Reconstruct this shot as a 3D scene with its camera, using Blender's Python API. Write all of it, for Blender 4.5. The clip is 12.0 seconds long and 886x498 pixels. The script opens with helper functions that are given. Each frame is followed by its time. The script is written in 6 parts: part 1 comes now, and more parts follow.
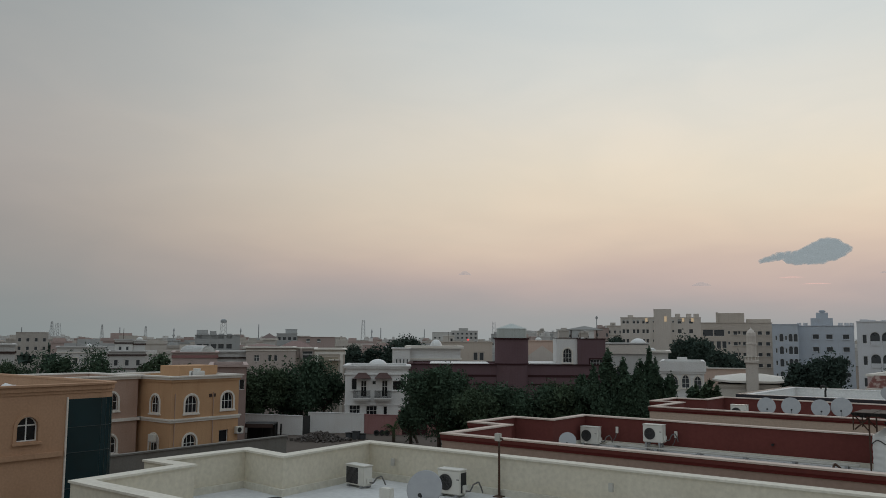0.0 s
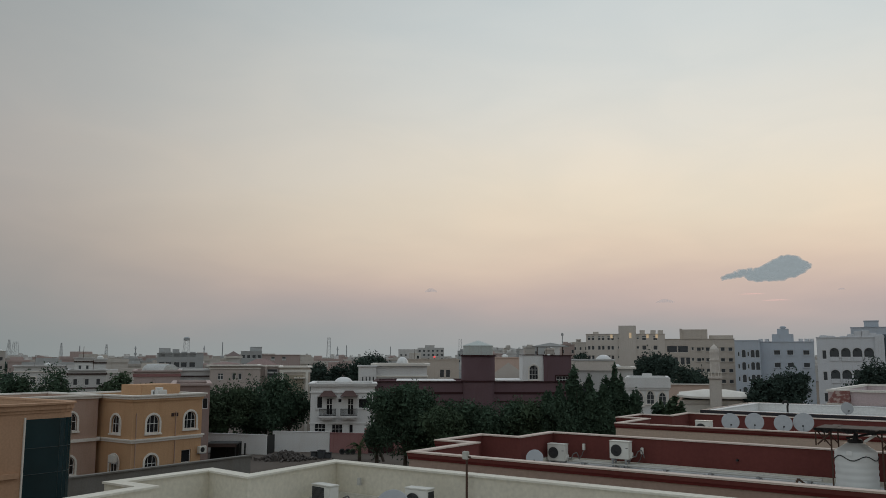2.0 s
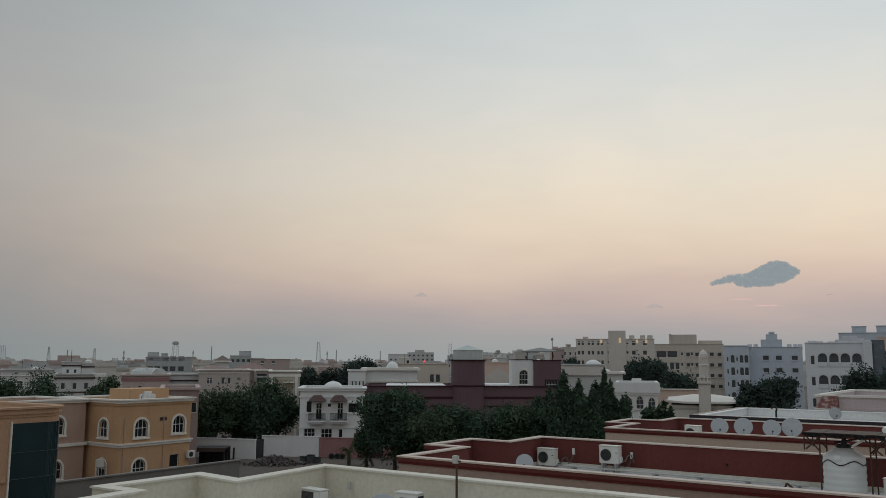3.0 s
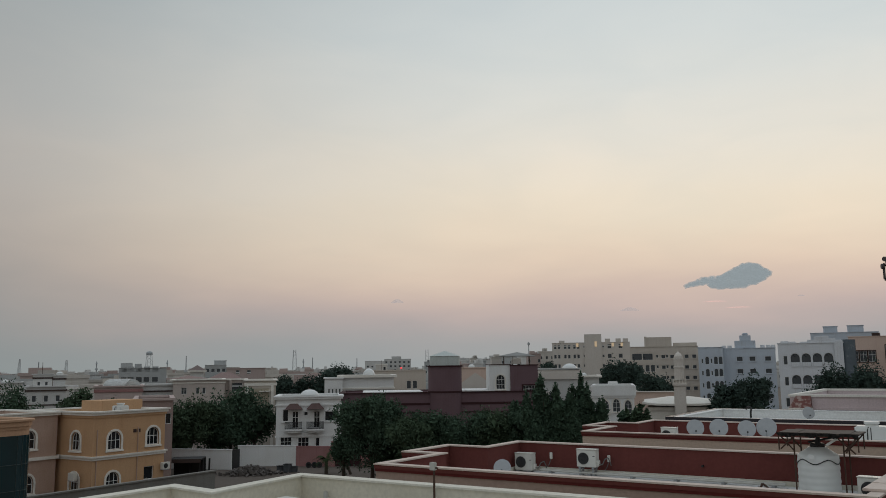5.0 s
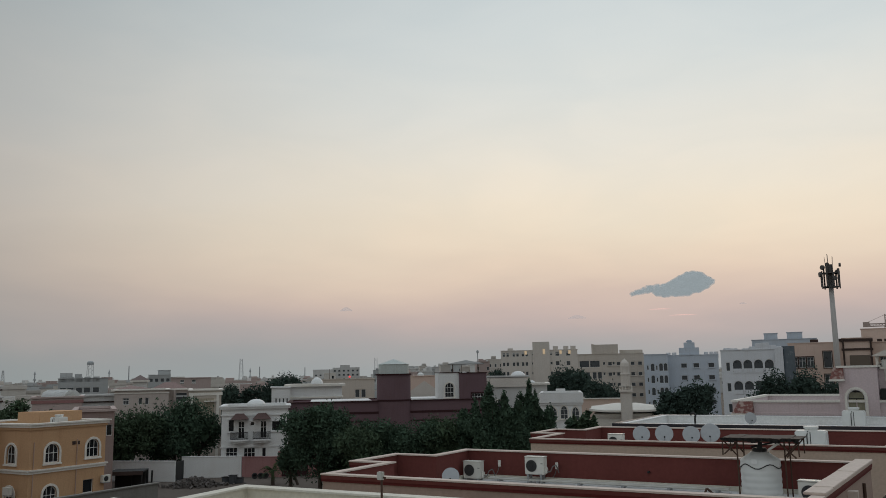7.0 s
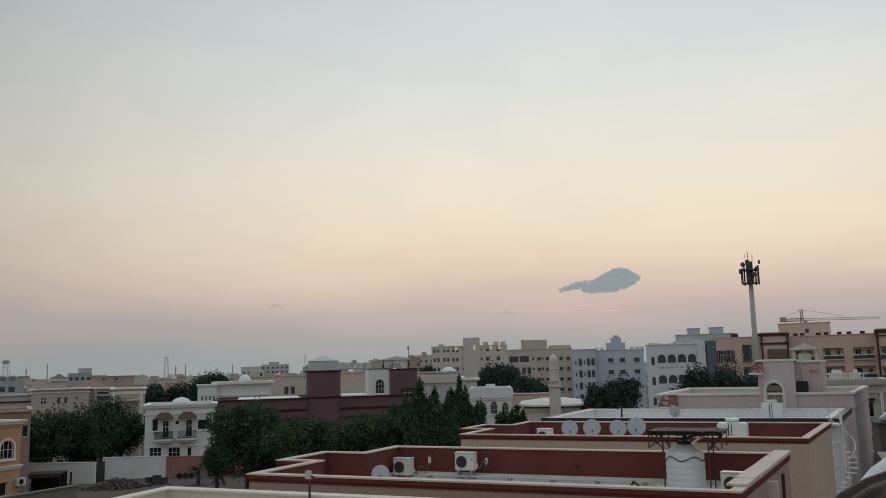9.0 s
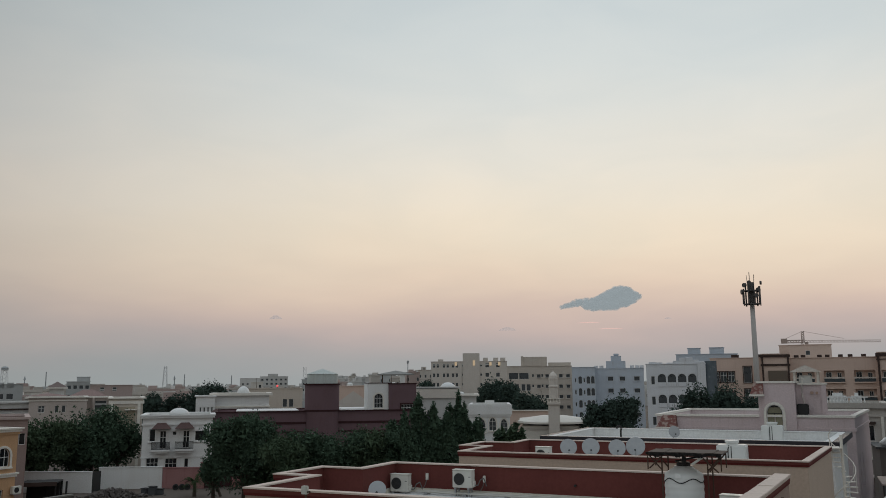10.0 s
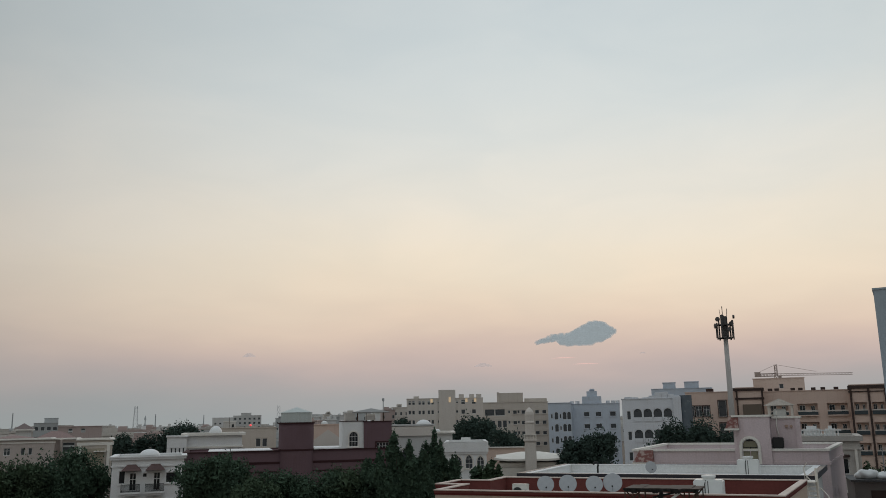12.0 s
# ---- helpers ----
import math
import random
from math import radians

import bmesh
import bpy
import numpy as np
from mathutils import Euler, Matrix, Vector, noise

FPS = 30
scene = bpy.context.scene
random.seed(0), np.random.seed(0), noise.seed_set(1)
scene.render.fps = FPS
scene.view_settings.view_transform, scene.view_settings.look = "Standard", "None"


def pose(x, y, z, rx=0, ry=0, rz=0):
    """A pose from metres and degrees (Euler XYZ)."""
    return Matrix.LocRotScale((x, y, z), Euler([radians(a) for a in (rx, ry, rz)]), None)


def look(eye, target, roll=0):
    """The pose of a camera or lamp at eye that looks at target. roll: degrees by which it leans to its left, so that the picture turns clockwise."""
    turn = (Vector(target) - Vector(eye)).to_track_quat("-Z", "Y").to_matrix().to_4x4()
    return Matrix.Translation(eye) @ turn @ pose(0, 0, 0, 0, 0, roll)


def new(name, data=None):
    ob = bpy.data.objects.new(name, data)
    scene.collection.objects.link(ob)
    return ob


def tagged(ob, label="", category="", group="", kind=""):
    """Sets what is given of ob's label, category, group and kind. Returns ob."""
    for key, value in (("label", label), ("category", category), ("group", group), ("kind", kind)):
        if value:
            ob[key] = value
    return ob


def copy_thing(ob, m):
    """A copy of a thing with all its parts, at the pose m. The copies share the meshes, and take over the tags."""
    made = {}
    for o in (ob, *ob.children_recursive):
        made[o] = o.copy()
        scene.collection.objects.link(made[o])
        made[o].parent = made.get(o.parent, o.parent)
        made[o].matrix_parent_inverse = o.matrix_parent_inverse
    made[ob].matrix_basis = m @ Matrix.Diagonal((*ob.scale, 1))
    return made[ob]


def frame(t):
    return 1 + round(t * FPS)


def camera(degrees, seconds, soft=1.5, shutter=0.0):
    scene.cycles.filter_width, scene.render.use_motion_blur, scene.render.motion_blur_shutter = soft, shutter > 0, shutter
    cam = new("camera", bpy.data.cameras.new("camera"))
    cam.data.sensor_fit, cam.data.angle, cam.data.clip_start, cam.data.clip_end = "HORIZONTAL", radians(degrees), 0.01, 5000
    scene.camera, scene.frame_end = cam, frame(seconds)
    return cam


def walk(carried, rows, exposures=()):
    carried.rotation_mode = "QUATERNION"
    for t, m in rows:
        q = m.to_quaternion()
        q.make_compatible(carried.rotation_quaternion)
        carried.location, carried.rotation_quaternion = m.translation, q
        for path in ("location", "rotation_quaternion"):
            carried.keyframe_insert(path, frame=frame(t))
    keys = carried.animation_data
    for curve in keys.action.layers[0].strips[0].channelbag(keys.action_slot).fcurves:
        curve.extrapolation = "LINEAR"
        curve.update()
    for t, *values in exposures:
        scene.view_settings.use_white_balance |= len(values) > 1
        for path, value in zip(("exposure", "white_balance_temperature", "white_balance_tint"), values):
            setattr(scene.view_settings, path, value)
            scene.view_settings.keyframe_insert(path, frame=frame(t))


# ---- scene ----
cam = camera(55.81, 12.0, soft=0.9)
PATH = [
    (0.0, look((-0.004, -0.048, 11.998), (-0.0042, 99.3856, 22.6240), 0.340)),
    (0.5, look((-0.025, -0.106, 12.013), (0.7764, 99.2730, 23.1139), 0.468)),
    (1.0, look((-0.037, -0.088, 11.982), (2.0558, 99.2193, 23.5409), 0.346)),
    (1.5, look((-0.030, -0.017, 11.999), (3.0798, 99.2038, 24.0661), 0.138)),
    (2.0, look((-0.035, 0.006, 12.007), (3.9768, 99.1210, 24.6602), 0.110)),
    (2.5, look((-0.045, 0.012, 11.995), (4.5231, 99.0621, 24.9642), 0.159)),
    (3.0, look((-0.044, 0.008, 11.991), (5.1234, 98.9979, 25.1959), 0.223)),
    (5.0, look((-0.017, 0.090, 11.991), (8.0587, 98.7899, 25.8845), -0.700)),
    (5.5, look((-0.021, 0.073, 11.992), (8.6261, 98.7027, 26.0422), -0.912)),
    (6.0, look((-0.009, 0.120, 12.004), (9.8300, 98.6120, 26.2348), -0.978)),
    (6.5, look((0.004, 0.178, 11.997), (11.7089, 98.4240, 26.5094), -0.940)),
    (7.0, look((0.019, 0.228, 11.988), (14.1015, 98.1268, 26.7398), -1.046)),
    (9.0, look((0.069, 0.458, 11.996), (22.2311, 96.9438, 26.1126), -1.463)),
    (9.5, look((0.068, 0.471, 12.014), (22.0447, 96.9230, 26.6442), -0.730)),
    (10.0, look((0.077, 0.486, 12.037), (22.0154, 96.7519, 27.8959), -0.382)),
    (10.5, look((0.105, 0.555, 12.053), (22.3877, 96.3637, 30.0551), -0.182)),
    (11.0, look((0.052, 0.404, 12.050), (22.6955, 95.7854, 31.7911), -0.314)),
    (11.5, look((0.106, 0.493, 12.061), (23.6296, 95.5649, 32.2603), -0.723)),
    (12.0, look((0.083, 0.511, 12.046), (24.7927, 95.3121, 32.1007), -1.015)),
]
walk(cam, PATH, [(0.0, -0.17), (3.0, -0.14), (6.5, -0.08), (9.0, -0.04), (9.7, -0.06), (11.0, -0.15), (12.0, -0.07)])

# world: hazy dusk sky, brightest where the sun has just set
SUNSET = 27.0  # degrees clockwise from +y


def sky():
    w = bpy.data.worlds.new("dusk_sky")
    scene.world = w
    w.use_nodes = True
    nt = w.node_tree
    nt.nodes.clear()
    N, L = nt.nodes.new, nt.links.new
    tc = N("ShaderNodeTexCoord")
    sep = N("ShaderNodeSeparateXYZ")
    L(tc.outputs["Generated"], sep.inputs[0])

    def ramp(stops):
        r = N("ShaderNodeValToRGB")
        r.color_ramp.interpolation = "B_SPLINE"
        while len(r.color_ramp.elements) < len(stops):
            r.color_ramp.elements.new(0.5)
        for e, (p, c) in zip(r.color_ramp.elements, stops):
            e.position, e.color = p, (*c, 1)
        return r

    # slow bending of the bands, as thin haze does
    nz = N("ShaderNodeTexNoise")
    nz.inputs["Scale"].default_value, nz.inputs["Detail"].default_value = 3.0, 4.0
    mp = N("ShaderNodeMapping")
    mp.inputs["Scale"].default_value = (1, 1, 4.5)
    L(tc.outputs["Generated"], mp.inputs[0])
    L(mp.outputs[0], nz.inputs[0])
    wob = N("ShaderNodeMath"); wob.operation = "MULTIPLY_ADD"
    L(nz.outputs["Fac"], wob.inputs[0])
    wob.inputs[1].default_value = 0.06
    add = N("ShaderNodeMath"); add.operation = "ADD"
    wob.inputs[2].default_value = -0.03
    L(sep.outputs["Z"], add.inputs[0]); L(wob.outputs[0], add.inputs[1])
    # stops above the view raised so the overhead sky brightens shaded walls
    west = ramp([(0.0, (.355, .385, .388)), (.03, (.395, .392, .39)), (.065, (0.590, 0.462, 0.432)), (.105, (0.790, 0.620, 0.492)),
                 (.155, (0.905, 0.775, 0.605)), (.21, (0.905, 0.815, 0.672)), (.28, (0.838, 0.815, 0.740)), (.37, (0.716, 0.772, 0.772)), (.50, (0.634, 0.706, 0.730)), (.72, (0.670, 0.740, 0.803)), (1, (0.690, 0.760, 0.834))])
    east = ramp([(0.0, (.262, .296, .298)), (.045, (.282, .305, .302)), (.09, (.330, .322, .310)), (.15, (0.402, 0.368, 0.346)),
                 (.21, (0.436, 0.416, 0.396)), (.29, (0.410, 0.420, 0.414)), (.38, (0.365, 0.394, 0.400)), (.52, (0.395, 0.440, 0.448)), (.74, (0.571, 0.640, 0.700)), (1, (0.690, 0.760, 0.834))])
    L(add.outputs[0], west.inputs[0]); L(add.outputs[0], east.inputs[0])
    dot = N("ShaderNodeVectorMath"); dot.operation = "DOT_PRODUCT"
    dot.inputs[1].default_value = (math.sin(radians(SUNSET)), math.cos(radians(SUNSET)), 0)
    L(tc.outputs["Generated"], dot.inputs[0])
    fac = N("ShaderNodeMapRange")
    fac.interpolation_type = "SMOOTHSTEP"
    fac.inputs["From Min"].default_value, fac.inputs["From Max"].default_value = 0.51, 1.02
    L(dot.outputs["Value"], fac.inputs["Value"])
    mix = N("ShaderNodeMix"); mix.data_type = "RGBA"
    L(fac.outputs[0], mix.inputs[0]); L(east.outputs[0], mix.inputs[6]); L(west.outputs[0], mix.inputs[7])
    # sky behind lifted up to a tenth to fill walls facing away from sunset
    back_lift = N("ShaderNodeMapRange")
    back_lift.inputs["From Min"].default_value, back_lift.inputs["From Max"].default_value = -1.0, 0.5
    back_lift.inputs["To Min"].default_value, back_lift.inputs["To Max"].default_value = 1.1, 1.0
    L(dot.outputs["Value"], back_lift.inputs["Value"])
    mul = N("ShaderNodeVectorMath"); mul.operation = "SCALE"
    # faint high veils: long soft streaks, a little rosier than the clear sky
    vm = N("ShaderNodeMapping")
    vm.inputs["Scale"].default_value, vm.inputs["Rotation"].default_value = (2.4, 2.4, 6.5), (0.16, 0.10, 0.0)
    L(tc.outputs["Generated"], vm.inputs[0])
    vn = N("ShaderNodeTexNoise")
    vn.inputs["Scale"].default_value, vn.inputs["Detail"].default_value, vn.inputs["Distortion"].default_value = 2.6, 7.0, 0.6
    L(vm.outputs[0], vn.inputs[0])
    vr = N("ShaderNodeMapRange")
    vr.inputs["From Min"].default_value, vr.inputs["From Max"].default_value = 0.30, 0.72
    L(vn.outputs["Fac"], vr.inputs["Value"])
    vt = N("ShaderNodeMix"); vt.data_type = "RGBA"
    vt.inputs[6].default_value, vt.inputs[7].default_value = (.965, .975, .985, 1), (1.03, 1.02, 1.015, 1)
    L(vr.outputs[0], vt.inputs[0])
    veil = N("ShaderNodeMix"); veil.data_type = "RGBA"; veil.blend_type = "MULTIPLY"
    veil.inputs[0].default_value = 1.0
    L(mix.outputs[2], veil.inputs[6]); L(vt.outputs[2], veil.inputs[7])
    L(veil.outputs[2], mul.inputs[0]); L(back_lift.outputs[0], mul.inputs["Scale"])
    bg = N("ShaderNodeBackground")
    bg.inputs["Strength"].default_value = 1.0
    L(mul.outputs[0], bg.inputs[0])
    out = N("ShaderNodeOutputWorld")
    L(bg.outputs[0], out.inputs[0])


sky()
sun = bpy.data.lights.new("afterglow", "SUN")
sun.energy, sun.angle, sun.color = 0.25, radians(25), (1, .78, .6)
sun_ob = new("afterglow", sun)
sun_ob.matrix_world = look((300 * math.sin(radians(SUNSET)), 300 * math.cos(radians(SUNSET)), 45), (0, 0, 0))


# ---- materials ----
def plaster(name, color, stain=0.25, rough=0.9, bump=0.25, tint=(.42, .36, .30), scale=1.0, streak=0.3, objvar=0.0):
    """Painted render: fine grain, broad soiling and thin run-down streaks."""
    m = bpy.data.materials.new(name)
    m.use_nodes = True
    nt = m.node_tree
    N, L = nt.nodes.new, nt.links.new
    p = nt.nodes["Principled BSDF"]
    p.inputs["Roughness"].default_value = rough
    p.inputs["Specular IOR Level"].default_value = 0.25
    tc = N("ShaderNodeTexCoord")
    n1 = N("ShaderNodeTexNoise"); n1.inputs["Scale"].default_value, n1.inputs["Detail"].default_value = 0.45 * scale, 6
    n2 = N("ShaderNodeTexNoise"); n2.inputs["Scale"].default_value, n2.inputs["Detail"].default_value = 9 * scale, 5
    mp = N("ShaderNodeMapping"); mp.inputs["Scale"].default_value = (3.2 * scale, 3.2 * scale, 0.22 * scale)
    n3 = N("ShaderNodeTexNoise"); n3.inputs["Scale"].default_value, n3.inputs["Detail"].default_value = 1.0, 5
    L(tc.outputs["Object"], n1.inputs[0]); L(tc.outputs["Object"], n2.inputs[0])
    L(tc.outputs["Object"], mp.inputs[0]); L(mp.outputs[0], n3.inputs[0])

    def rng(src, a, b, lo, hi):
        r = N("ShaderNodeMapRange")
        for k, v in zip(("From Min", "From Max", "To Min", "To Max"), (a, b, lo, hi)):
            r.inputs[k].default_value = v
        L(src, r.inputs["Value"])
        return r.outputs[0]

    dirt = tuple(c * t * 1.5 for c, t in zip(color, tint))
    m1 = N("ShaderNodeMix"); m1.data_type = "RGBA"
    m1.inputs[6].default_value, m1.inputs[7].default_value = (*color, 1), (*dirt, 1)
    L(rng(n1.outputs["Fac"], .42, .78, 0, stain), m1.inputs[0])
    m2 = N("ShaderNodeMix"); m2.data_type = "RGBA"
    m2.inputs[7].default_value = (*dirt, 1)
    L(m1.outputs[2], m2.inputs[6]); L(rng(n3.outputs["Fac"], .55, .8, 0, streak), m2.inputs[0])
    m3 = N("ShaderNodeMix"); m3.data_type = "RGBA"; m3.blend_type = "MULTIPLY"
    m3.inputs[0].default_value = 1.0
    L(m2.outputs[2], m3.inputs[6])
    gr = N("ShaderNodeCombineColor")
    g = rng(n2.outputs["Fac"], .3, .7, .9, 1.06)
    for i in range(3):
        L(g, gr.inputs[i])
    L(gr.outputs[0], m3.inputs[7])
    last = m3.outputs[2]
    if objvar:
        oi = N("ShaderNodeObjectInfo")
        hs = N("ShaderNodeHueSaturation")
        L(rng(oi.outputs["Random"], 0, 1, 1 - objvar, 1 + objvar * .6), hs.inputs["Value"])
        L(last, hs.inputs["Color"])
        last = hs.outputs[0]
    L(last, p.inputs["Base Color"])
    b = N("ShaderNodeBump"); b.inputs["Strength"].default_value, b.inputs["Distance"].default_value = bump, 0.01
    L(n2.outputs["Fac"], b.inputs["Height"]); L(b.outputs[0], p.inputs["Normal"])
    return m


def simple(name, color, rough=0.5, metal=0.0, var=0.15, scale=6.0, emit=None):
    m = bpy.data.materials.new(name)
    m.use_nodes = True
    nt = m.node_tree
    N, L = nt.nodes.new, nt.links.new
    p = nt.nodes["Principled BSDF"]
    p.inputs["Metallic"].default_value = metal
    tc = N("ShaderNodeTexCoord")
    n1 = N("ShaderNodeTexNoise"); n1.inputs["Scale"].default_value, n1.inputs["Detail"].default_value = scale, 6
    L(tc.outputs["Object"], n1.inputs[0])
    mx = N("ShaderNodeMix"); mx.data_type = "RGBA"
    mx.inputs[6].default_value = (*[c * (1 - var) for c in color], 1)
    mx.inputs[7].default_value = (*[min(1, c * (1 + var)) for c in color], 1)
    L(n1.outputs["Fac"], mx.inputs[0]); L(mx.outputs[2], p.inputs["Base Color"])
    r = N("ShaderNodeMapRange")
    r.inputs["To Min"].default_value, r.inputs["To Max"].default_value = max(.03, rough - .1), min(1, rough + .1)
    L(n1.outputs["Fac"], r.inputs["Value"]); L(r.outputs[0], p.inputs["Roughness"])
    if emit:
        p.inputs["Emission Color"].default_value = (*emit[0], 1)
        p.inputs["Emission Strength"].default_value = emit[1]
    return m


def leafmat(name, color):
    m = bpy.data.materials.new(name)
    m.use_nodes = True
    nt = m.node_tree
    N, L = nt.nodes.new, nt.links.new
    p = nt.nodes["Principled BSDF"]
    p.inputs["Roughness"].default_value = 0.85
    p.inputs["Specular IOR Level"].default_value = 0.08
    g = N("ShaderNodeNewGeometry")
    r = N("ShaderNodeValToRGB")
    e = r.color_ramp.elements
    e[0].color = (*[c * .86 for c in color], 1)
    e[1].color = (color[0] * 1.16, color[1] * 1.14, color[2] * 1.12, 1)
    L(g.outputs["Random Per Island"], r.inputs[0]); L(r.outputs[0], p.inputs["Base Color"])
    return m


def mottled(name, a, b):
    """Tiles whose coat has flaked to pale patches."""
    m = simple(name, a, .85, var=.3)
    nt = m.node_tree
    N, L = nt.nodes.new, nt.links.new
    p = nt.nodes["Principled BSDF"]
    tc, nz, r = N("ShaderNodeTexCoord"), N("ShaderNodeTexNoise"), N("ShaderNodeValToRGB")
    nz.inputs["Scale"].default_value, nz.inputs["Detail"].default_value = 3.5, 6
    r.color_ramp.elements[0].position, r.color_ramp.elements[0].color = .47, (*a, 1)
    r.color_ramp.elements[1].position, r.color_ramp.elements[1].color = .60, (*b, 1)
    L(tc.outputs["Object"], nz.inputs[0]); L(nz.outputs["Fac"], r.inputs[0]); L(r.outputs[0], p.inputs["Base Color"])
    return m


CREAM = plaster("cream_render", (.63, .59, .485), .10, streak=.10, bump=.08)
ROOFW = plaster("pale_roof_coat", (.60, .61, .60), .5, scale=.8, streak=0, tint=(.4, .4, .4))
SKIRT = plaster("roof_upstand", (.60, .58, .50), .5)
RED = plaster("brick_red_paint", (.145, .042, .036), .3, tint=(.35, .4, .4), streak=.25)
DRED = plaster("dark_red_fascia", (.115, .021, .019), .3, tint=(.4, .4, .4), streak=.3)
PCOP = plaster("pinkish_coping", (.61, .515, .455), .3, streak=0)
BEIGE = plaster("beige_render", (.53, .425, .345), .15, streak=.1, bump=.1)
SAND = plaster("sand_render", (.47, .295, .19), .3)
OCHRE = plaster("ochre_render", (.53, .33, .19), .3)
OCHRE2 = plaster("faded_ochre_render", (.46, .325, .26), .3)
WHITE = plaster("white_render", (.73, .735, .725), .2, streak=.18)
TRIM = plaster("white_trim", (.74, .71, .65), .2, streak=.1)
MAROON = plaster("maroon_render", (.150, .096, .108), .3)
MAROOND = plaster("dark_maroon_band", (.045, .018, .02), .2)
PINK = plaster("pale_pink_render", (.60, .50, .505), .22, streak=.35)
PINKW = plaster("rose_wall_render", (.33, .175, .17), .35, streak=.4)
GREYB = plaster("grey_block_wall", (.19, .185, .17), .5)
BLUEW = plaster("blue_white_render", (.49, .545, .61), .15)
WHITE2 = plaster("cool_white_render", (.66, .68, .71), .15)
FAWN = plaster("fawn_render", (.54, .485, .425), .15)
FAWN2 = plaster("pale_fawn_render", (.60, .555, .505), .15)
TAN = plaster("tan_render", (.62, .475, .40), .15)
BROWN = plaster("brown_panel", (.06, .04, .035), .2)
SLATE = plaster("blue_grey_cladding", (.36, .42, .46), .12, streak=.15)
NAVY = simple("dark_navy_edge", (.018, .018, .026), .5)
# far renders kept pale and low in contrast to paint in distance haze
FARM = [plaster("far_render_%s" % n, c, .2, objvar=.18) for n, c in
        (("sand", (.52, .49, .45)), ("white", (.60, .60, .585)), ("grey", (.45, .465, .465)), ("rose", (.46, .37, .345)))]
GLASS = simple("dark_window_glass", (.012, .015, .018), .12, var=.4, scale=.7)
# panes of far buildings, distance haze put into the grey
GLASSF = simple("hazed_window_glass", (.055, .062, .068), .3, var=.4, scale=.7)
TINT = simple("green_tinted_glass", (.008, .030, .036), .12, var=.5, scale=.5)
WFRAME = simple("white_window_frame", (.72, .72, .70), .5, var=.05)
ACW = simple("off_white_enamel", (.62, .61, .56), .45, var=.12, scale=4)
ACD = simple("black_fan_recess", (.012, .012, .013), .6)
ACG = simple("grey_fin_coil", (.06, .06, .06), .6)
PIPE = simple("pale_pipe_lagging", (.45, .44, .40), .8)
BLACK = simple("black_rubber", (.012, .012, .012), .6)
STEEL = simple("galvanised_steel", (.33, .34, .35), .45, .6)
DISHM = simple("dusty_dish_paint", (.53, .46, .385), .9, var=.15, scale=3)
RUST = simple("rusty_brown_steel", (.075, .042, .028), .85, .2, var=.5, scale=5)
WOODM = simple("weathered_grey_board", (.075, .058, .048), .9, var=.5, scale=4)
TANKM = simple("white_plastic_tank", (.66, .67, .65), .5, var=.1, scale=2)
RTILE = simple("red_brown_roof_tile", (.095, .055, .05), .8, var=.45, scale=5)
DOME = simple("pale_dome_paint", (.66, .67, .66), .5)
BARK = simple("brown_bark", (.06, .045, .034), .95, var=.4, scale=8)
LEAF = leafmat("dark_green_leaf", (.058, .094, .062))
# far leaves duller and bluer, distance haze put into the colour
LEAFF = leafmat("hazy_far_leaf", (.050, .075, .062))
LEAF2 = leafmat("olive_leaf", (.064, .096, .058))
PALML = leafmat("palm_leaf", (.03, .05, .02))


# ---- building helpers ----
def thing(name, m=None, label="", category="", group="", kind=""):
    ob = new(name)
    ob.empty_display_size = .3
    if m is not None:
        ob.matrix_world = m
    return tagged(ob, label, category, group, kind)


def part(name, bm, material, parent, label="", m=None, smooth=False):
    if isinstance(bm, bpy.types.Mesh):
        me = bm
    else:
        me = bpy.data.meshes.new(name)
        bm.to_mesh(me)
        bm.free()
        if smooth:
            for f in me.polygons:
                f.use_smooth = True
        me.materials.append(material)
    ob = new(name, me)
    ob.parent = parent
    if m is not None:
        ob.matrix_local = m
    return tagged(ob, label)


def box(bm, x0, x1, y0, y1, z0, z1, m=None, bev=0.0):
    r = bmesh.ops.create_cube(bm, size=1, matrix=Matrix.Translation(((x0 + x1) / 2, (y0 + y1) / 2, (z0 + z1) / 2)) @ Matrix.Diagonal((x1 - x0, y1 - y0, z1 - z0, 1)))
    vs = r["verts"]
    if bev:
        es = list({e for v in vs for e in v.link_edges})
        vs = [v for v in bmesh.ops.bevel(bm, geom=es, offset=bev, segments=2, affect="EDGES")["verts"]]
    if m is not None:
        bmesh.ops.transform(bm, matrix=m, verts=list(set(vs)))
    return bm


def B(*a, bev=0.0):
    return box(bmesh.new(), *a, bev=bev)


def cyl(bm, r0, r1, z0, z1, seg=20, m=None, caps=True):
    mm = Matrix.Translation((0, 0, (z0 + z1) / 2))
    bmesh.ops.create_cone(bm, cap_ends=caps, segments=seg, radius1=r0, radius2=r1, depth=z1 - z0, matrix=(m @ mm) if m is not None else mm)
    return bm


def rod(bm, a, b, r, seg=8, r2=None):
    a, b = Vector(a), Vector(b)
    q = (b - a).to_track_quat("Z", "Y").to_matrix().to_4x4()
    bmesh.ops.create_cone(bm, cap_ends=True, segments=seg, radius1=r, radius2=r if r2 is None else r2, depth=(b - a).length, matrix=Matrix.Translation((a + b) / 2) @ q)
    return bm


def tube(bm, pts, r, seg=6):
    for a, b in zip(pts, pts[1:]):
        rod(bm, a, b, r, seg)
    return bm


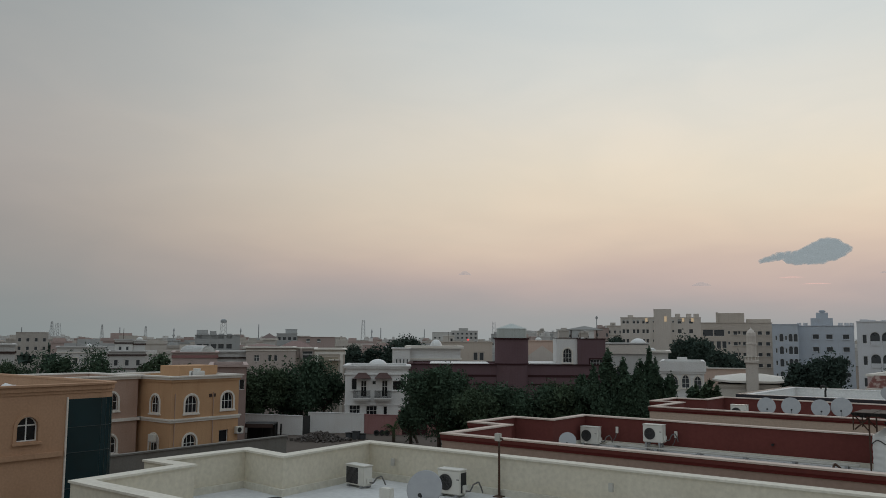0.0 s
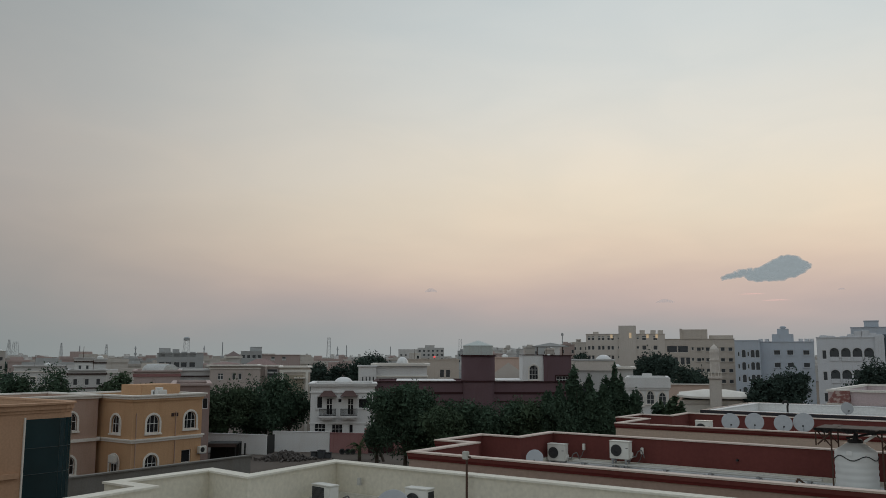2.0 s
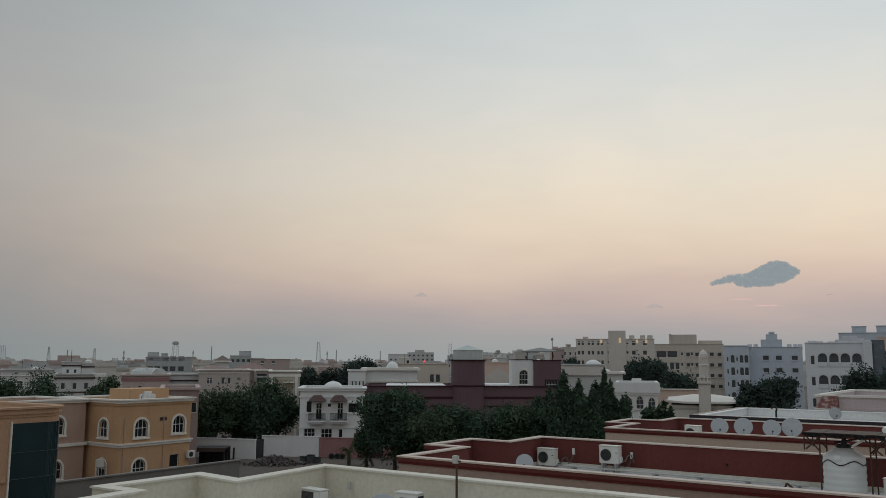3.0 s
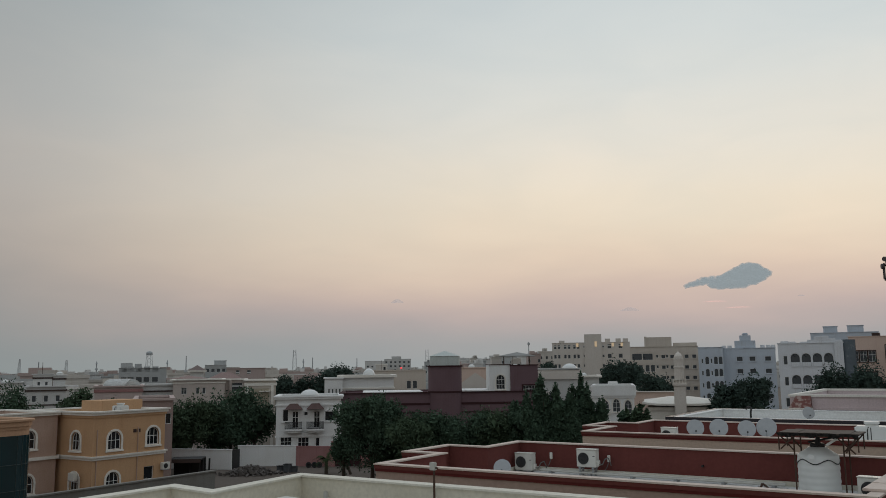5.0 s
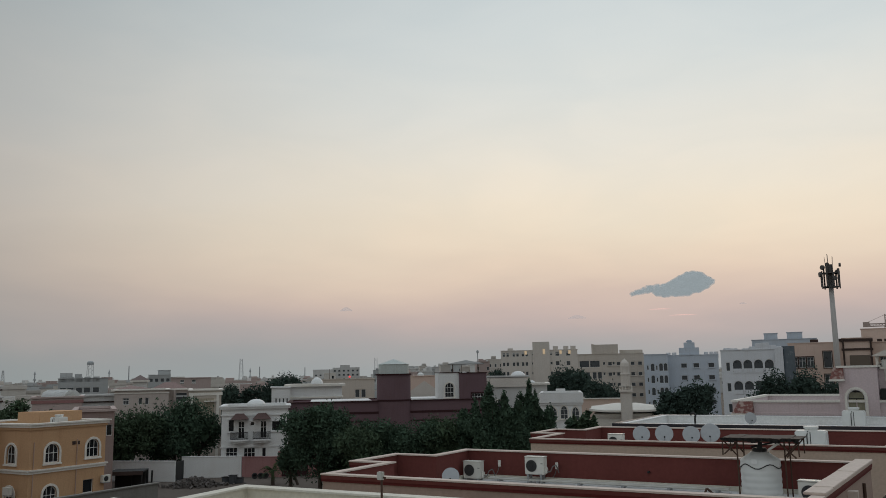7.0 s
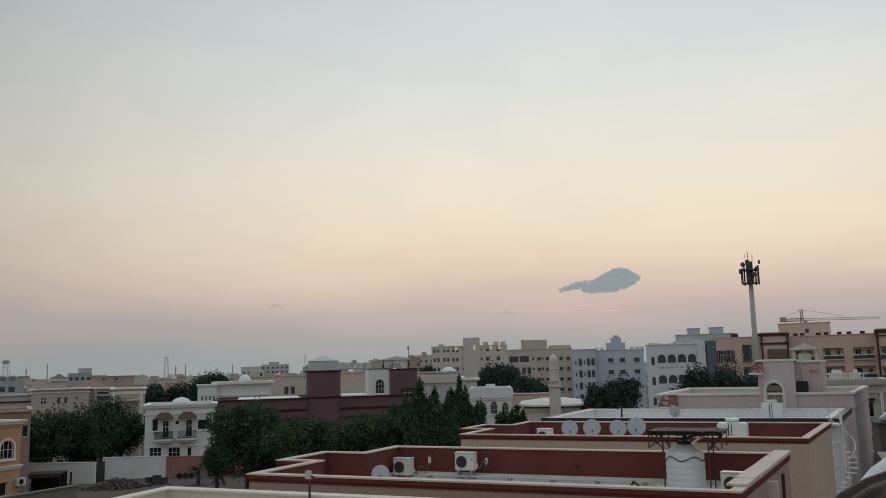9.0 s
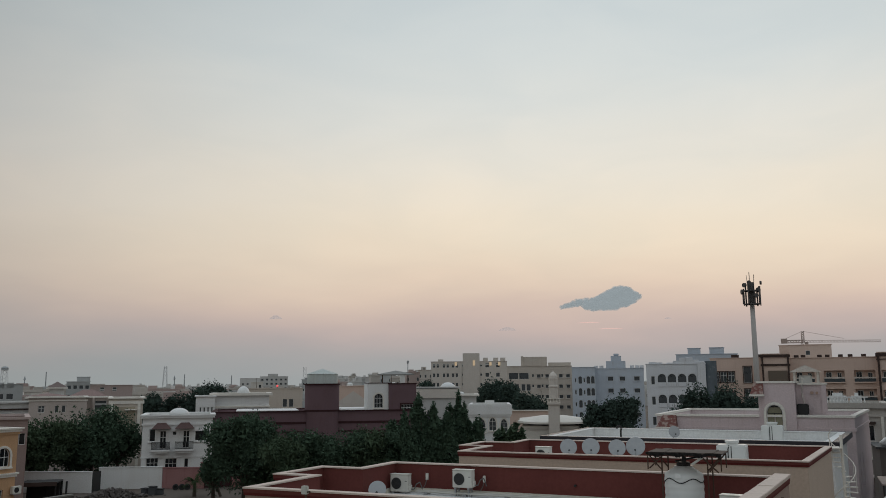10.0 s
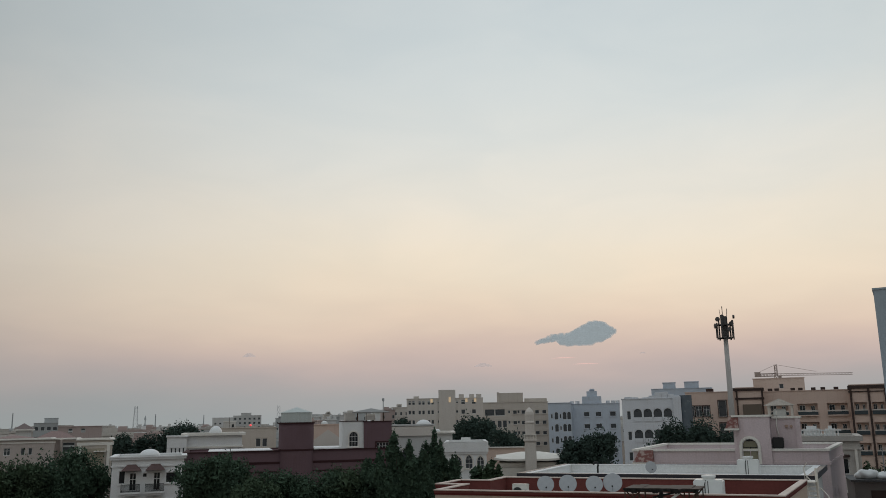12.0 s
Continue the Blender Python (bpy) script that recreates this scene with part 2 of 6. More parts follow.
def lathe(bm, prof, seg=28, m=None):
    rings = []
    for r, z in prof:
        rings.append([bm.verts.new((m or Matrix()) @ Vector((r * math.cos(k * math.tau / seg), r * math.sin(k * math.tau / seg), z))) for k in range(seg)])
    for a, b in zip(rings, rings[1:]):
        for k in range(seg):
            bm.faces.new((a[k], a[(k + 1) % seg], b[(k + 1) % seg], b[k]))
    for ring, flip in ((rings[0], True), (rings[-1], False)):
        if (ring[0].co - ring[seg // 2].co).length > .002:
            bm.faces.new(ring[::-1] if flip else ring)
    return bm


def offset(poly, d):
    """Mitred offset of a counter-clockwise polygon; d > 0 goes outward."""
    out, n = [], len(poly)
    for i in range(n):
        p0, p1, p2 = (Vector(poly[(i + k) % n]) for k in (-1, 0, 1))
        e0, e1 = (p1 - p0).normalized(), (p2 - p1).normalized()
        n0, n1 = Vector((e0.y, -e0.x)), Vector((e1.y, -e1.x))
        b = (n0 + n1)
        b = b / max(b.length_squared / 2, .2)
        out.append(tuple(p1 + b * d))
    return out


def ring(bm, outer, inner, z0, z1):
    """A closed wall ring between two like polygons."""
    n = len(outer)
    v = [[bm.verts.new((*p, z)) for p in poly] for poly, z in ((outer, z0), (outer, z1), (inner, z1), (inner, z0))]
    for k in range(4):
        a, b = v[k], v[(k + 1) % 4]
        for i in range(n):
            j = (i + 1) % n
            bm.faces.new((a[i], a[j], b[j], b[i]))
    return bm


def slab(bm, poly, z0, z1):
    a = [bm.verts.new((*p, z0)) for p in poly]
    b = [bm.verts.new((*p, z1)) for p in poly]
    bm.faces.new(a[::-1])
    bm.faces.new(b)
    n = len(poly)
    for i in range(n):
        j = (i + 1) % n
        bm.faces.new((a[i], a[j], b[j], b[i]))
    return bm


def rect(w, d, x=0, y=0):
    return [(x, y), (x + w, y), (x + w, y + d), (x, y + d)]


def hole_loop(s, z, w, h, arch):
    pts = [(s - w / 2, z), (s + w / 2, z)]
    if arch == "ogee":
        k = h * .38
        pts += [(s + w / 2, z + h - k), (s + w * .36, z + h - k * .45), (s + w * .12, z + h - k * .15), (s, z + h), (s - w * .12, z + h - k * .15), (s - w * .36, z + h - k * .45), (s - w / 2, z + h - k)]
    elif arch:
        rise = min(w / 2, h * .5) * arch
        for i in range(9):
            a = math.pi * i / 8
            pts.append((s + w / 2 * math.cos(a), z + h - rise + rise * math.sin(a)))
    else:
        pts += [(s + w / 2, z + h), (s - w / 2, z + h)]
    return pts


from mathutils.geometry import tessellate_polygon


LOGGIA = 1.1


def facade(bm, length, z0, z1, loops, reveal=.22):
    """An upright wall face in x-z with real openings and their reveals; y points inward."""
    polys = [[(0, z0), (length, z0), (length, z1), (0, z1)]] + loops
    flat = [p for q in polys for p in q]
    vs = [bm.verts.new((x, 0, z)) for x, z in flat]
    for t in tessellate_polygon([[Vector((x, z, 0)) for x, z in q] for q in polys]):
        f = bm.faces.new([vs[i] for i in t])
        f.normal_update()
        if f.normal.y > 0:
            f.normal_flip()
    k = 4
    for q in loops:
        n = len(q)
        back = [bm.verts.new((x, reveal, z)) for x, z in q]
        for i in range(n):
            j = (i + 1) % n
            bm.faces.new((vs[k + i], vs[k + j], back[j], back[i]))
        k += n
    return bm


def loop_ring(bm, outer, inner, y0, y1):
    n = len(outer)
    v = [[bm.verts.new((x, y, z)) for x, z in q] for q, y in ((outer, y1), (outer, y0), (inner, y0), (inner, y1))]
    for k in range(4):
        a, b = v[k], v[(k + 1) % 4]
        for i in range(n):
            j = (i + 1) % n
            bm.faces.new((a[i], a[j], b[j], b[i]))


WINS = {}


def mesh_of(name, bm, material, smooth=False):
    me = bpy.data.meshes.new(name)
    bm.to_mesh(me)
    bm.free()
    me.materials.append(material)
    for f in me.polygons:
        f.use_smooth = smooth
    return me


def window(parent, m, w, h, arch=0, style="bars", trim=None, pane=None, fmat=None):
    """A window set in its opening: frame with glazing bars, pane, and a raised surround where there is one."""
    key = (round(w, 2), round(h, 2), arch, style, trim.name if trim else "", pane.name if pane else "", fmat.name if fmat else "")
    if key not in WINS:
        lp = hole_loop(0, 0, w, h, arch)

        def grown(d):
            pts = [Vector(p) for p in lp]
            return [tuple(q) for q in offset([tuple(p) for p in pts], d)]

        bm = bmesh.new()
        loop_ring(bm, grown(-.002), grown(-.055), .12, .19)
        if style == "bars":
            cols = max(2, round(w / .45))
            for i in range(1, cols):
                x = -w / 2 + w * i / cols
                top = h - .05 if not arch else h - min(w / 2, h * .5) * (1 - math.sqrt(max(0, 1 - (2 * x / w) ** 2))) - .03
                box(bm, x - .022, x + .022, .13, .17, .03, top)
            rows = max(2, round(h / .6))
            for i in range(1, rows):
                z = h * i / rows
                if arch and z > h - w * .3:
                    continue
                box(bm, -w / 2 + .04, w / 2 - .04, .128, .168, z - .022, z + .022)
        elif style == "cross":
            box(bm, -.03, .03, .13, .17, .03, h - .05)
            box(bm, -w / 2 + .04, w / 2 - .04, .128, .168, h * .62, h * .62 + .06)
        frame_me = mesh_of("window", bm, fmat or WFRAME)
        bm = bmesh.new()
        vs = [bm.verts.new((x, .155, z)) for x, z in lp]
        bm.faces.new(vs)
        bmesh.ops.triangulate(bm, faces=bm.faces[:])
        pane_me = mesh_of("pane", bm, pane or GLASS)
        tr = None
        if trim:
            bm = bmesh.new()
            loop_ring(bm, grown(.17), grown(0), -.07, .02)
            box(bm, -w / 2 - .22, w / 2 + .22, -.14, .0, -.17, -.05)
            tr = mesh_of("surround", bm, trim)
        WINS[key] = (frame_me, pane_me, tr)
    f, p, tr = WINS[key]
    ob = part("window", f, None, parent, m=m)
    part("pane", p, None, ob)
    if tr:
        part("surround", tr, None, ob)
    return ob


def loggia(parent, m, w, h, wall):
    """A deep balcony recess with a rendered back wall, glazed doors and a wall unit."""
    ob = part("recess", B(-w / 2, w / 2, LOGGIA - .05, LOGGIA + .1, 0, h), wall, parent, m=m)
    for x0, x1, top in ((-.40, -.12, .86), (.16, .36, .80)):
        d = part("balcony_door", B(x0 * w, x1 * w, LOGGIA - .1, LOGGIA - .06, 0, h * top), WFRAME, ob)
        mid = (x0 + x1) / 2 * w
        for a, b in ((x0 * w + .06, mid - .03), (mid + .03, x1 * w - .06)):
            part("pane", B(a, b, LOGGIA - .12, LOGGIA - .101, .08, h * top - .08), GLASS, d)
    return ob


def edge_frame(poly, i):
    a, b = Vector(poly[i]), Vector(poly[(i + 1) % len(poly)])
    ang = math.atan2(b.y - a.y, b.x - a.x)
    return Matrix.Translation((a.x, a.y, 0)) @ Matrix.Rotation(ang, 4, "Z"), (b - a).length


def building(name, label, m, poly, h, wall, par=.9, thick=.25, cop=(.12, .14), copmat=None, inner=None, roof=None, wins={}, bands=(), z0=0.0, fascia=None, category="house", group=""):
    """A walled block with a parapet round a flat roof. wins: edge -> rows of (s, z, w, h, arch, style, trim)."""
    ob = thing(name, m, label, category, group)
    for i in range(len(poly)):
        em, ln = edge_frame(poly, i)
        rows = wins.get(i, ())
        kept = []
        for r in rows:
            clear = all(abs(r[0] - q[0]) > (r[2] + q[2]) / 2 + .06 or r[1] > q[1] + q[3] + .06 or q[1] > r[1] + r[3] + .06 for q in kept)
            if clear and r[2] / 2 + .05 < r[0] < ln - r[2] / 2 - .05:
                kept.append(r)
        rows = kept
        loops = [hole_loop(s, z, w, hh, a) for s, z, w, hh, a, *_ in rows]
        part("wall", facade(bmesh.new(), ln, z0, h, loops, LOGGIA if any(r[5] == "loggia" for r in rows) else .22), wall, ob, m=em)
        for s, z, w, hh, a, style, trim in rows:
            if style == "loggia":
                loggia(ob, em @ Matrix.Translation((s, 0, z)), w, hh, wall)
            else:
                # beyond 125 m the pane colour carries the haze
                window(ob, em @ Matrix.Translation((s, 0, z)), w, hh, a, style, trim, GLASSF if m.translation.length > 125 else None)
    inn = offset(poly, -thick)
    bm = bmesh.new()
    n = len(inn)
    lo = [bm.verts.new((*p, h - par)) for p in inn]
    hi = [bm.verts.new((*p, h)) for p in inn]
    for i in range(n):
        j = (i + 1) % n
        bm.faces.new((lo[j], lo[i], hi[i], hi[j]))
    part("parapet", bm, inner or wall, ob)
    part("coping", ring(bmesh.new(), offset(poly, cop[0]), offset(poly, -thick - .05), h, h + cop[1]), copmat or wall, ob)
    part("roof", slab(bmesh.new(), offset(poly, -.02), h - par - .25, h - par), roof or ROOFW, ob)
    for z, pr, hh, mat in bands:
        part("band", ring(bmesh.new(), offset(poly, pr), offset(poly, .002), z, z + hh), mat, ob)
    return ob


GRID = -38.0


def at(u, v, z=0, turn=0):
    """A pose in the street grid: u runs along the streets, v across them."""
    return pose(0, 0, 0, 0, 0, GRID) @ pose(u, v, z, 0, 0, turn)


def polar(az, dist, z=0, turn=0):
    """A pose by bearing (clockwise from +y) and ground distance from the terrace."""
    return pose(dist * math.sin(radians(az)), dist * math.cos(radians(az)), z, 0, 0, turn)


# ---- ground ----
bm = bmesh.new()
bmesh.ops.create_grid(bm, x_segments=8, y_segments=8, size=4800)
ground = part("ground", bm, plaster("sandy_ground", (.115, .095, .08), .6, scale=.25, streak=0), None)
tagged(ground, "dusty pale sand ground between the houses", "ground", kind="structure")

# the terrace house under the camera
own = building("terrace_house", "plain cream house with a flat roof terrace", at(-5, -13), rect(14, 18.0), 10.45, plaster("own_cream_render", (.58, .55, .47), .2), par=.05, thick=.2, cop=(.04, .06), copmat=None)



def draped(name, m, r, h, folds, seed, mat, label):
    """A sheet drawn over a standing stack: a lumpy crown and hanging folds down to the floor."""
    ob = thing(name, m, label, "bundle")
    bm = bmesh.new()
    n, rings = 72, []
    for k in range(19):
        q = k / 18
        z = h * (1 - (1 - q) ** 1.6) if q < 1 else h
        base = r * (1.12 - .12 * min(1, z / h * 1.4)) if z < h * .70 else r * math.sqrt(max(0, 1 - ((z - h * .70) / (h * .30)) ** 2.5))
        row = []
        for i in range(n):
            a = i * math.tau / n
            w = 1 + .05 * math.sin(a * folds + 2 * math.sin(a * 2 + seed) + 5 * q) * (1 - .5 * q) + .07 * noise.noise(Vector((math.cos(a) * 1.5, math.sin(a) * 1.5, z * 2.5 + seed)))
            row.append(bm.verts.new((base * w * math.cos(a), base * w * math.sin(a), z + .03 * noise.noise(Vector((math.cos(a) * 2, math.sin(a) * 2, seed))) * q)))
        rings.append(row)
    for a, b in zip(rings, rings[1:]):
        for i in range(n):
            bm.faces.new((a[i], a[(i + 1) % n], b[(i + 1) % n], b[i]))
    bm.faces.new(rings[0][::-1])
    bmesh.ops.remove_doubles(bm, verts=bm.verts[:], dist=.0005)
    part("sheet", bm, mat, ob, smooth=True)
    return ob


BLACKP = simple("black_plastic_sheet", (.010, .010, .012), .55, var=.3, scale=3)
BLACKP.node_tree.nodes["Principled BSDF"].inputs["Specular IOR Level"].default_value = .02
draped("covered_stack", pose(1.96, 2.27, 10.4), .53, 1.325, 13, 2.0, BLACKP, "stack under a wrinkled black plastic sheet on the terrace")
draped("covered_stack", pose(2.83, 2.89, 10.4), .73, 1.335, 9, 5.0, simple("pale_blue_plastic", (.40, .45, .49), .6, var=.15, scale=3), "stack under a pale bluish plastic sheet on the terrace")

# ---- villas of the near street ----
T = .30
W_POLY = [(-17.3, 9.4), (-2.0, 9.4), (-2.0, 18.85), (-17.32, 18.62), (-17.02, 15.08), (-18.75, 15.28), (-18.8, 12.1), (-17.52, 12.14)]
white_villa = building("villa", "cream rendered villa with a pale flat roof and parapet", at(0, 0), W_POLY, 8.92, CREAM, par=.95, thick=T, cop=(.04, .05), copmat=plaster("pale_cream_coping", (.68, .65, .565), .2, streak=0), roof=ROOFW)
part("upstand", ring(bmesh.new(), offset(W_POLY, -T - .002), offset(W_POLY, -T - .10), 7.97, 8.14), SKIRT, white_villa)


def red_villa(label, m, v1, e0, e1, wall, h):
    poly = [(-16.6, 0), (e0, 0), (e1, v1), (-16.4, v1), (-16.4, v1 - 2.5), (-18.1, v1 - 2.5), (-18.1, 3.5), (-16.6, 3.5)]
    ob = building("villa", label, m, poly, h, wall, par=h - 7.95, thick=.2, cop=(.06, .045), copmat=PCOP, inner=RED, roof=ROOFW,
                  bands=[(h - .11, .045, .11, RED), (h - .19, .03, .08, DRED)])
    part("upstand", ring(bmesh.new(), offset(poly, -.202), offset(poly, -.3), 7.95, 8.1), SKIRT, ob)
    return ob


red_a = red_villa("beige villa with brick-red parapet and pale pink coping", at(0, 21.25), 8.9, -2.60, -2.02, plaster("rosy_beige_render", (.37, .275, .23), .2, streak=.12, bump=.1), 8.98)
red_b = red_villa("beige villa with red roof edge and a row of dishes", at(-.25, 37.4), 9.0, -1.45, -.72, BEIGE, 8.85)
# thick cross slabs on the east parapet of the nearer red villa, and its downpipe
for k in range(5):
    part("coping_slab", B(-.44, .06, -1.78 if k < 4 else -1.1, -.02, 9.026, 9.09 + .008 * (k % 2), bev=.012), PCOP, red_a, m=pose(-2.0 - .065 * (k * 1.8), 9.0 - k * 1.8, 0, 0, 0, -3.73))
bm = bmesh.new()
rod(bm, (-2.1, 6.9, 0), (-2.1, 6.9, 8.6), .045)
part("downpipe", bm, RUST, red_a)
bm = bmesh.new()
box(bm, -2.34, -2.08, 4.2, 4.5, 0, 8.7)
part("pilaster", bm, PCOP, red_a)

rim_villa = building("villa", "villa with a white roof and dark navy roof edge", at(-17.3, 52.0), [(0, 0), (16.35, 0), (17.05, 10.2), (0, 10.2)], 8.68, WHITE, par=.5, thick=.35, cop=(.3, .05), copmat=WHITE, inner=WHITE, roof=ROOFW, bands=[(8.40, .36, .34, NAVY)])

# ---- sand coloured block with the rounded corner ----
arc = [(-43.4 + 1.1 * math.cos(a), 24.5 + 1.1 * math.sin(a)) for a in [radians(d) for d in range(0, 91, 15)]]
BL = [(-60, 2), (-42.3, 2)] + arc + [(-60, 25.6)]
GLASS_Z = 8.75
beige = building("house", "sand coloured block with rounded corner and green glazing", at(0, 0), BL, 9.45, SAND, par=.9, cop=(.22, .10), copmat=SAND,
                 wins={1: [(18.62, 6.78, 1.05, 1.22, 1, "cross", SAND)]}, bands=[(9.2, .12, .25, SAND), (9.05, .05, .15, SAND)])
part("band", B(-42.3, -42.16, 2, 22.45, 5.9, 6.15), SAND, beige)
gl = [(-42.3, 22.65)] + arc[:5]
bm = bmesh.new()
for (a, b) in zip(gl, gl[1:]):
    va, vb = Vector(a), Vector(b)
    nrm = Vector(((vb - va).y, -(vb - va).x)).normalized() * .05
    v = [bm.verts.new((*(p + q), z)) for p, q, z in ((va, nrm, .6), (vb, nrm, .6), (vb, nrm, GLASS_Z), (va, nrm, GLASS_Z))]
    bm.faces.new(v)
glz = part("glazing", bm, TINT, beige, "tall dark green curtain glazing")
bm = bmesh.new()
for a, b in zip(gl, gl[1:]):
    for z in (2.4, 4.2, 6.0, 7.3):
        rod(bm, (a[0] + .06, a[1], z), (b[0] + .06, b[1], z), .014, 4)
for p in gl[1:]:
    rod(bm, (p[0] + .06, p[1], .6), (p[0] + .06, p[1], GLASS_Z), .014, 4)
part("glazing_bar", bm, simple("dark_green_bar", (.02, .04, .04), .4), glz)
bm = bmesh.new()
box(bm, -42.3, -42.2, 22.58, 22.65, .5, GLASS_Z + .1)
part("glazing_edge", bm, TRIM, beige)

# ---- ochre villa ----
AW = lambda s, z: (s, z, 1.25, 1.5, 1, "bars", TRIM)
ochre = building("house", "ochre villa with white arched windows and cornice", at(-62.0, 42.25, 0, 90), [(0, 0), (7.05, 0), (7.05, 9.2), (0, 9.2)], 8.55, OCHRE, par=.6, cop=(.32, .12), copmat=TRIM,
                 wins={0: [AW(2.0, 5.5), AW(5.8, 5.6), AW(1.95, 2.2), (5.5, 2.7, 1.0, 1.1, 0, "plain", None)],
                       3: [AW(6.9, 5.5), AW(6.9, 2.2)]},
                 bands=[(8.35, .2, .2, TRIM), (8.15, .1, .2, OCHRE), (4.95, .2, .12, TRIM), (4.75, .1, .2, TRIM)])
wing = building("house", "faded ochre wing with a white cornice", at(-66.3, 33.4, 0, 90), [(0, 0), (8.4, 0), (8.4, 8), (0, 8)], 8.55, OCHRE2, par=.6, cop=(.3, .12), copmat=TRIM,
                wins={0: [AW(5.9, 5.75), AW(5.9, 2.2)]}, bands=[(8.35, .18, .2, TRIM), (4.8, .18, .25, TRIM)])
part("roof_block", B(2.8, 6.9, 3, 6, 7.95, 9.4, bev=.03), OCHRE, ochre)
for s in (4.25, 0.35):
    bm = bmesh.new()
    rod(bm, (s, -.06, .5), (s, -.06, 7.2), .04)
    part("wall_pipe", bm, OCHRE2, ochre)

# ---- grey block wall, lot, garden walls ----
bm = bmesh.new()
box(bm, -54.4, -54.15, 24, 48.2, 0, 3.75, bev=.02)
box(bm, -54.5, -54.05, 24, 48.3, 3.75, 3.85)
w = part("block_wall", bm, GREYB, None)
w.matrix_world = at(0, 0)
tagged(w, "grey unpainted block wall beside a vacant lot", "wall", kind="structure")


def garden_wall(a, b, h, mat, label):
    a, b = Vector((*a, 0)), Vector((*b, 0))
    d = b - a
    m = Matrix.Translation(a) @ Matrix.Rotation(math.atan2(d.y, d.x), 4, "Z")
    ob = thing("garden_wall", m, label, "wall", "", "structure")
    part("panel", B(0, d.length, 0, .2, 0, h, bev=.01), mat, ob)
    part("coping", B(-.02, d.length + .02, -.06, .26, h, h + .09, bev=.01), mat, ob)
    return ob


garden_wall((-38, 112), (-17.3, 104.95), 2.3, WHITE, "long white rendered garden wall with plain coping")
garden_wall((-17.1, 108.5), (-9.85, 107.2), 2.45, WHITE, "white rendered garden wall before the balcony house")
garden_wall((-9.8, 107.2), (-5.2, 106.0), 2.35, PINKW, "rose coloured garden wall with worn paint")
garden_wall((-1.2, 105.5), (22, 101.0), 2.3, PINKW, "rose coloured garden wall under dark trees")
g = thing("gate", pose(-5.15, 106, 0, 0, 0, -8), "maroon double gate between rose pillars", "gate")
for x in (0, 3.6):
    part("pillar", B(x - .2, x + .2, -.2, .2, 0, 2.9, bev=.02), PINKW, g)
    part("pillar_cap", B(x - .28, x + .28, -.28, .28, 2.9, 3.05, bev=.02), PINKW, g)
for x in (.22, 1.82):
    part("leaf", B(x, x + 1.56, -.04, .04, .08, 2.3, bev=.01), MAROOND, g)
part("lintel", B(.2, 3.4, -.1, .1, 2.55, 2.72), MAROON, g)
g = thing("gate", pose(-17.3, 105.2, 0, 0, 0, 78), "dark narrow steel door in the white wall", "gate")
part("leaf", B(0, 2.6, -.04, .04, 0, 2.2, bev=.01), BLACK, g)

# ---- white house with two balconies ----
WBX, WBY = -12.75, 111.0
wbh = building("house", "white two-storey house with two small balconies", pose(WBX, WBY, 0, 0, 0, 3), rect(8.3, 10), 8.25, WHITE, par=.6, cop=(.35, .16), copmat=WHITE,
               wins={0: [(1.2, 5.2, .7, 1.5, 0, "plain", WHITE), (2.45, 4.35, .75, 2.1, 0, "cross", WHITE), (5.2, 4.35, .75, 2.1, 0, "cross", WHITE), (6.95, 5.2, 1.45, 1.2, 0, "plain", WHITE), (3.8, 5.9, .5, .5, 0, "plain", None),
                         (1.3, 2.0, 1.4, 1.25, 0, "bars", None), (3.5, 1.9, 1.4, 1.25, 0, "bars", None), (5.3, 2.0, .5, 1.1, 0, "plain", None)]},
               bands=[(8.0, .25, .25, WHITE), (7.15, .12, .18, WHITE), (3.2, .08, .15, WHITE)])
for x in (2.25, 5.0):
    bm = bmesh.new()
    slab(bm, [(x - 1.1, -1.0), (x + 1.1, -1.0), (x + 1.1, 0), (x - 1.1, 0)], 4.05, 4.25)
    slab(bm, [(x - .8, -.8), (x + .8, -.8), (x + .8, 0), (x - .8, 0)], 3.8, 4.05)
    bal = part("balcony", bm, WHITE, wbh)
    bm = bmesh.new()
    for k in range(19):
        px_ = x - 1.05 + k * 2.1 / 18
        rod(bm, (px_, -.95, 4.25), (px_, -.95, 5.15), .034, 5)
    for z in (4.35, 5.15):
        rod(bm, (x - 1.05, -.95, z), (x + 1.05, -.95, z), .03, 6)
        for sx in (-1.05, 1.05):
            rod(bm, (x + sx, -.95, z), (x + sx, 0, z), .03, 6)
    part("railing", bm, BLACK, bal, "black iron railing")
    bm = bmesh.new()
    lo = [bm.verts.new(p) for p in ((x - 1.15, -1.0, 6.75), (x + 1.15, -1.0, 6.75), (x + 1.15, 0, 6.75), (x - 1.15, 0, 6.75))]
    hi = [bm.verts.new(p) for p in ((x - .5, -.35, 7.45), (x + .5, -.35, 7.45), (x + .5, 0, 7.45), (x - .5, 0, 7.45))]
    bm.faces.new(lo[::-1]); bm.faces.new(hi)
    for i in range(4):
        bm.faces.new((lo[i], lo[(i + 1) % 4], hi[(i + 1) % 4], hi[i]))
    part("awning", bm, RTILE, wbh, "red-brown tiled canopy")
bm = bmesh.new()
lathe(bm, [(1.2 * math.cos(a), 8.4 + .8 * math.sin(a)) for a in [radians(d) for d in range(0, 91, 10)]], 24, Matrix.Translation((4.2, 1.6, 0)))
part("dome", bm, DOME, wbh, smooth=True)

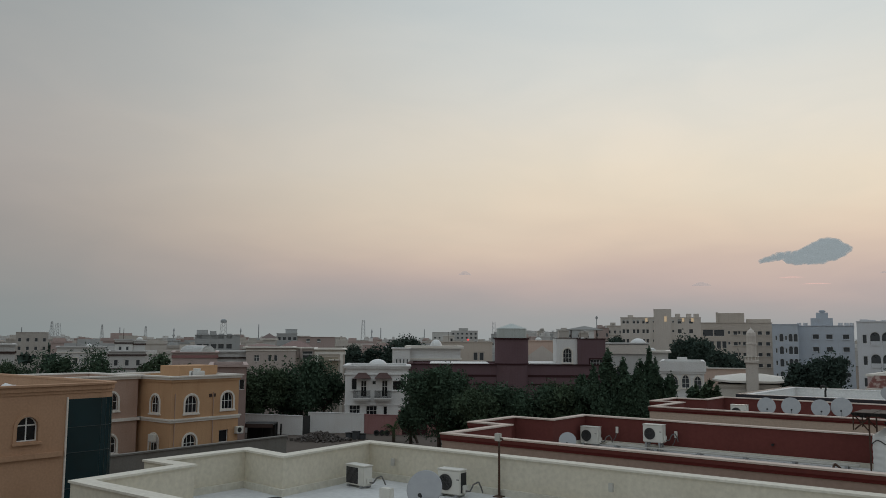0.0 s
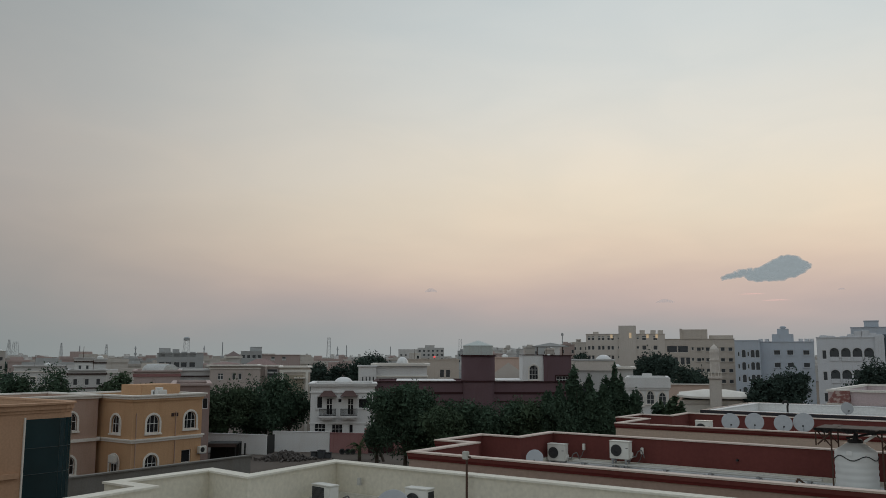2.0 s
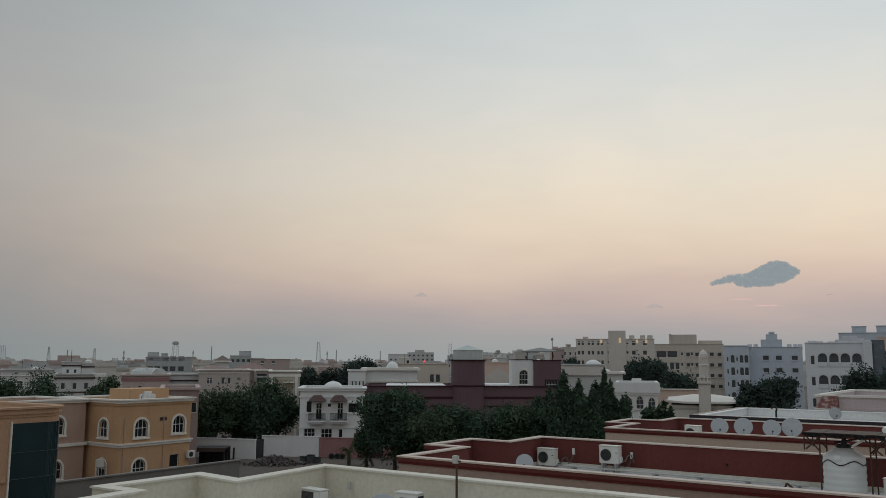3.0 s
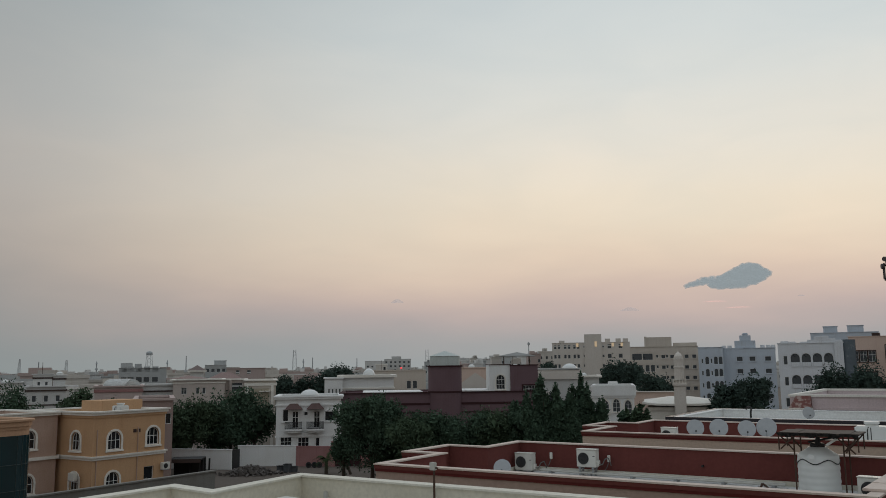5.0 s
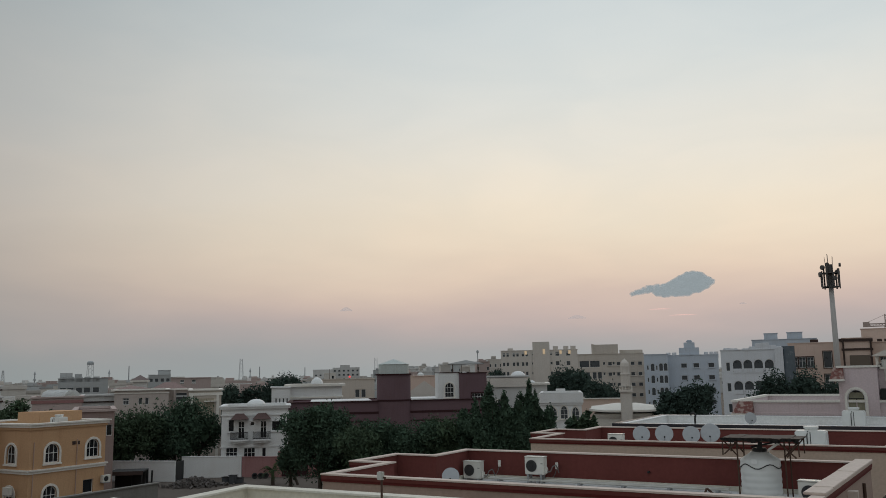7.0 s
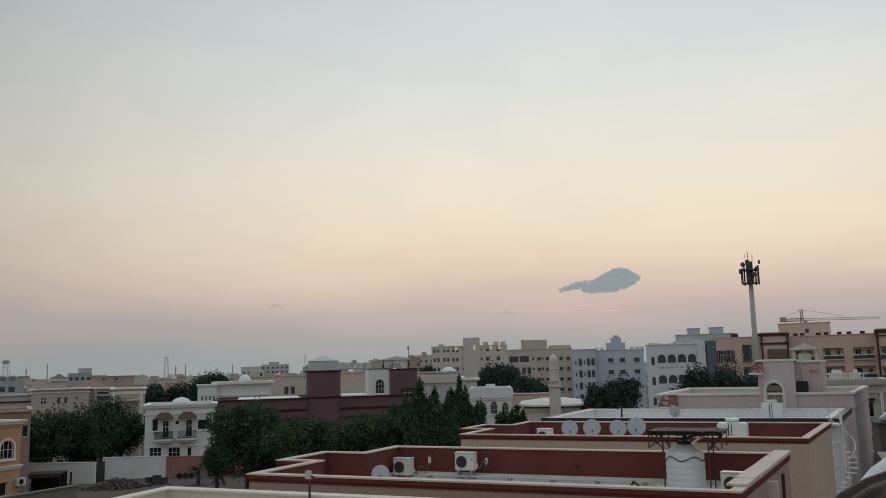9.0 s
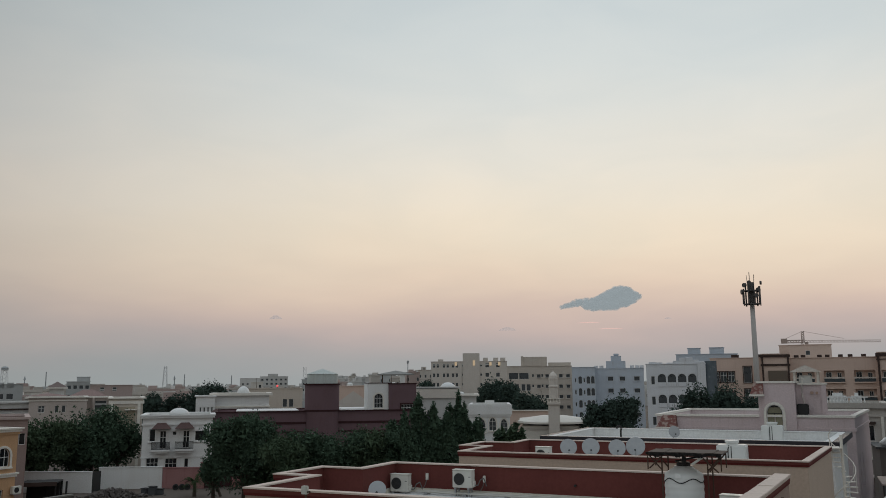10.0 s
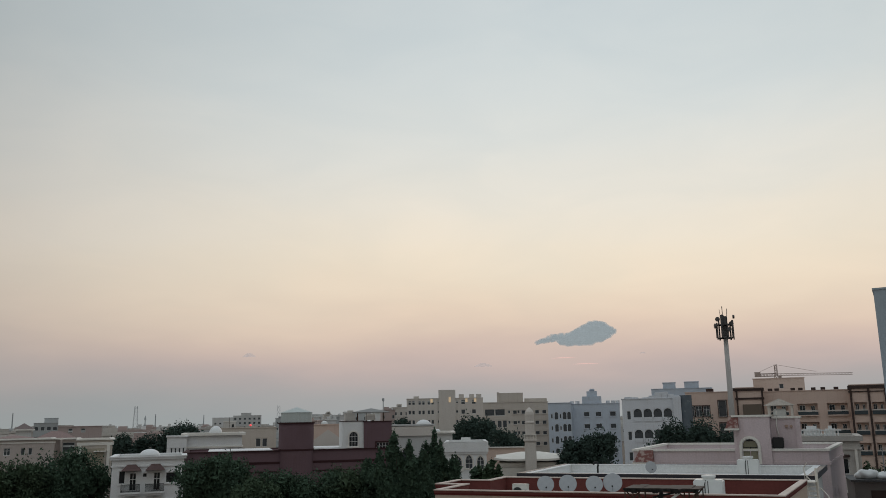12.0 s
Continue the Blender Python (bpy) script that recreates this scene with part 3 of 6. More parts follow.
# ---- maroon villa with round stair tower ----
mar = building("house", "dark maroon villa with dark bands and white roof", pose(-4.8, 118, 0, 0, 0, 0), rect(27.5, 13), 8.35, MAROON, par=.25, cop=(.2, .14), copmat=MAROOND, roof=WHITE,
               bands=[(6.7, .06, .3, MAROOND), (5.6, .08, .16, MAROOND)])
part("roof_curb", B(3, 11.5, 2.2, 11, 8.1, 8.52, bev=.03), WHITE, mar)
part("roof_curb", B(17.4, 26, 2.4, 11, 8.1, 8.6, bev=.03), WHITE, mar)
bm = bmesh.new()
lathe(bm, [(2.36, 0), (2.36, 11.9)], 40, Matrix.Translation((14.55, .8, 0)))
tw = part("tower", bm, MAROON, mar)
bm = bmesh.new()
lathe(bm, [(2.5, 11.9), (2.5, 12.12), (2.4, 12.12), (2.4, 11.9)], 40, Matrix.Translation((14.55, .8, 0)))
part("tower_band", bm, MAROOND, tw)
bm = bmesh.new()
lathe(bm, [(2.42, 8.35), (2.42, 8.6), (2.38, 8.6), (2.38, 8.35)], 40, Matrix.Translation((14.55, .8, 0)))
part("tower_band", bm, MAROOND, tw)
bm = bmesh.new()
lathe(bm, [(2.12, 12.12), (2.12, 13.4), (2.2, 13.42), (0.05, 14.15)], 12, Matrix.Translation((14.55, .8, 0)))
part("tank_drum", bm, plaster("pale_grey_drum", (.50, .54, .52), .2), tw, "pale water tank with a cone lid")
st = building("stair_head", "white and maroon stair block on the villa roof", pose(-4.8 + 20.9, 118.6, 8.1), rect(2.9, 4), 4.0, WHITE, par=.2, cop=(.08, .1), copmat=MAROOND,
              wins={0: [(1.5, .6, 1.25, 2.0, 1, "bars", TRIM)]}, category="building")
st = building("stair_head", "maroon stair block with dark framed window", pose(-4.8 + 23.8, 118.3, 8.1), rect(3.9, 5), 3.9, MAROON, par=.2, cop=(.1, .12), copmat=MAROOND,
              wins={0: [(2.6, .1, 1.7, 1.0, 0, "bars", MAROOND)]}, category="building")

# ---- small white villa with pointed windows ----
OG = lambda s, z: (s, z, 1.05, 1.95, "ogee", "bars", TRIM)
wah = building("house", "white villa with pointed arch windows and heavy parapet", pose(31.4, 121, 0, 0, 0, -16), rect(5.85, 9), 8.9, WHITE, par=.8, cop=(.1, .12), copmat=WHITE,
               wins={0: [OG(1.75, 5.0), OG(3.3, 5.2), OG(4.95, 5.0), (1.75, 2.6, .8, 1.3, 0, "bars", None), (4.95, 2.6, .8, 1.3, 0, "bars", None)]}, bands=[(7.5, .28, 1.35, WHITE), (7.2, .16, .3, WHITE)])
part("roof_hatch", B(2.2, 3.6, 1.5, 2.6, 8.1, 9.5, bev=.05), WHITE, wah)

# ---- mosque ----
mo = thing("mosque", polar(20.1, 152, 0, -20), "pale stone mosque hall with low octagonal roof", "mosque")
bm = bmesh.new()
slab(bm, [(-5.4, -4.2), (5.4, -4.2), (5.4, 5), (-5.4, 5)], 0, 4.75)
part("hall", bm, TRIM, mo)
part("plinth_band", B(-5.5, 5.5, -4.32, -4.2, 4.0, 4.3, bev=.03), FAWN2, mo)


def tent_roof(parent, x0, x1, y0, y1, z, rise, lift, mat):
    """A hipped sheet roof whose eave sweeps up at the corners."""
    bm = bmesh.new()
    n, rim, top = 10, [], []
    cs = [(x0, y0), (x1, y0), (x1, y1), (x0, y1)]
    for i in range(4):
        (ax, ay), (bx, by) = cs[i], cs[(i + 1) % 4]
        for k in range(n):
            q = k / n
            rim.append((ax + (bx - ax) * q, ay + (by - ay) * q, z + lift * (2 * q - 1) ** 4))
    cx, cy = (x0 + x1) / 2, (y0 + y1) / 2
    rings = []
    for f, zz in ((1.0, -.32), (1.0, 0), (.8, .32), (.55, .68), (.28, 1.0)):
        rings.append([bm.verts.new((cx + (x - cx) * f, cy + (y - cy) * f, (rz if f == 1 else z + (rz - z) * f ** 3) + (zz if zz < 0 else rise * zz))) for x, y, rz in rim])
    m = len(rim)
    for p, q in zip(rings, rings[1:]):
        for i in range(m):
            bm.faces.new((p[i], p[(i + 1) % m], q[(i + 1) % m], q[i]))
    bm.faces.new(rings[-1])
    bm.faces.new(rings[0][::-1])
    return part("roof", bm, mat, parent)


tent_roof(mo, -6.1, 6.1, -5.2, 5.6, 5.35, 1.0, .35, TRIM)
mw = thing("prayer_porch", polar(21.6, 158, 0, -20), "low pale porch roof beside the mosque hall", "porch")
part("porch_wall", B(-3.2, 3.4, 0, 5, 0, 4.2), FAWN2, mw)
tent_roof(mw, -3.9, 4.2, -.8, 5.6, 4.75, .9, .3, TRIM)
mh = building("annex", "low sand coloured hall with a flat roof", polar(18.4, 168, 0, -20), rect(12, 9, -7, 0), 6.6, TAN, par=.4, cop=(.3, .2), copmat=TRIM, category="building")
mn = thing("minaret", polar(20.15, 146, 0, -20), "pale stone minaret with square base and slim balcony", "minaret")
part("base", B(-.95, .95, -.95, .95, 0, 8.3, bev=.08), FAWN2, mn)
part("balcony", B(-1.15, 1.15, -1.15, 1.15, 8.3, 8.75, bev=.1), FAWN2, mn)
bm = bmesh.new()
for k in range(12):
    a = k * math.tau / 12
    rod(bm, (1.05 * math.cos(a), 1.05 * math.sin(a), 8.75), (1.05 * math.cos(a), 1.05 * math.sin(a), 9.4), .06, 5)
lathe(bm, [(1.11, 9.35), (1.11, 9.45), (.99, 9.45), (.99, 9.35)], 24)
part("railing", bm, TRIM, mn)
bm = bmesh.new()
lathe(bm, [(.80, 8.75), (.76, 11.2), (.84, 11.3), (.84, 11.5), (.74, 11.6), (.74, 12.3), (.78, 12.7), (.70, 13.2), (.45, 13.6), (.16, 13.82), (.02, 14.1)], 16)
part("shaft", bm, FAWN2, mn, smooth=False)


# ---- apartment blocks on the skyline ----
def block(name, label, az0, az1, dist, z, mat, depth=12, turn=0, rows=(), par=.8, cop=(.12, .15), copmat=None, category="apartment building", bands=(), group="", z0=0.0):
    """A block that spans two bearings at a distance. rows: (z, w, h, arch, style, trim, columns as shares of the width)."""
    mid = (az0 + az1) / 2
    wd = dist * 2 * math.tan(radians((az1 - az0) / 2))
    wins = {0: [(c * wd, zz, w, h, a, s, t) for zz, w, h, a, s, t, cols in rows for c in cols]}
    return building(name, label, polar(mid, dist, z0, -mid + turn), rect(wd, depth, -wd / 2, 0), z - z0, mat, par=par, cop=cop, copmat=copmat or mat, wins=wins, bands=bands, category=category, group=group), wd


def cols(n, a=.06, b=.94):
    return [a + (b - a) * k / max(1, n - 1) for k in range(n)]


def storeys(z0, dz, n, *spec):
    return [(z0 + dz * k, *spec) for k in range(n)]


ap1, wd = block("apartment_building", "pale fawn apartment block with stepped roofline", 11.97, 17.1, 262, 18.6, FAWN2,
                rows=storeys(5.2, 2.9, 5, .8, 1.2, 0, "plain", None, (.04, .09, .17, .22, .29, .34)) + storeys(5.2, 2.9, 5, 1.2, 1.3, 0, "plain", None, (.56, .74, .88)) + storeys(5.5, 2.9, 5, .7, .8, 0, "plain", None, (.42, .66)))
part("stair_tower", B(-1.9, 3.3, -.4, 5, 0, 21.2), FAWN2, ap1)
part("stair_tower", B(-9.6, -8.0, 0.3, 4, 18, 19.4), FAWN2, ap1)
for x in (4.4, 7.6, 9.8):
    part("roof_screen", B(x, x + 1.5, .2, 3.0, 18, 19.8), FAWN2, ap1)
# glowing slabs stand in for dusk sky seen through roof gaps
for x in (-4.4, 1.2, 6.3, 9.0):
    o = part("lit_opening", B(x, x + .7, -.46 if -2 < x < 3 else -.05, .02, 17.4, 19.0 if -2 < x < 3 else 18.5), simple("sky_gap_glow", (.5, .35, .2), .3, emit=((1, .78, .52), .30)), ap1)
ap2, wd = block("apartment_building", "fawn apartment block with small square windows", 17.1, 21.42, 230, 16.4, FAWN,
                rows=storeys(5.1, 2.75, 4, 1.05, .95, 0, "plain", FAWN, (.49, .62, .83, .94)) + storeys(5.3, 2.75, 4, .6, .8, 0, "plain", None, (.40, .545, .75)) + [(13.0, 2.6, 1.7, 0, "plain", None, (.10, .26)), (9.9, 1.1, 1.8, 0, "plain", None, (.06, .15, .25, .33))])
part("roof_room", B(-4.9, 2.1, .8, 7, 15.5, 19.0, bev=.05), FAWN, ap2)
part("roof_room", B(-4.9, -4.3, .5, .9, 15.5, 19.2), FAWN, ap2)
part("roof_screen", B(2.5, 8.6, 4, 5, 15.5, 17.5), FAWN, ap2)
AR = lambda w=1.3, h=2.2: (w, h, 1, "plain", None)
ap3, wd = block("apartment_building", "pale blue apartment block with arched loggias", 21.42, 22.95, 214, 15.7, BLUEW,
                rows=storeys(2.9, 2.93, 4, .95, 1.9, 1, "plain", None, (.35, .70, .89)) + storeys(3.2, 2.93, 4, .42, 1.1, 0, "plain", None, (.15, .525)))
ap4, wd = block("apartment_building", "pale blue block with square windows and roof turret", 22.95, 26.1, 217, 15.4, BLUEW,
                rows=storeys(3.5, 2.95, 4, 1.4, 1.1, 0, "plain", BLUEW, (.316, .56, .855)))
part("turret", B(-3.2, 1.6, .5, 5, 14.5, 17.3, bev=.06), BLUEW, ap4)
part("turret", B(-2.0, .6, 1, 4, 17.3, 18.6, bev=.06), BLUEW, ap4)
part("turret_cap", B(-1.4, .1, 1.3, 3.4, 18.6, 19.2, bev=.2), BLUEW, ap4)
for x in (-5.8, -4.4, 3.2, 4.5, 5.6):
    part("roof_tank", cyl(bmesh.new(), .5, .5, 14.6, 16.2, 12, Matrix.Translation((x, 2, 0))), WHITE2, ap4)
ap5, wd = block("apartment_building", "white apartment block with arched balconies", 26.25, 30.0, 180, 15.6, WHITE2,
                rows=[(z, 1.75, 2.5, 1, "plain", None, (.26, .43, .60, .77)) for z in (11.2, 7.0, 2.9)]
                + [(z, .75, 1.7, 0, "plain", None, (.11,)) for z in (11.5, 7.4, 3.3)])
for x, z in ((-4.6, 16.1), (-3.3, 16.0), (-1.0, 15.95), (.3, 16.3), (1.5, 16.9), (2.7, 17.0), (3.9, 16.5), (5.0, 16.2)):
    part("gable_step", B(x - .75, x + .75, .02, .4, 15.6, z, bev=.1), WHITE2, ap5)
for z in (11.2, 7.0, 2.9):
    for c in (.26, .43, .60, .77):
        part("balcony_rail", B(c * wd - wd / 2 - .8, c * wd - wd / 2 + .8, -.12, .0, z - .1, z + .75), WHITE2, ap5)
bm = bmesh.new()
cyl(bm, 1.3, 1.3, 2, 16.2, 20, Matrix.Translation((wd / 2 + .9, .9, 0)))
part("glass_bay", bm, simple("blue_grey_glass", (.10, .125, .145), .25, var=.3, scale=1), ap5, "dark rounded glass bay")
part("side_wing", B(wd / 2 - 1.6, wd / 2 - .05, -.5, 6, 0, 16.0), WHITE2, ap5)
block("apartment_building", "far pale blue block with a stepped roof", 28.2, 32.0, 245, 19.5, BLUEW, rows=storeys(4, 3.2, 4, 1.2, 1.3, 0, "plain", None, cols(6)))
for a0, a1, z in ((28.95, 29.75, 21.2), (30.3, 31.2, 21.3)):
    block("roof_room", "pale blue plant room on a far roof", a0, a1, 246, z, BLUEW, depth=5, z0=18.4, category="building")
tan1, wd = block("apartment_building", "tan apartment block with wide dark windows", 30.3, 33.4, 195, 17.0, TAN,
                 rows=[(11.9, 1.3, 2.2, 0, "cross", BROWN, (.10, .25, .40)), (7.6, 1.3, 2.2, 0, "cross", BROWN, (.10, .25, .40)), (11.8, 1.6, 3.4, 0, "plain", BROWN, (.72,)), (5.4, 1.6, 5.0, 0, "cross", BROWN, (.72,))])
for a in (.42, .9):
    part("roof_box", B(a * wd - wd / 2, a * wd - wd / 2 + 1.6, 1, 3, 16, 17.8), BROWN, tan1)
tan2, wd = block("apartment_building", "tan block with brown framed bay and large sign panel", 33.4, 35.02, 190, 17.6, TAN, rows=[(11.0, 1.2, 1.8, 0, "plain", None, (.12, .9)), (7.5, 1.2, 1.8, 0, "plain", None, (.12, .9))],
                 bands=[(17.0, .25, .5, BROWN), (15.2, .2, .4, BROWN)])
part("sign_panel", B(-1.5, 2.2, -.45, -.05, 9.0, 14.2, bev=.04), simple("dull_brown_board", (.13, .10, .075), .7), tan2)
for x in (-wd / 2, wd / 2 - .35):
    part("frame_post", B(x, x + .35, -.3, .0, 4, 17.5), BROWN, tan2)
tan3, wd = block("apartment_building", "tan apartment block with recessed balconies", 35.02, 39.95, 195, 16.8, TAN,
                 rows=[(z, 3.9, 2.25, 0, "loggia", None, (.17, .51, .85)) for z in (11.9, 8.1, 4.3)])
for z in (11.9, 8.1, 4.3):
    for c in (.17, .51, .85):
        bp = part("balcony", B(c * wd - wd / 2 - 2.0, c * wd - wd / 2 + 2.0, -.5, .0, z - .35, z - .1), TAN, tan3)
        part("balcony_glass", B(c * wd - wd / 2 - 1.95, c * wd - wd / 2 + 1.95, -.48, -.42, z - .1, z + .55), simple("dark_navy_panel", (.03, .045, .052), .3), bp)
        part("rail_cap", B(c * wd - wd / 2 - 2.0, c * wd - wd / 2 + 2.0, -.5, -.4, z + .6, z + .85), FAWN2, bp)
for c in (.06, .14, .33, .42, .57, .68, .83):
    part("roof_box", B(c * wd - wd / 2, c * wd - wd / 2 + .9, .6, 2, 16, 17.5), BROWN, tan3)
block("penthouse", "tan penthouse above the balcony block", 34.5, 37.5, 204, 19.9, TAN, depth=7, z0=15.5, category="building", rows=[(2.2, .9, 1.0, 0, "plain", None, (.55,))])
tan4, wd = block("apartment_building", "tan bay with brown timber frame and balconies", 39.95, 41.9, 192, 17.6, TAN,
                 rows=[(z, 2.3, 2.25, 0, "loggia", None, (.27, .77)) for z in (11.9, 7.9, 3.9)], bands=[(16.9, .3, .6, BROWN), (16.2, .2, .2, BROWN)])
for z in (11.9, 7.9, 3.9):
    for c in (.27, .77):
        part("railing", B(c * wd - wd / 2 - 1.2, c * wd - wd / 2 + 1.2, -.3, -.2, z - .15, z + .6), simple("dark_navy_panel", (.03, .045, .052), .3), tan4)
        part("rail_cap", B(c * wd - wd / 2 - 1.2, c * wd - wd / 2 + 1.2, -.32, -.18, z + .62, z + .8), FAWN2, tan4)
for c in (.0, .5, .96):
    part("frame_post", B(c * wd - wd / 2, c * wd - wd / 2 + .4, -.35, 0, 0, 17.2), BROWN, tan4)
block("apartment_building", "tan block beyond the framed bay", 41.9, 47, 200, 16.8, TAN, rows=storeys(3.9, 4, 3, 2.6, 2.2, 0, "plain", None, cols(5, .1, .9)))

# ---- pale pink villa ----
MOTT = mottled("weathered_red_tile", (.15, .055, .045), (.31, .23, .20))
pk = building("villa", "pale pink villa with low parapets", at(-13.0, 65.2), [(0, 0), (13.35, 0), (14.55, 14.6), (0, 14.6)], 9.52, PINK, par=.7, cop=(.1, .16), copmat=TRIM, inner=PINK,
              wins={1: [(2.2, 4.5, .5, 2.4, 0, "plain", None), (5, 4.5, .5, 2.4, 0, "plain", None)]}, bands=[(8.6, .08, .2, PINK)])
ph = building("stair_head", "pale pink stair block with a tall arched window", at(-5.75, 65.05, 0), rect(2.45, 5), 11.9, PINK, par=.3, cop=(.08, .14), copmat=TRIM, z0=0,
              wins={0: [(1.03, 8.5, 1.1, 1.9, 1, "plain", TRIM)]}, category="building")
part("curtain", B(.52, 1.0, .135, .145, 8.52, 9.75), simple("dull_gold_curtain", (.25, .235, .165), .9, var=.3, scale=9), ph, "dull gold curtain filling the window")
part("curtain", B(1.06, 1.54, .135, .145, 8.52, 9.75), simple("dull_gold_curtain", (.25, .235, .165), .9, var=.3, scale=9), ph, "dull gold curtain filling the window")
part("curtain", B(.58, 1.48, .135, .145, 9.81, 10.2), simple("dull_gold_blind", (.21, .20, .14), .9, var=.3, scale=9), ph)
part("side_room", B(2.46, 4.4, 1.45, 4.6, 8.5, 11.75), PINK, ph)
part("side_pilaster", B(4.1, 4.46, 1.32, 1.45, 8.5, 11.75, bev=.02), PINK, ph)
part("side_coping", B(2.56, 4.52, 1.3, 4.7, 11.75, 11.9, bev=.03), TRIM, ph)
bm = bmesh.new()
tube(bm, [(2.95, 1.38, 8.9), (2.95, 1.38, 10.6), (2.85, 1.38, 11.2), (2.95, 1.25, 12.3)], .035, 6)
part("pipe", bm, TRIM, ph)
part("wall_unit", B(3.4, 3.62, 1.25, 1.44, 11.1, 11.3, bev=.03), OCHRE2, ph)
part("wall_unit", B(3.75, 3.92, 1.3, 1.44, 11.1, 11.28, bev=.03), OCHRE2, ph)
for x, z, q in ((.05, 8.75, 1.0), (6.75, 11.12, .62)):
    bm = bmesh.new()
    lo = [bm.verts.new(p) for p in ((x, -.75, z), (x + 1.45 * q, -.75, z), (x + 1.45 * q, .3, z), (x, .3, z))]
    hi = [bm.verts.new(p) for p in ((x + .4 * q, -.1, z + .85), (x + 1.4 * q, -.1, z + .85), (x + 1.4 * q, .25, z + .85), (x + .4 * q, .25, z + .85))]
    bm.faces.new(lo[::-1]); bm.faces.new(hi)
    for i in range(4):
        bm.faces.new((lo[i], lo[(i + 1) % 4], hi[(i + 1) % 4], hi[i]))
    hood = part("tile_hood", bm, MOTT, pk, "weathered red tile hood with pale patches")
    part("hood_edge", B(x - .05, x + 1.5 * q, -.8, .3, z - .14, z - .01, bev=.02), TRIM, hood)
pv = thing("roof_pavilion", at(-3.5, 68.6, 8.7), "small cream roof pavilion with a shallow gable", "pavilion")
for x in (0, 1.6):
    for y in (0, 1.4):
        part("post", B(x, x + .16, y, y + .16, 0, 4.0), FAWN2, pv)
bm = bmesh.new()
v = [bm.verts.new(p) for p in ((-.25, -.3, 4.0), (1.95, -.3, 4.0), (.85, -.3, 4.5), (-.25, 1.9, 4.0), (1.95, 1.9, 4.0), (.85, 1.9, 4.5))]
for f in ((0, 1, 2), (5, 4, 3), (0, 2, 5, 3), (1, 4, 5, 2), (0, 3, 4, 1)):
    bm.faces.new([v[i] for i in f])
part("gable_roof", bm, FAWN2, pv)
part("tank", B(.35, 1.25, .4, 1.2, 2.9, 3.75, bev=.06), TANKM, pv)
part("deck", B(0, 1.76, 0, 1.56, 2.75, 2.9), FAWN2, pv)
bk = building("villa", "pale villa with a white balustrade on its roof", at(-7.5, 92), rect(10.9, 10), 9.4, FARM[0], par=.4, cop=(.3, .5), copmat=FARM[0],
              wins={0: [(9.2, 6.3, 1.1, 1.5, 0, "plain", None), (9.2, 2.8, 1.1, 1.5, 0, "cross", None)]}, bands=[(8.6, .12, .2, FARM[0])])
part("corner_post", B(10.35, 10.6, -.25, -.02, 0, 8.6, bev=.03), TRIM, bk)
part("roller_box", B(8.5, 9.9, -.35, -.01, 7.9, 8.15, bev=.04), BROWN, bk)
bm = bmesh.new()
for k in range(14):
    lathe(bm, [(.05, 9.9), (.1, 10.05), (.05, 10.2), (.08, 10.4)], 6, Matrix.Translation((5.2 + k * .3, .1, 0)))
box(bm, 5.0, 9.4, 0, .22, 10.4, 10.5)
part("balustrade", bm, WHITE, bk)
for x, w_ in ((6.0, 1.5), (8.0, .9)):
    part("roof_cover", B(x, x + w_, .9, 2.1, 9.0, 10.85, bev=.28), DOME, bk, "white lumpy sheet cover")

tb = building("tower_block", "tall plain blue-grey clad block", at(3.9, 60.2, 0, -5), rect(14, 14), 19.75, SLATE, par=.5, cop=(.06, .12), copmat=SLATE, category="building")

# ---- mid-distance houses beyond the trees ----
HOUSE = "house"
h1, wd = block("house", "grey-white villa with dark cornice bands", -21.6, -19.4, 160, 9.3, FARM[1], category=HOUSE, cop=(.3, .15), bands=[(8.6, .2, .25, BROWN), (6.2, .1, .2, BROWN)], rows=[(6.8, .7, 1.1, 0, "plain", None, (.2, .5, .8)), (3.4, .8, 1.4, 0, "plain", None, (.2, .5, .8))])
block("house", "upper storey of a grey-white villa", -21.25, -20.2, 163, 11.4, FARM[1], depth=6, category=HOUSE, cop=(.3, .15), bands=[(10.7, .15, .25, BROWN)], rows=[(9.5, .5, .7, 0, "plain", None, (.3, .7))])
block("house", "upper storey with a dark roof band", -20.15, -19.45, 163, 11.2, FARM[1], depth=6, category=HOUSE, cop=(.3, .15), bands=[(10.5, .15, .25, BROWN)])
h2, wd = block("house", "rose villa with a red cornice", -17.76, -14.94, 130, 9.6, FARM[3], category=HOUSE, cop=(.25, .2), copmat=FARM[3], bands=[(8.9, .12, .4, PINKW)],
               rows=[(5.8, .9, 1.5, 0, "cross", None, (.35,)), (5.6, 1.1, 2.0, 0, "plain", TRIM, (.75,)), (5.8, .9, 1.5, 0, "cross", None, (.1, .95))])
vt = thing("vault_canopy", polar(-16.2, 134, 8.6, -30), "pale barrel-vault canopy on a villa roof", "canopy")
bm = bmesh.new()
n = 20
pr = [(1.5, 0)] + [(1.5 * math.cos(math.pi * k / n), .9 + 1.2 * math.sin(math.pi * k / n)) for k in range(n + 1)] + [(-1.7, 0)]
f0 = [bm.verts.new((-2.2, y, z)) for y, z in pr]
f1 = [bm.verts.new((2.2, y, z)) for y, z in pr]
for k in range(len(pr) - 1):
    bm.faces.new((f0[k], f0[k + 1], f1[k + 1], f1[k]))
bmesh.ops.solidify(bm, geom=bm.faces[:], thickness=.12)
part("shell", bm, plaster("white_sheet", (.80, .81, .80), .15, streak=.3), vt)
# dark sheet added at the far end so the open vault looks shaded inside
bm = bmesh.new()
bm.faces.new([bm.verts.new((-2.1, y * .96, z * .97)) for y, z in pr])
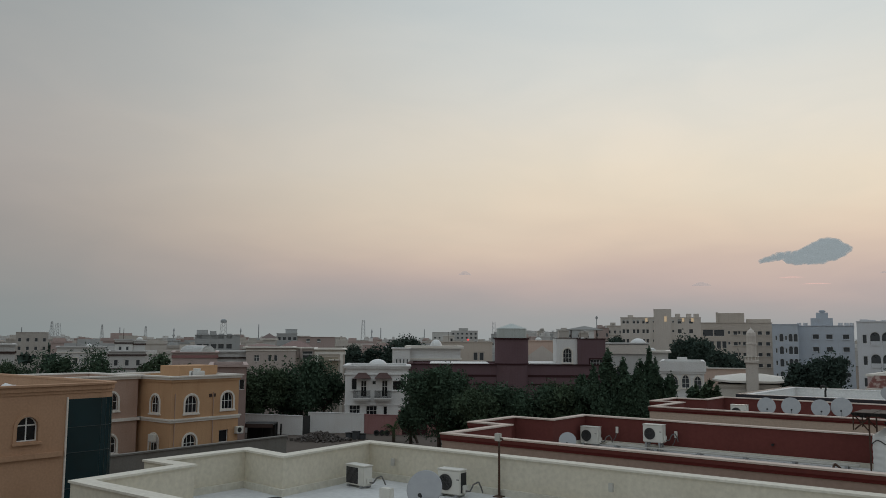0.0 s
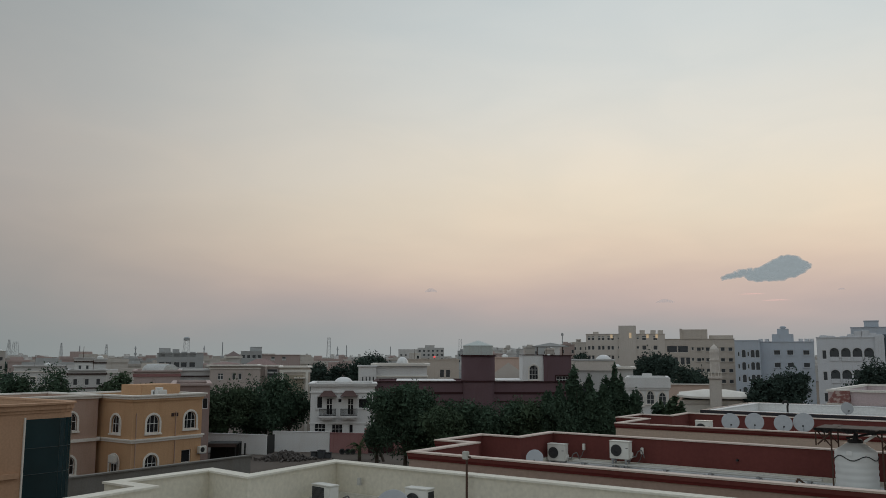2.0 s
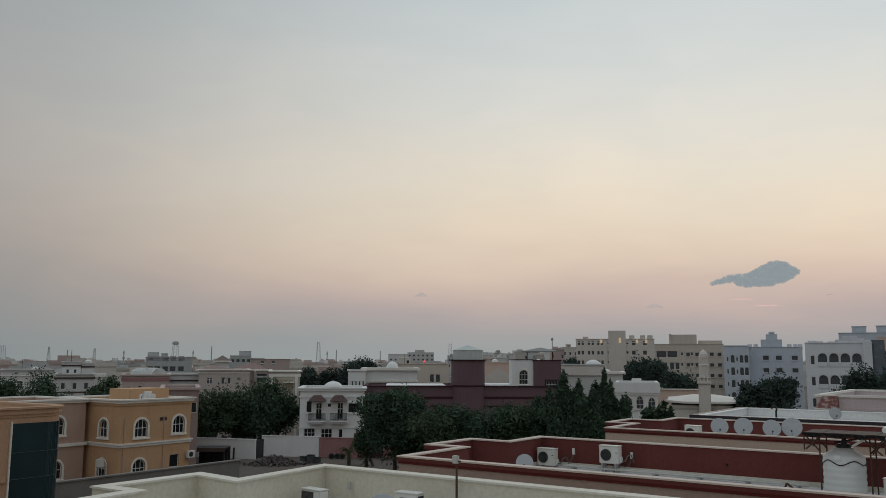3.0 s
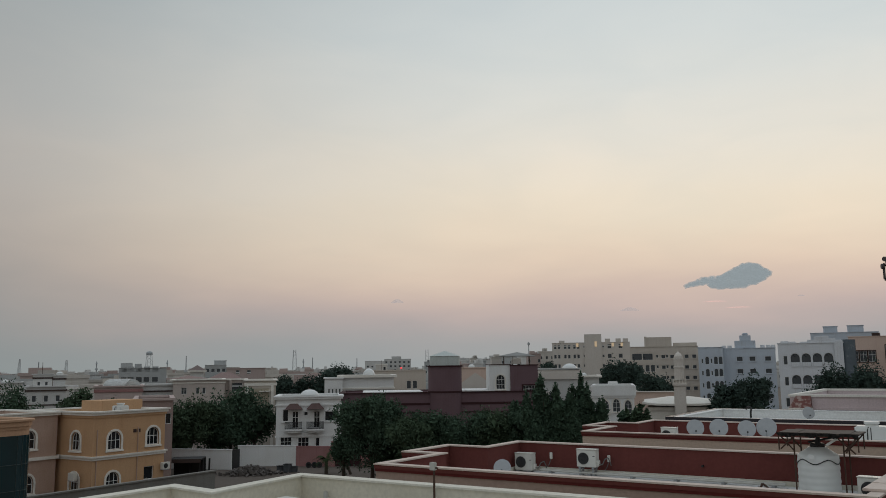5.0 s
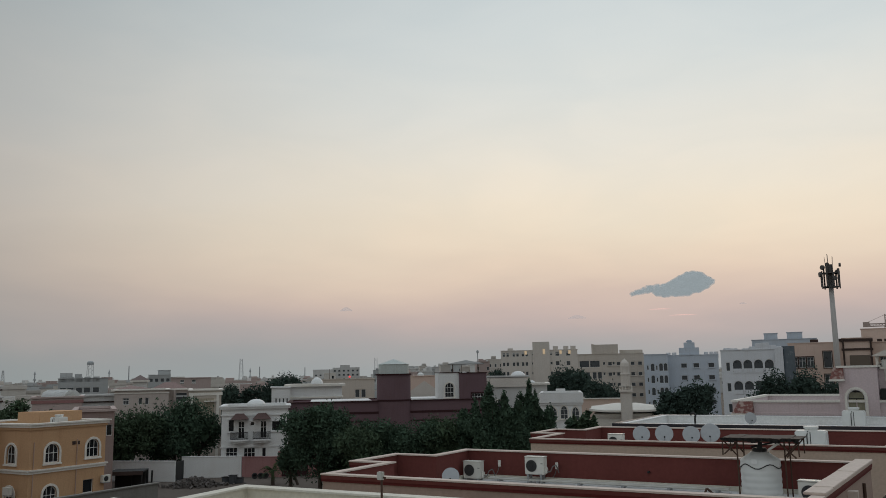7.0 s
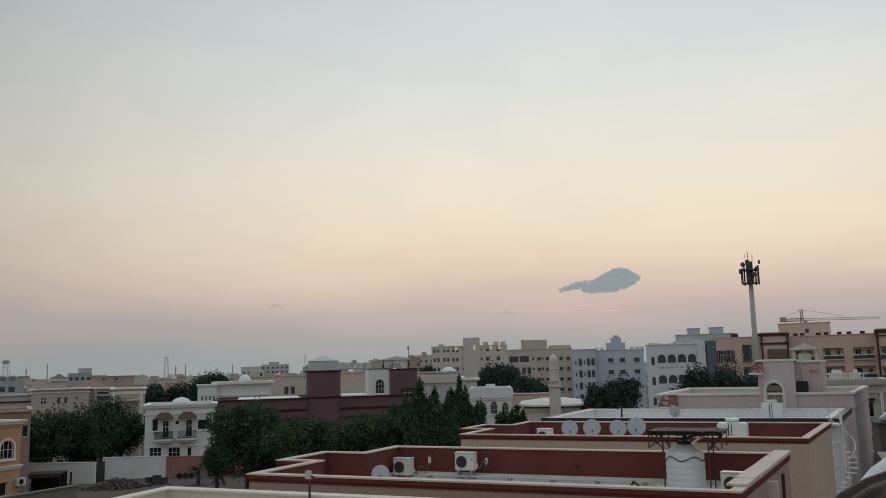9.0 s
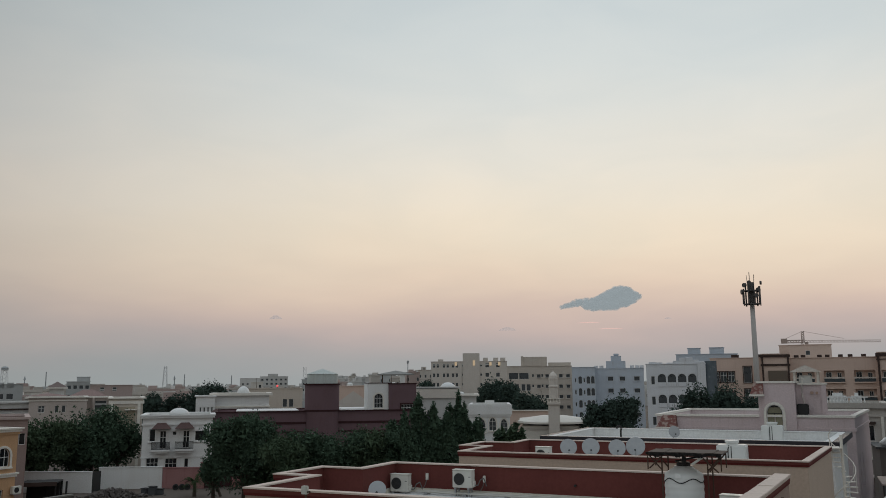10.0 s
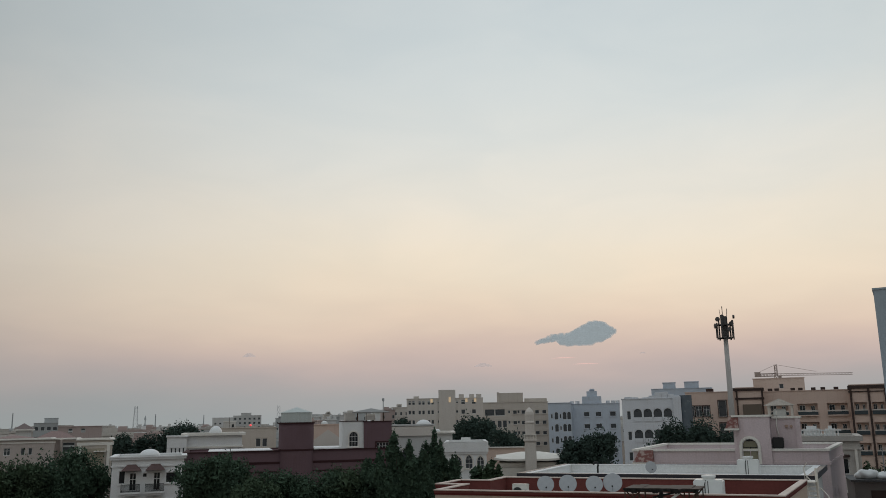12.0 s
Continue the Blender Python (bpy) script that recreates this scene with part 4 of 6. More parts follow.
part("end_screen", bm, BROWN, vt)
block("house", "white villa with small arched windows", -15.0, -12.87, 140, 9.55, FARM[1], category=HOUSE, cop=(.25, .2), bands=[(8.6, .15, .2, BROWN)], rows=[(6.0, 1.5, 2.0, 1, "plain", TRIM, (.48,)), (6.2, .9, 1.6, 1, "plain", TRIM, (.05, .86))])
g4, wd = block("apartment_building", "grey four-storey block with square windows", -16.4, -13.53, 260, 12.5, FARM[2], rows=storeys(2.5, 3.0, 4, 1.7, 1.5, 0, "plain", None, (.1, .25, .42, .58, .76)))
for a0, a1, z in ((-6.1, -2.9, 14.1), (-2.3, -.4, 13.8)):
    part("roof_room", B(a0, a1, 1, 5, 11.7, z), FARM[2], g4)
ROSEB = plaster("pale_rose_beige_render", (.50, .435, .40), .25, streak=.35)
hp, wd = block("house", "long pale rose-beige villa with a tile edge and small windows", -13.11, -9.87, 130, 10.4, ROSEB, category=HOUSE, cop=(.3, .14), copmat=TRIM,
               rows=[(8.4, .8, .95, 0, "cross", None, (.213,)), (8.4, .5, .95, 0, "plain", None, (.475, .596)), (4.8, .8, 1.3, 0, "cross", None, (.2, .5, .8))], bands=[(9.95, .1, .16, TRIM), (7.2, .06, .12, ROSEB)])
porch, wd = block("house", "recessed porch of the rose-beige villa", -9.9, -8.5, 133.5, 10.3, ROSEB, depth=8, category=HOUSE, cop=(.25, .14), copmat=TRIM, rows=[(8.55, 1.6, 1.35, 0, "plain", None, (.58,)), (4.6, 1.2, 2.2, 0, "plain", None, (.5,))])
part("porch_pier", B(-wd / 2 + .75, -wd / 2 + 1.05, -.5, -.02, 0, 10.3, bev=.03), ROSEB, porch)
wing2, wd = block("house", "tan villa wing with white framed panel wall", -8.56, -6.6, 128, 10.2, FAWN, category=HOUSE, cop=(.3, .16), copmat=TRIM, bands=[(9.5, .16, .4, TRIM)], rows=[(6.1, .5, 1.3, 0, "plain", None, (.88,))])
for x0, x1 in ((-wd / 2, -wd / 2 + .45), (wd / 2 - .7, wd / 2 - .3)):
    part("pilaster", B(x0, x1, -.24, -.01, 0, 9.5, bev=.03), TRIM, wing2)
part("panel", B(-wd / 2 + .8, wd / 2 - 1.0, -.06, -.005, 5.0, 9.1, bev=.02), plaster("dull_buff_panel", (.36, .32, .25), .3), wing2)
part("canopy", B(-.2, 1.4, -.7, -.02, 8.6, 8.75, bev=.03), TRIM, wing2)
block("house", "far rose block with square windows", -9.77, -7.29, 200, 12.05, FARM[3], category=HOUSE, rows=[(10.8, .9, .9, 0, "plain", None, (.28, .57, .66)), (8, .9, 1.2, 0, "plain", None, (.2, .5, .8))])
block("apartment_building", "far grey block with a low wing", -11.15, -9.8, 300, 13.3, FARM[2], rows=storeys(5, 3, 3, 1.2, 1.2, 0, "plain", None, cols(4, .12, .88)))
block("apartment_building", "far grey block with rows of windows", -10.58, -9.81, 310, 14.9, FARM[2], rows=storeys(6.5, 2.8, 3, .9, 1.1, 0, "plain", None, cols(3, .18, .82)))


def hip(az, dist, z, w, d, h, mat, label):
    o = thing("hip_roof", polar(az, dist, z, -az), label, "roof")
    bm = bmesh.new()
    lo = [bm.verts.new(p) for p in ((-w / 2, 0, 0), (w / 2, 0, 0), (w / 2, d, 0), (-w / 2, d, 0))]
    r = max(0, w - d) / 2
    hi = [bm.verts.new((-r, d / 2, h)), bm.verts.new((r + .02, d / 2, h))]
    bm.faces.new((lo[0], lo[1], hi[1], hi[0])); bm.faces.new((lo[2], lo[3], hi[0], hi[1]))
    bm.faces.new((lo[1], lo[2], hi[1])); bm.faces.new((lo[3], lo[0], hi[0]))
    bm.faces.new(lo[::-1])
    part("slopes", bm, mat, o)
    part("eave", B(-w / 2 - .1, w / 2 + .1, -.1, d + .1, -.3, -.02), TRIM, o)
    part("drum", B(-w / 2 + .5, w / 2 - .5, .4, d - .4, -max(2.0, z - 9), -.3), FARM[1], o)


RT2 = simple("dull_brown_roof", (.17, .13, .12), .85, var=.25)
RT3 = simple("faded_rose_tile", (.24, .165, .15), .85, var=.3, scale=4)
hip(-9.85, 143, 10.2, 6.6, 5.2, 1.25, RT3, "faded rose tiled hip roof on a villa")
hip(-12.1, 136, 10.58, 5.6, 5, .4, RT3, "low faded rose tile roof edge")
hip(-11.64, 190, 11.78, 3.8, 3.8, 1.15, RT2, "small dark pyramid roof pavilion")
block("house", "rose walled villa below tree crowns", -15.4, -13.05, 100, 8.6, plaster("dull_rose_render", (.30, .225, .205), .35), category=HOUSE, cop=(.2, .25), copmat=FARM[3], rows=[(6.0, .6, 1.2, 0, "plain", None, (.88,))])
wd7, wd = block("house", "white villa with a broad flat cornice", -2.34, 1.23, 142, 10.3, WHITE, category=HOUSE, cop=(.55, .4), copmat=TRIM, bands=[(8.4, .2, .25, TRIM)], rows=[(6.6, .7, 1.2, 0, "plain", None, (.45,))])
bm = bmesh.new()
lathe(bm, [(1.05 * math.cos(radians(d)), 10.5 + 1.3 * math.sin(radians(d))) for d in range(0, 91, 10)], 20, Matrix.Translation((0.3, 2.2, 0)))
part("dome", bm, DOME, wd7, smooth=True)
block("house", "white loggia with a row of slim openings", -3.4, -2.2, 139, 10.2, WHITE, depth=6, category=HOUSE, rows=[(6.2, .3, 2.4, 0, "plain", None, cols(4, .25, .85))], cop=(.2, .2))
block("house", "tan flat-roofed villa behind white parapets", -.7, 3.4, 172, 11.2, FAWN, category=HOUSE, rows=[(7.6, .9, 1.6, 0, "plain", None, (.72, .82))])
block("house", "ochre villa behind the maroon roof", 5.5, 8.2, 150, 11.6, TAN, category=HOUSE, rows=[(8.2, .8, 1.5, 0, "plain", None, (.8,))])
gb = thing("gable_screen", polar(6.75, 140, 0, -7), "pale stepped gable above a villa roof", "gable")
bm = bmesh.new()
slab(bm, [(-2.4, 0), (2.4, 0), (2.4, .4), (-2.4, .4)], 0, 9.2)
v = [bm.verts.new(p) for p in ((-2.4, 0, 9.2), (2.4, 0, 9.2), (0, 0, 10.9), (-2.4, .4, 9.2), (2.4, .4, 9.2), (0, .4, 10.9))]
for f in ((0, 1, 2), (5, 4, 3), (0, 2, 5, 3), (1, 4, 5, 2)):
    bm.faces.new([v[i] for i in f])
part("gable_wall", bm, FAWN2, gb)
cn, wd = block("house", "pale villa with a shade canopy on its roof", 8.5, 10.6, 152, 11.6, FARM[1], category=HOUSE, rows=[(7, 1, 1.5, 0, "plain", None, (.2, .8))])
bm = bmesh.new()
for x in (-2.3, 2.3):
    for y in (.6, 4):
        rod(bm, (x, y, 10.8), (x, y, 13.6), .07)
cs = part("canopy_post", bm, RUST, cn)
bm = bmesh.new()
slab(bm, [(-3.2, 0), (3.4, 0), (3.4, 5), (-3.2, 5)], 13.6, 13.72)
v = [bm.verts.new(p) for p in ((-3.2, 0, 13.72), (3.4, 0, 13.72), (3.4, 5, 13.72), (-3.2, 5, 13.72), (.1, 2.5, 14.4))]
for i in range(4):
    bm.faces.new((v[i], v[(i + 1) % 4], v[4]))
part("canopy", bm, simple("grey_sheet_canopy", (.22, .22, .21), .7), cn)
p10, wd = block("house", "pale villa with heavy grey cornice and roof dome", 11.1, 13.7, 132, 11.3, FARM[1], category=HOUSE, cop=(.4, .2), bands=[(9.8, .3, 1.4, FAWN2)], rows=[(6.0, 1.0, 1.8, 0, "plain", TRIM, (.3,))])
bm = bmesh.new()
lathe(bm, [(1.2 * math.cos(radians(d)), 11.3 + .9 * math.sin(radians(d))) for d in range(0, 91, 15)], 16, Matrix.Translation((1.6, 2, 0)))
part("roof_cover", bm, DOME, p10, smooth=True)
block("house", "small pale villa beside dark trees", 13.3, 15.0, 150, 9.8, FARM[1], category=HOUSE, cop=(.5, .3), copmat=TRIM, rows=[(6.4, .9, 1.4, 0, "plain", None, (.75,))])
block("house", "tan flat block on the far edge", -26.9, -25.1, 330, 13.2, FARM[0], category=HOUSE, rows=storeys(4, 3, 3, 1.0, 1.3, 0, "plain", None, cols(4, .12, .88)))
block("house", "white villa with dark roof line", -30, -26.9, 140, 10.6, FARM[1], category=HOUSE, cop=(.3, .2), bands=[(9.4, .2, .3, BROWN)], rows=[(6.6, .9, 1.4, 0, "cross", TRIM, cols(4, .15, .85))])
block("house", "pale villa behind a tree row", -24.6, -21.8, 180, 9.8, FARM[1], category=HOUSE, cop=(.3, .2), bands=[(8.7, .15, .2, TRIM)], rows=[(6.4, .9, 1.4, 0, "cross", TRIM, cols(4, .15, .85))])
block("apartment_building", "pale distant block with flat top", -.7, .6, 700, 17.0, FARM[1], depth=20, rows=storeys(5, 3.4, 3, 1.6, 1.4, 0, "plain", None, cols(4, .15, .85)))
block("apartment_building", "pale distant block with a plant room", .6, 2.4, 710, 18.5, FARM[1], depth=20, rows=storeys(5, 3.4, 4, 1.8, 1.6, 0, "plain", None, cols(6, .08, .92)))
block("roof_room", "pale plant room on a distant roof", 1.1, 1.75, 712, 20.6, FARM[1], depth=8, z0=18, category="building")
# crowded hazy flats and villas between the maroon roof and the apartment blocks
rnd = random.Random(31)
for az0, az1, d, z, k in ((3.3, 4.2, 420, 14.2, 2), (4.0, 4.9, 360, 13.0, 1), (4.9, 5.7, 310, 13.2, 0), (5.5, 6.2, 270, 13.7, 1), (6.1, 6.95, 300, 14.6, 0), (6.85, 7.5, 255, 13.4, 2), (7.3, 8.0, 290, 14.2, 1), (7.9, 8.55, 265, 14.5, 0),
                          (8.5, 9.3, 330, 15.3, 2), (9.2, 9.8, 290, 14.0, 0), (9.7, 10.5, 320, 15.0, 1), (10.3, 11.2, 270, 15.4, 3), (11.1, 12.1, 300, 16.6, 0), (5.2, 6.0, 215, 12.4, 3), (6.6, 7.3, 222, 12.6, 1)):
    n = max(2, int((az1 - az0) * d / 57 / 1.6))
    o, wd = block("far_flats" if k != 3 else "far_house", "hazy pale flats with small dark windows", az0, az1, d, z, FARM[k], depth=9, turn=rnd.uniform(-14, 14), rows=storeys(z - 2.6, -2.9, 4, .75, 1.15, k == 1 and 1 or 0, "plain", None, cols(n, .14, .86)),
                  cop=(.15, .25), bands=[(z - 3.2, .1, .15, FARM[k])])
    for j in range(2):
        x = rnd.uniform(-.4, .25) * wd
        part("roof_room", B(x, x + rnd.uniform(.9, 1.8), 1, 3.2, z - .8, z + rnd.uniform(.6, 1.3)), FARM[k], o)
    part("roof_tank", cyl(bmesh.new(), .45, .45, z - .8, z + .7, 10, Matrix.Translation((rnd.uniform(-.3, .3) * wd, 2, 0))), DOME, o)


# ---- trees ----
def leaves(name, lobes, size, density, mat, parent, seed, lift=0.0):
    """A crown of many small leaf sprays in uneven lobes."""
    rnd = np.random.RandomState(seed)
    P, S = [], []
    for cx, cy, cz, rx, ry, rz in lobes:
        n = int(density * (rx * ry + ry * rz + rx * rz) / 3 / (size * size))
        d = rnd.normal(size=(n, 3))
        d /= np.linalg.norm(d, axis=1)[:, None]
        ph = rnd.uniform(0, 6.28, 6)
        bump = 1 + .16 * np.sin(5 * d[:, 0] + ph[0]) * np.sin(4 * d[:, 1] + ph[1]) + .14 * np.sin(9 * d[:, 2] + ph[2] + 3 * d[:, 0]) + .10 * np.sin(13 * d[:, 0] + 11 * d[:, 1] + ph[3])
        r = (rnd.uniform(.45, 1, n) ** .5) * bump
        if lift:
            d[:, :2] *= (1 - .6 * np.clip(d[:, 2], 0, 1) ** 1.5)[:, None] * .95 + .05
        P.append(np.array([cx, cy, cz]) + d * r[:, None] * np.array([rx, ry, rz]))
        S.append(np.full(n, size))
        # larger inner sprays close the heart of the crown
        k = max(30, n // 9)
        g = rnd.normal(size=(k, 3)); g /= np.linalg.norm(g, axis=1)[:, None]
        P.append(np.array([cx, cy, cz]) + g * (rnd.uniform(0, .74, k) ** .5)[:, None] * np.array([rx, ry, rz]) * .82)
        S.append(np.full(k, size * 3.0))
    P = np.concatenate(P)
    S = np.concatenate(S)
    n = len(P)
    a = rnd.normal(size=(n, 3)); a /= np.linalg.norm(a, axis=1)[:, None]
    a[:, 2] += lift; a /= np.linalg.norm(a, axis=1)[:, None]
    b = np.cross(a, rnd.normal(size=(n, 3))); b /= np.linalg.norm(b, axis=1)[:, None]
    s = (S * rnd.uniform(.5, 1.25, n))[:, None]
    V = np.stack([P - a * s, P + b * s * .5, P + a * s, P - b * s * .5], 1).reshape(-1, 3)
    me = bpy.data.meshes.new(name)
    me.from_pydata(V.tolist(), [], np.arange(4 * n).reshape(-1, 4).tolist())
    me.materials.append(mat)
    ob = new(name, me)
    ob.parent = parent
    return ob


def tree(label, m, height, spread, seed, mat=None, size=.30, trunk=.3, base=.30, form="round", density=3.0, lean=0.0):
    rnd = random.Random(seed)
    ob = thing("tree", m, label, "tree")
    lobes = []
    if form == "round":
        k = 9
        zc = height * (base + (1 - base) / 2)
        lobes.append((0, 0, zc, spread * .72, spread * .72, height * (1 - base) * .46))
        for i in range(k):
            a = i * 2.4 + rnd.uniform(-.4, .4)
            rr = spread * rnd.uniform(.35, .68)
            lobes.append((rr * math.cos(a), rr * math.sin(a), zc + height * (1 - base) * rnd.uniform(-.3, .32), spread * rnd.uniform(.28, .46), spread * rnd.uniform(.28, .46), height * rnd.uniform(.11, .19)))
    else:
        # a broad mass with a few pointed, slightly leaning plumes
        lobes.append((0, 0, height * .38, spread * .95, spread * .95, height * .34))
        lobes.append((spread * .1, 0, height * .55, spread * .6, spread * .6, height * .24))
        for i in range(14):
            a = i * 2.4 + rnd.uniform(-.3, .3)
            rr = spread * rnd.uniform(.3, 1.05)
            top = height * (rnd.uniform(.5, .93) if i else 1.0)
            hz = height * rnd.uniform(.11, .2)
            if i == 0:
                rr = spread * .2
            wide, way, curl = spread * rnd.uniform(.34, .5), rnd.uniform(0, 6.28), spread * rnd.uniform(.1, .6)
            for j in range(4):
                q = j / 3
                lobes.append((rr * math.cos(a) + curl * q * q * math.cos(way), rr * math.sin(a) + curl * q * q * math.sin(way), top - hz * (2.9 - 2.3 * q), wide * (1 - .55 * q * q), wide * (1 - .55 * q * q), hz * (.95 - .3 * q)))
    bm = bmesh.new()
    top = Vector((lean, 0, height * (base + .12)))
    rod(bm, (0, 0, -.1), top * .55, trunk, 9, trunk * .78)
    rod(bm, top * .55, top, trunk * .78, 9, trunk * .6)
    part("trunk", bm, BARK, ob)
    bm = bmesh.new()
    for l in lobes[:9]:
        rod(bm, top * .85, (l[0] * .85, l[1] * .85, l[2] + l[5] * .3), trunk * .42, 6, trunk * .12)
    part("limb", bm, BARK, ob)
    leaves("crown", lobes, size, density, mat or LEAF, ob, seed, lift=.6 if form != "round" else 0)
    return ob


D1 = "dense dark green broadleaf tree with rounded crown"
D2 = "dark feathery upright tree with pointed tops"
for i, (az, d, h, sp, form, lab) in enumerate([
        (-11.9, 116, 9.1, 4.6, "round", D1), (-9.4, 117, 9.7, 4.3, "round", D1), (-7.9, 120, 8.9, 3.4, "round", D1), (-13.1, 115, 7.0, 3.2, "round", D1), (-10.6, 119, 7.4, 3.6, "round", D1),
        (-.2, 86, 9.3, 4.1, "round", D1), (1.2, 88, 8.0, 3.6, "round", D1), (4.0, 84, 8.0, 3.4, "round", D1), (6.3, 83, 7.6, 3.8, "round", D1), (8.3, 82, 8.6, 3.0, "round", D1),
        (9.9, 82, 8.6, 2.8, "round", D1), (11.6, 80, 11.2, 2.5, "tall", D2), (12.6, 82, 8.6, 2.2, "tall", D2), (13.75, 82, 11.4, 1.75, "tall", D2), (10.4, 84, 9.4, 2.6, "tall", D2), (2.6, 82, 7.3, 3.0, "round", D1), (-2.1, 90, 6.8, 1.7, "round", D1), (12.6, 86, 6.8, 3.2, "round", D1),
        (-27.6, 97, 9.9, 3.2, "round", D1), (-25.2, 95, 10.9, 3.4, "round", D1), (-22.6, 94, 10.7, 3.1, "round", D1), (-23.9, 98, 9.8, 2.6, "round", D1), (-29.8, 96, 10, 3.5, "round", D1), (-21.1, 96, 9.0, 2.0, "round", D1),
        (-18.9, 112, 10.2, 2.9, "round", D1), (-17.4, 114, 8.6, 2.6, "round", D1),
        (-2.6, 186, 13.2, 4.0, "round", D1), (-3.0, 184, 12.4, 4.4, "round", D1), (-2.1, 187, 12.8, 4.2, "round", D1), (-4.4, 188, 11.2, 4.2, "round", D1), (-5.9, 186, 10.6, 3.6, "round", D1), (-1.3, 184, 10.6, 3.4, "round", D1), (-6.6, 190, 9.8, 3.0, "round", D1),
        (15.9, 182, 13.0, 4.6, "round", D1), (16.9, 180, 12.4, 4.2, "round", D1), (18.3, 172, 11.0, 4.1, "round", D1), (19.3, 174, 9.6, 3.4, "round", D1),
        (23.3, 150, 9.0, 3.7, "round", D1), (24.6, 150, 10.4, 4.2, "round", D1), (22.6, 148, 7.6, 2.8, "round", D1),
        (28.5, 127, 10.4, 2.2, "round", D1), (29.3, 127, 12.7, 2.2, "round", D1), (30.1, 128, 10.4, 2.6, "round", D1), (31.3, 128, 12.3, 3.1, "round", D1), (32.3, 127, 10.6, 2.8, "round", D1),
        (17.3, 112, 7.2, 1.3, "tall", D2), (16.6, 112, 6.0, 1.4, "round", D1), (18.0, 113, 5.9, 1.3, "round", D1), (40.9, 93, 7.4, 1.7, "round", D1), (42.0, 95, 8.0, 2.4, "round", D1), (11.6, 238, 13.6, 4.2, "round", D1),
        (27.75, 126, 8.4, 1.7, "round", D1), (14.3, 83, 9.6, 1.9, "tall", D2)]):
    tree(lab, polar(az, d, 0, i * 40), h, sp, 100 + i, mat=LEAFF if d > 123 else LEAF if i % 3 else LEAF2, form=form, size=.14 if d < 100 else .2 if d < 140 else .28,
         base=(.12 if -15 < az < -7 else .16) if form == "round" else .10, density=8.0 if form == "round" else 15.0, trunk=.26)


def palm(m, h, seed):
    rnd = random.Random(seed)
    ob = thing("palm", m, "short date palm with drooping fronds", "palm")
    bm = bmesh.new()
    rod(bm, (0, 0, 0), (0, 0, h), .22, 9, .16)
    part("trunk", bm, BARK, ob)
    for k in range(18):
        bm = bmesh.new()
        a = k * 2.39996
        el = rnd.uniform(.1, 1.2)
        L_ = rnd.uniform(1.7, 2.6)
        pts = []
        for i in range(7):
            s = i / 6
            r = L_ * s * math.cos(el) * 1.0
            z = h + L_ * s * math.sin(el) - 1.1 * s * s
            pts.append(Vector((r * math.cos(a), r * math.sin(a), z)))
        side = Vector((-math.sin(a), math.cos(a), 0))
        for p, q in zip(pts, pts[1:]):
            for sg in (-1, 1):
                for j in range(3):
                    c = p.lerp(q, j / 3)
                    e = c + side * sg * .38 + (q - p) * .8 - Vector((0, 0, .12))
                    w = (q - p).normalized() * .035
                    bm.faces.new([bm.verts.new(x) for x in (c - w, c + w, e)])
        part("frond", bm, PALML, ob)


palm(pose(-5.6, 98.8, 0), 1.5, 4)
palm(polar(-23.6, 62, 0), 2.6, 5)

# leaning bare trunk by the rose wall
ob = thing("dead_tree", pose(-3.3, 98, 0), "bare leaning tree trunk before a rose wall", "tree")
bm = bmesh.new()
rod(bm, (.5, 0, 0), (-.4, 0, 2.4), .16, 8, .12)
rod(bm, (-.4, 0, 2.4), (-1.0, .4, 5.0), .12, 8, .08)
part("stem", bm, BARK, ob)


# ---- rooftop things ----
def ac_unit(label, m, w, h, d, fan=True, stand=0.0, coil_side=False):
    """An outdoor air-conditioner; the fan faces -y."""
    ob = thing("ac_unit", m, label, "air conditioner")
    z0 = stand + .06
    bm = B(0, w, 0, d, z0, z0 + h, bev=.02)
    part("casing", bm, ACW, ob)
    part("top_panel", B(-.012, w + .012, -.012, d + .012, z0 + h, z0 + h + .03, bev=.008), ACW, ob)
    if fan:
        r = min(h, w) * .335
        cx, cz = w * .36, z0 + h * .5
        rot = Matrix.Translation((cx, -.002, cz)) @ Matrix.Rotation(math.pi / 2, 4, "X")
        part("fan_recess", cyl(bmesh.new(), r, r, 0, .012, 32, rot), ACD, ob)
        for k in range(4):
            rr = r * (k + 1) / 4
            bm = bmesh.new()
            lathe(bm, [(rr - .004, .02), (rr, .024), (rr + .004, .02)], 32, rot)
            part("guard_ring", bm, ACG, ob)
        for k in range(8):
            a = k * math.pi / 4
            bm = bmesh.new()
            rod(bm, (cx, -.024, cz), (cx + r * math.cos(a), -.024, cz + r * math.sin(a)), .005, 4)
            part("guard_spoke", bm, ACG, ob)
        bm = bmesh.new()
        for k in range(3):
            a = k * math.tau / 3
            box(bm, .03, r * .9, -.004, .0, -.07, .09, rot.copy() @ Matrix.Rotation(a, 4, "Z") @ Matrix.Rotation(math.pi / 2, 4, "X") @ Matrix.Translation((0, -.014, 0)))
        part("fan", bm, simple("grey_fan_plastic", (.06, .06, .06), .6), ob)
        part("badge", B(w * .84, w * .95, -.006, 0, z0 + h * .62, z0 + h * .66), ACG, ob)
    else:
        bm = bmesh.new()
        for k in range(14):
            zz = z0 + h * .1 + k * h * .8 / 14
            box(bm, w * .06, w * .68, -.012, 0, zz, zz + h * .03)
        part("coil_grille", bm, ACG, ob)
        part("coil", B(w * .05, w * .69, -.004, 0, z0 + h * .08, z0 + h * .92), ACD, ob)
    if coil_side:
        part("side_coil", B(w - .001, w + .006, .03, d - .03, z0 + .05, z0 + h - .05), ACD, ob)
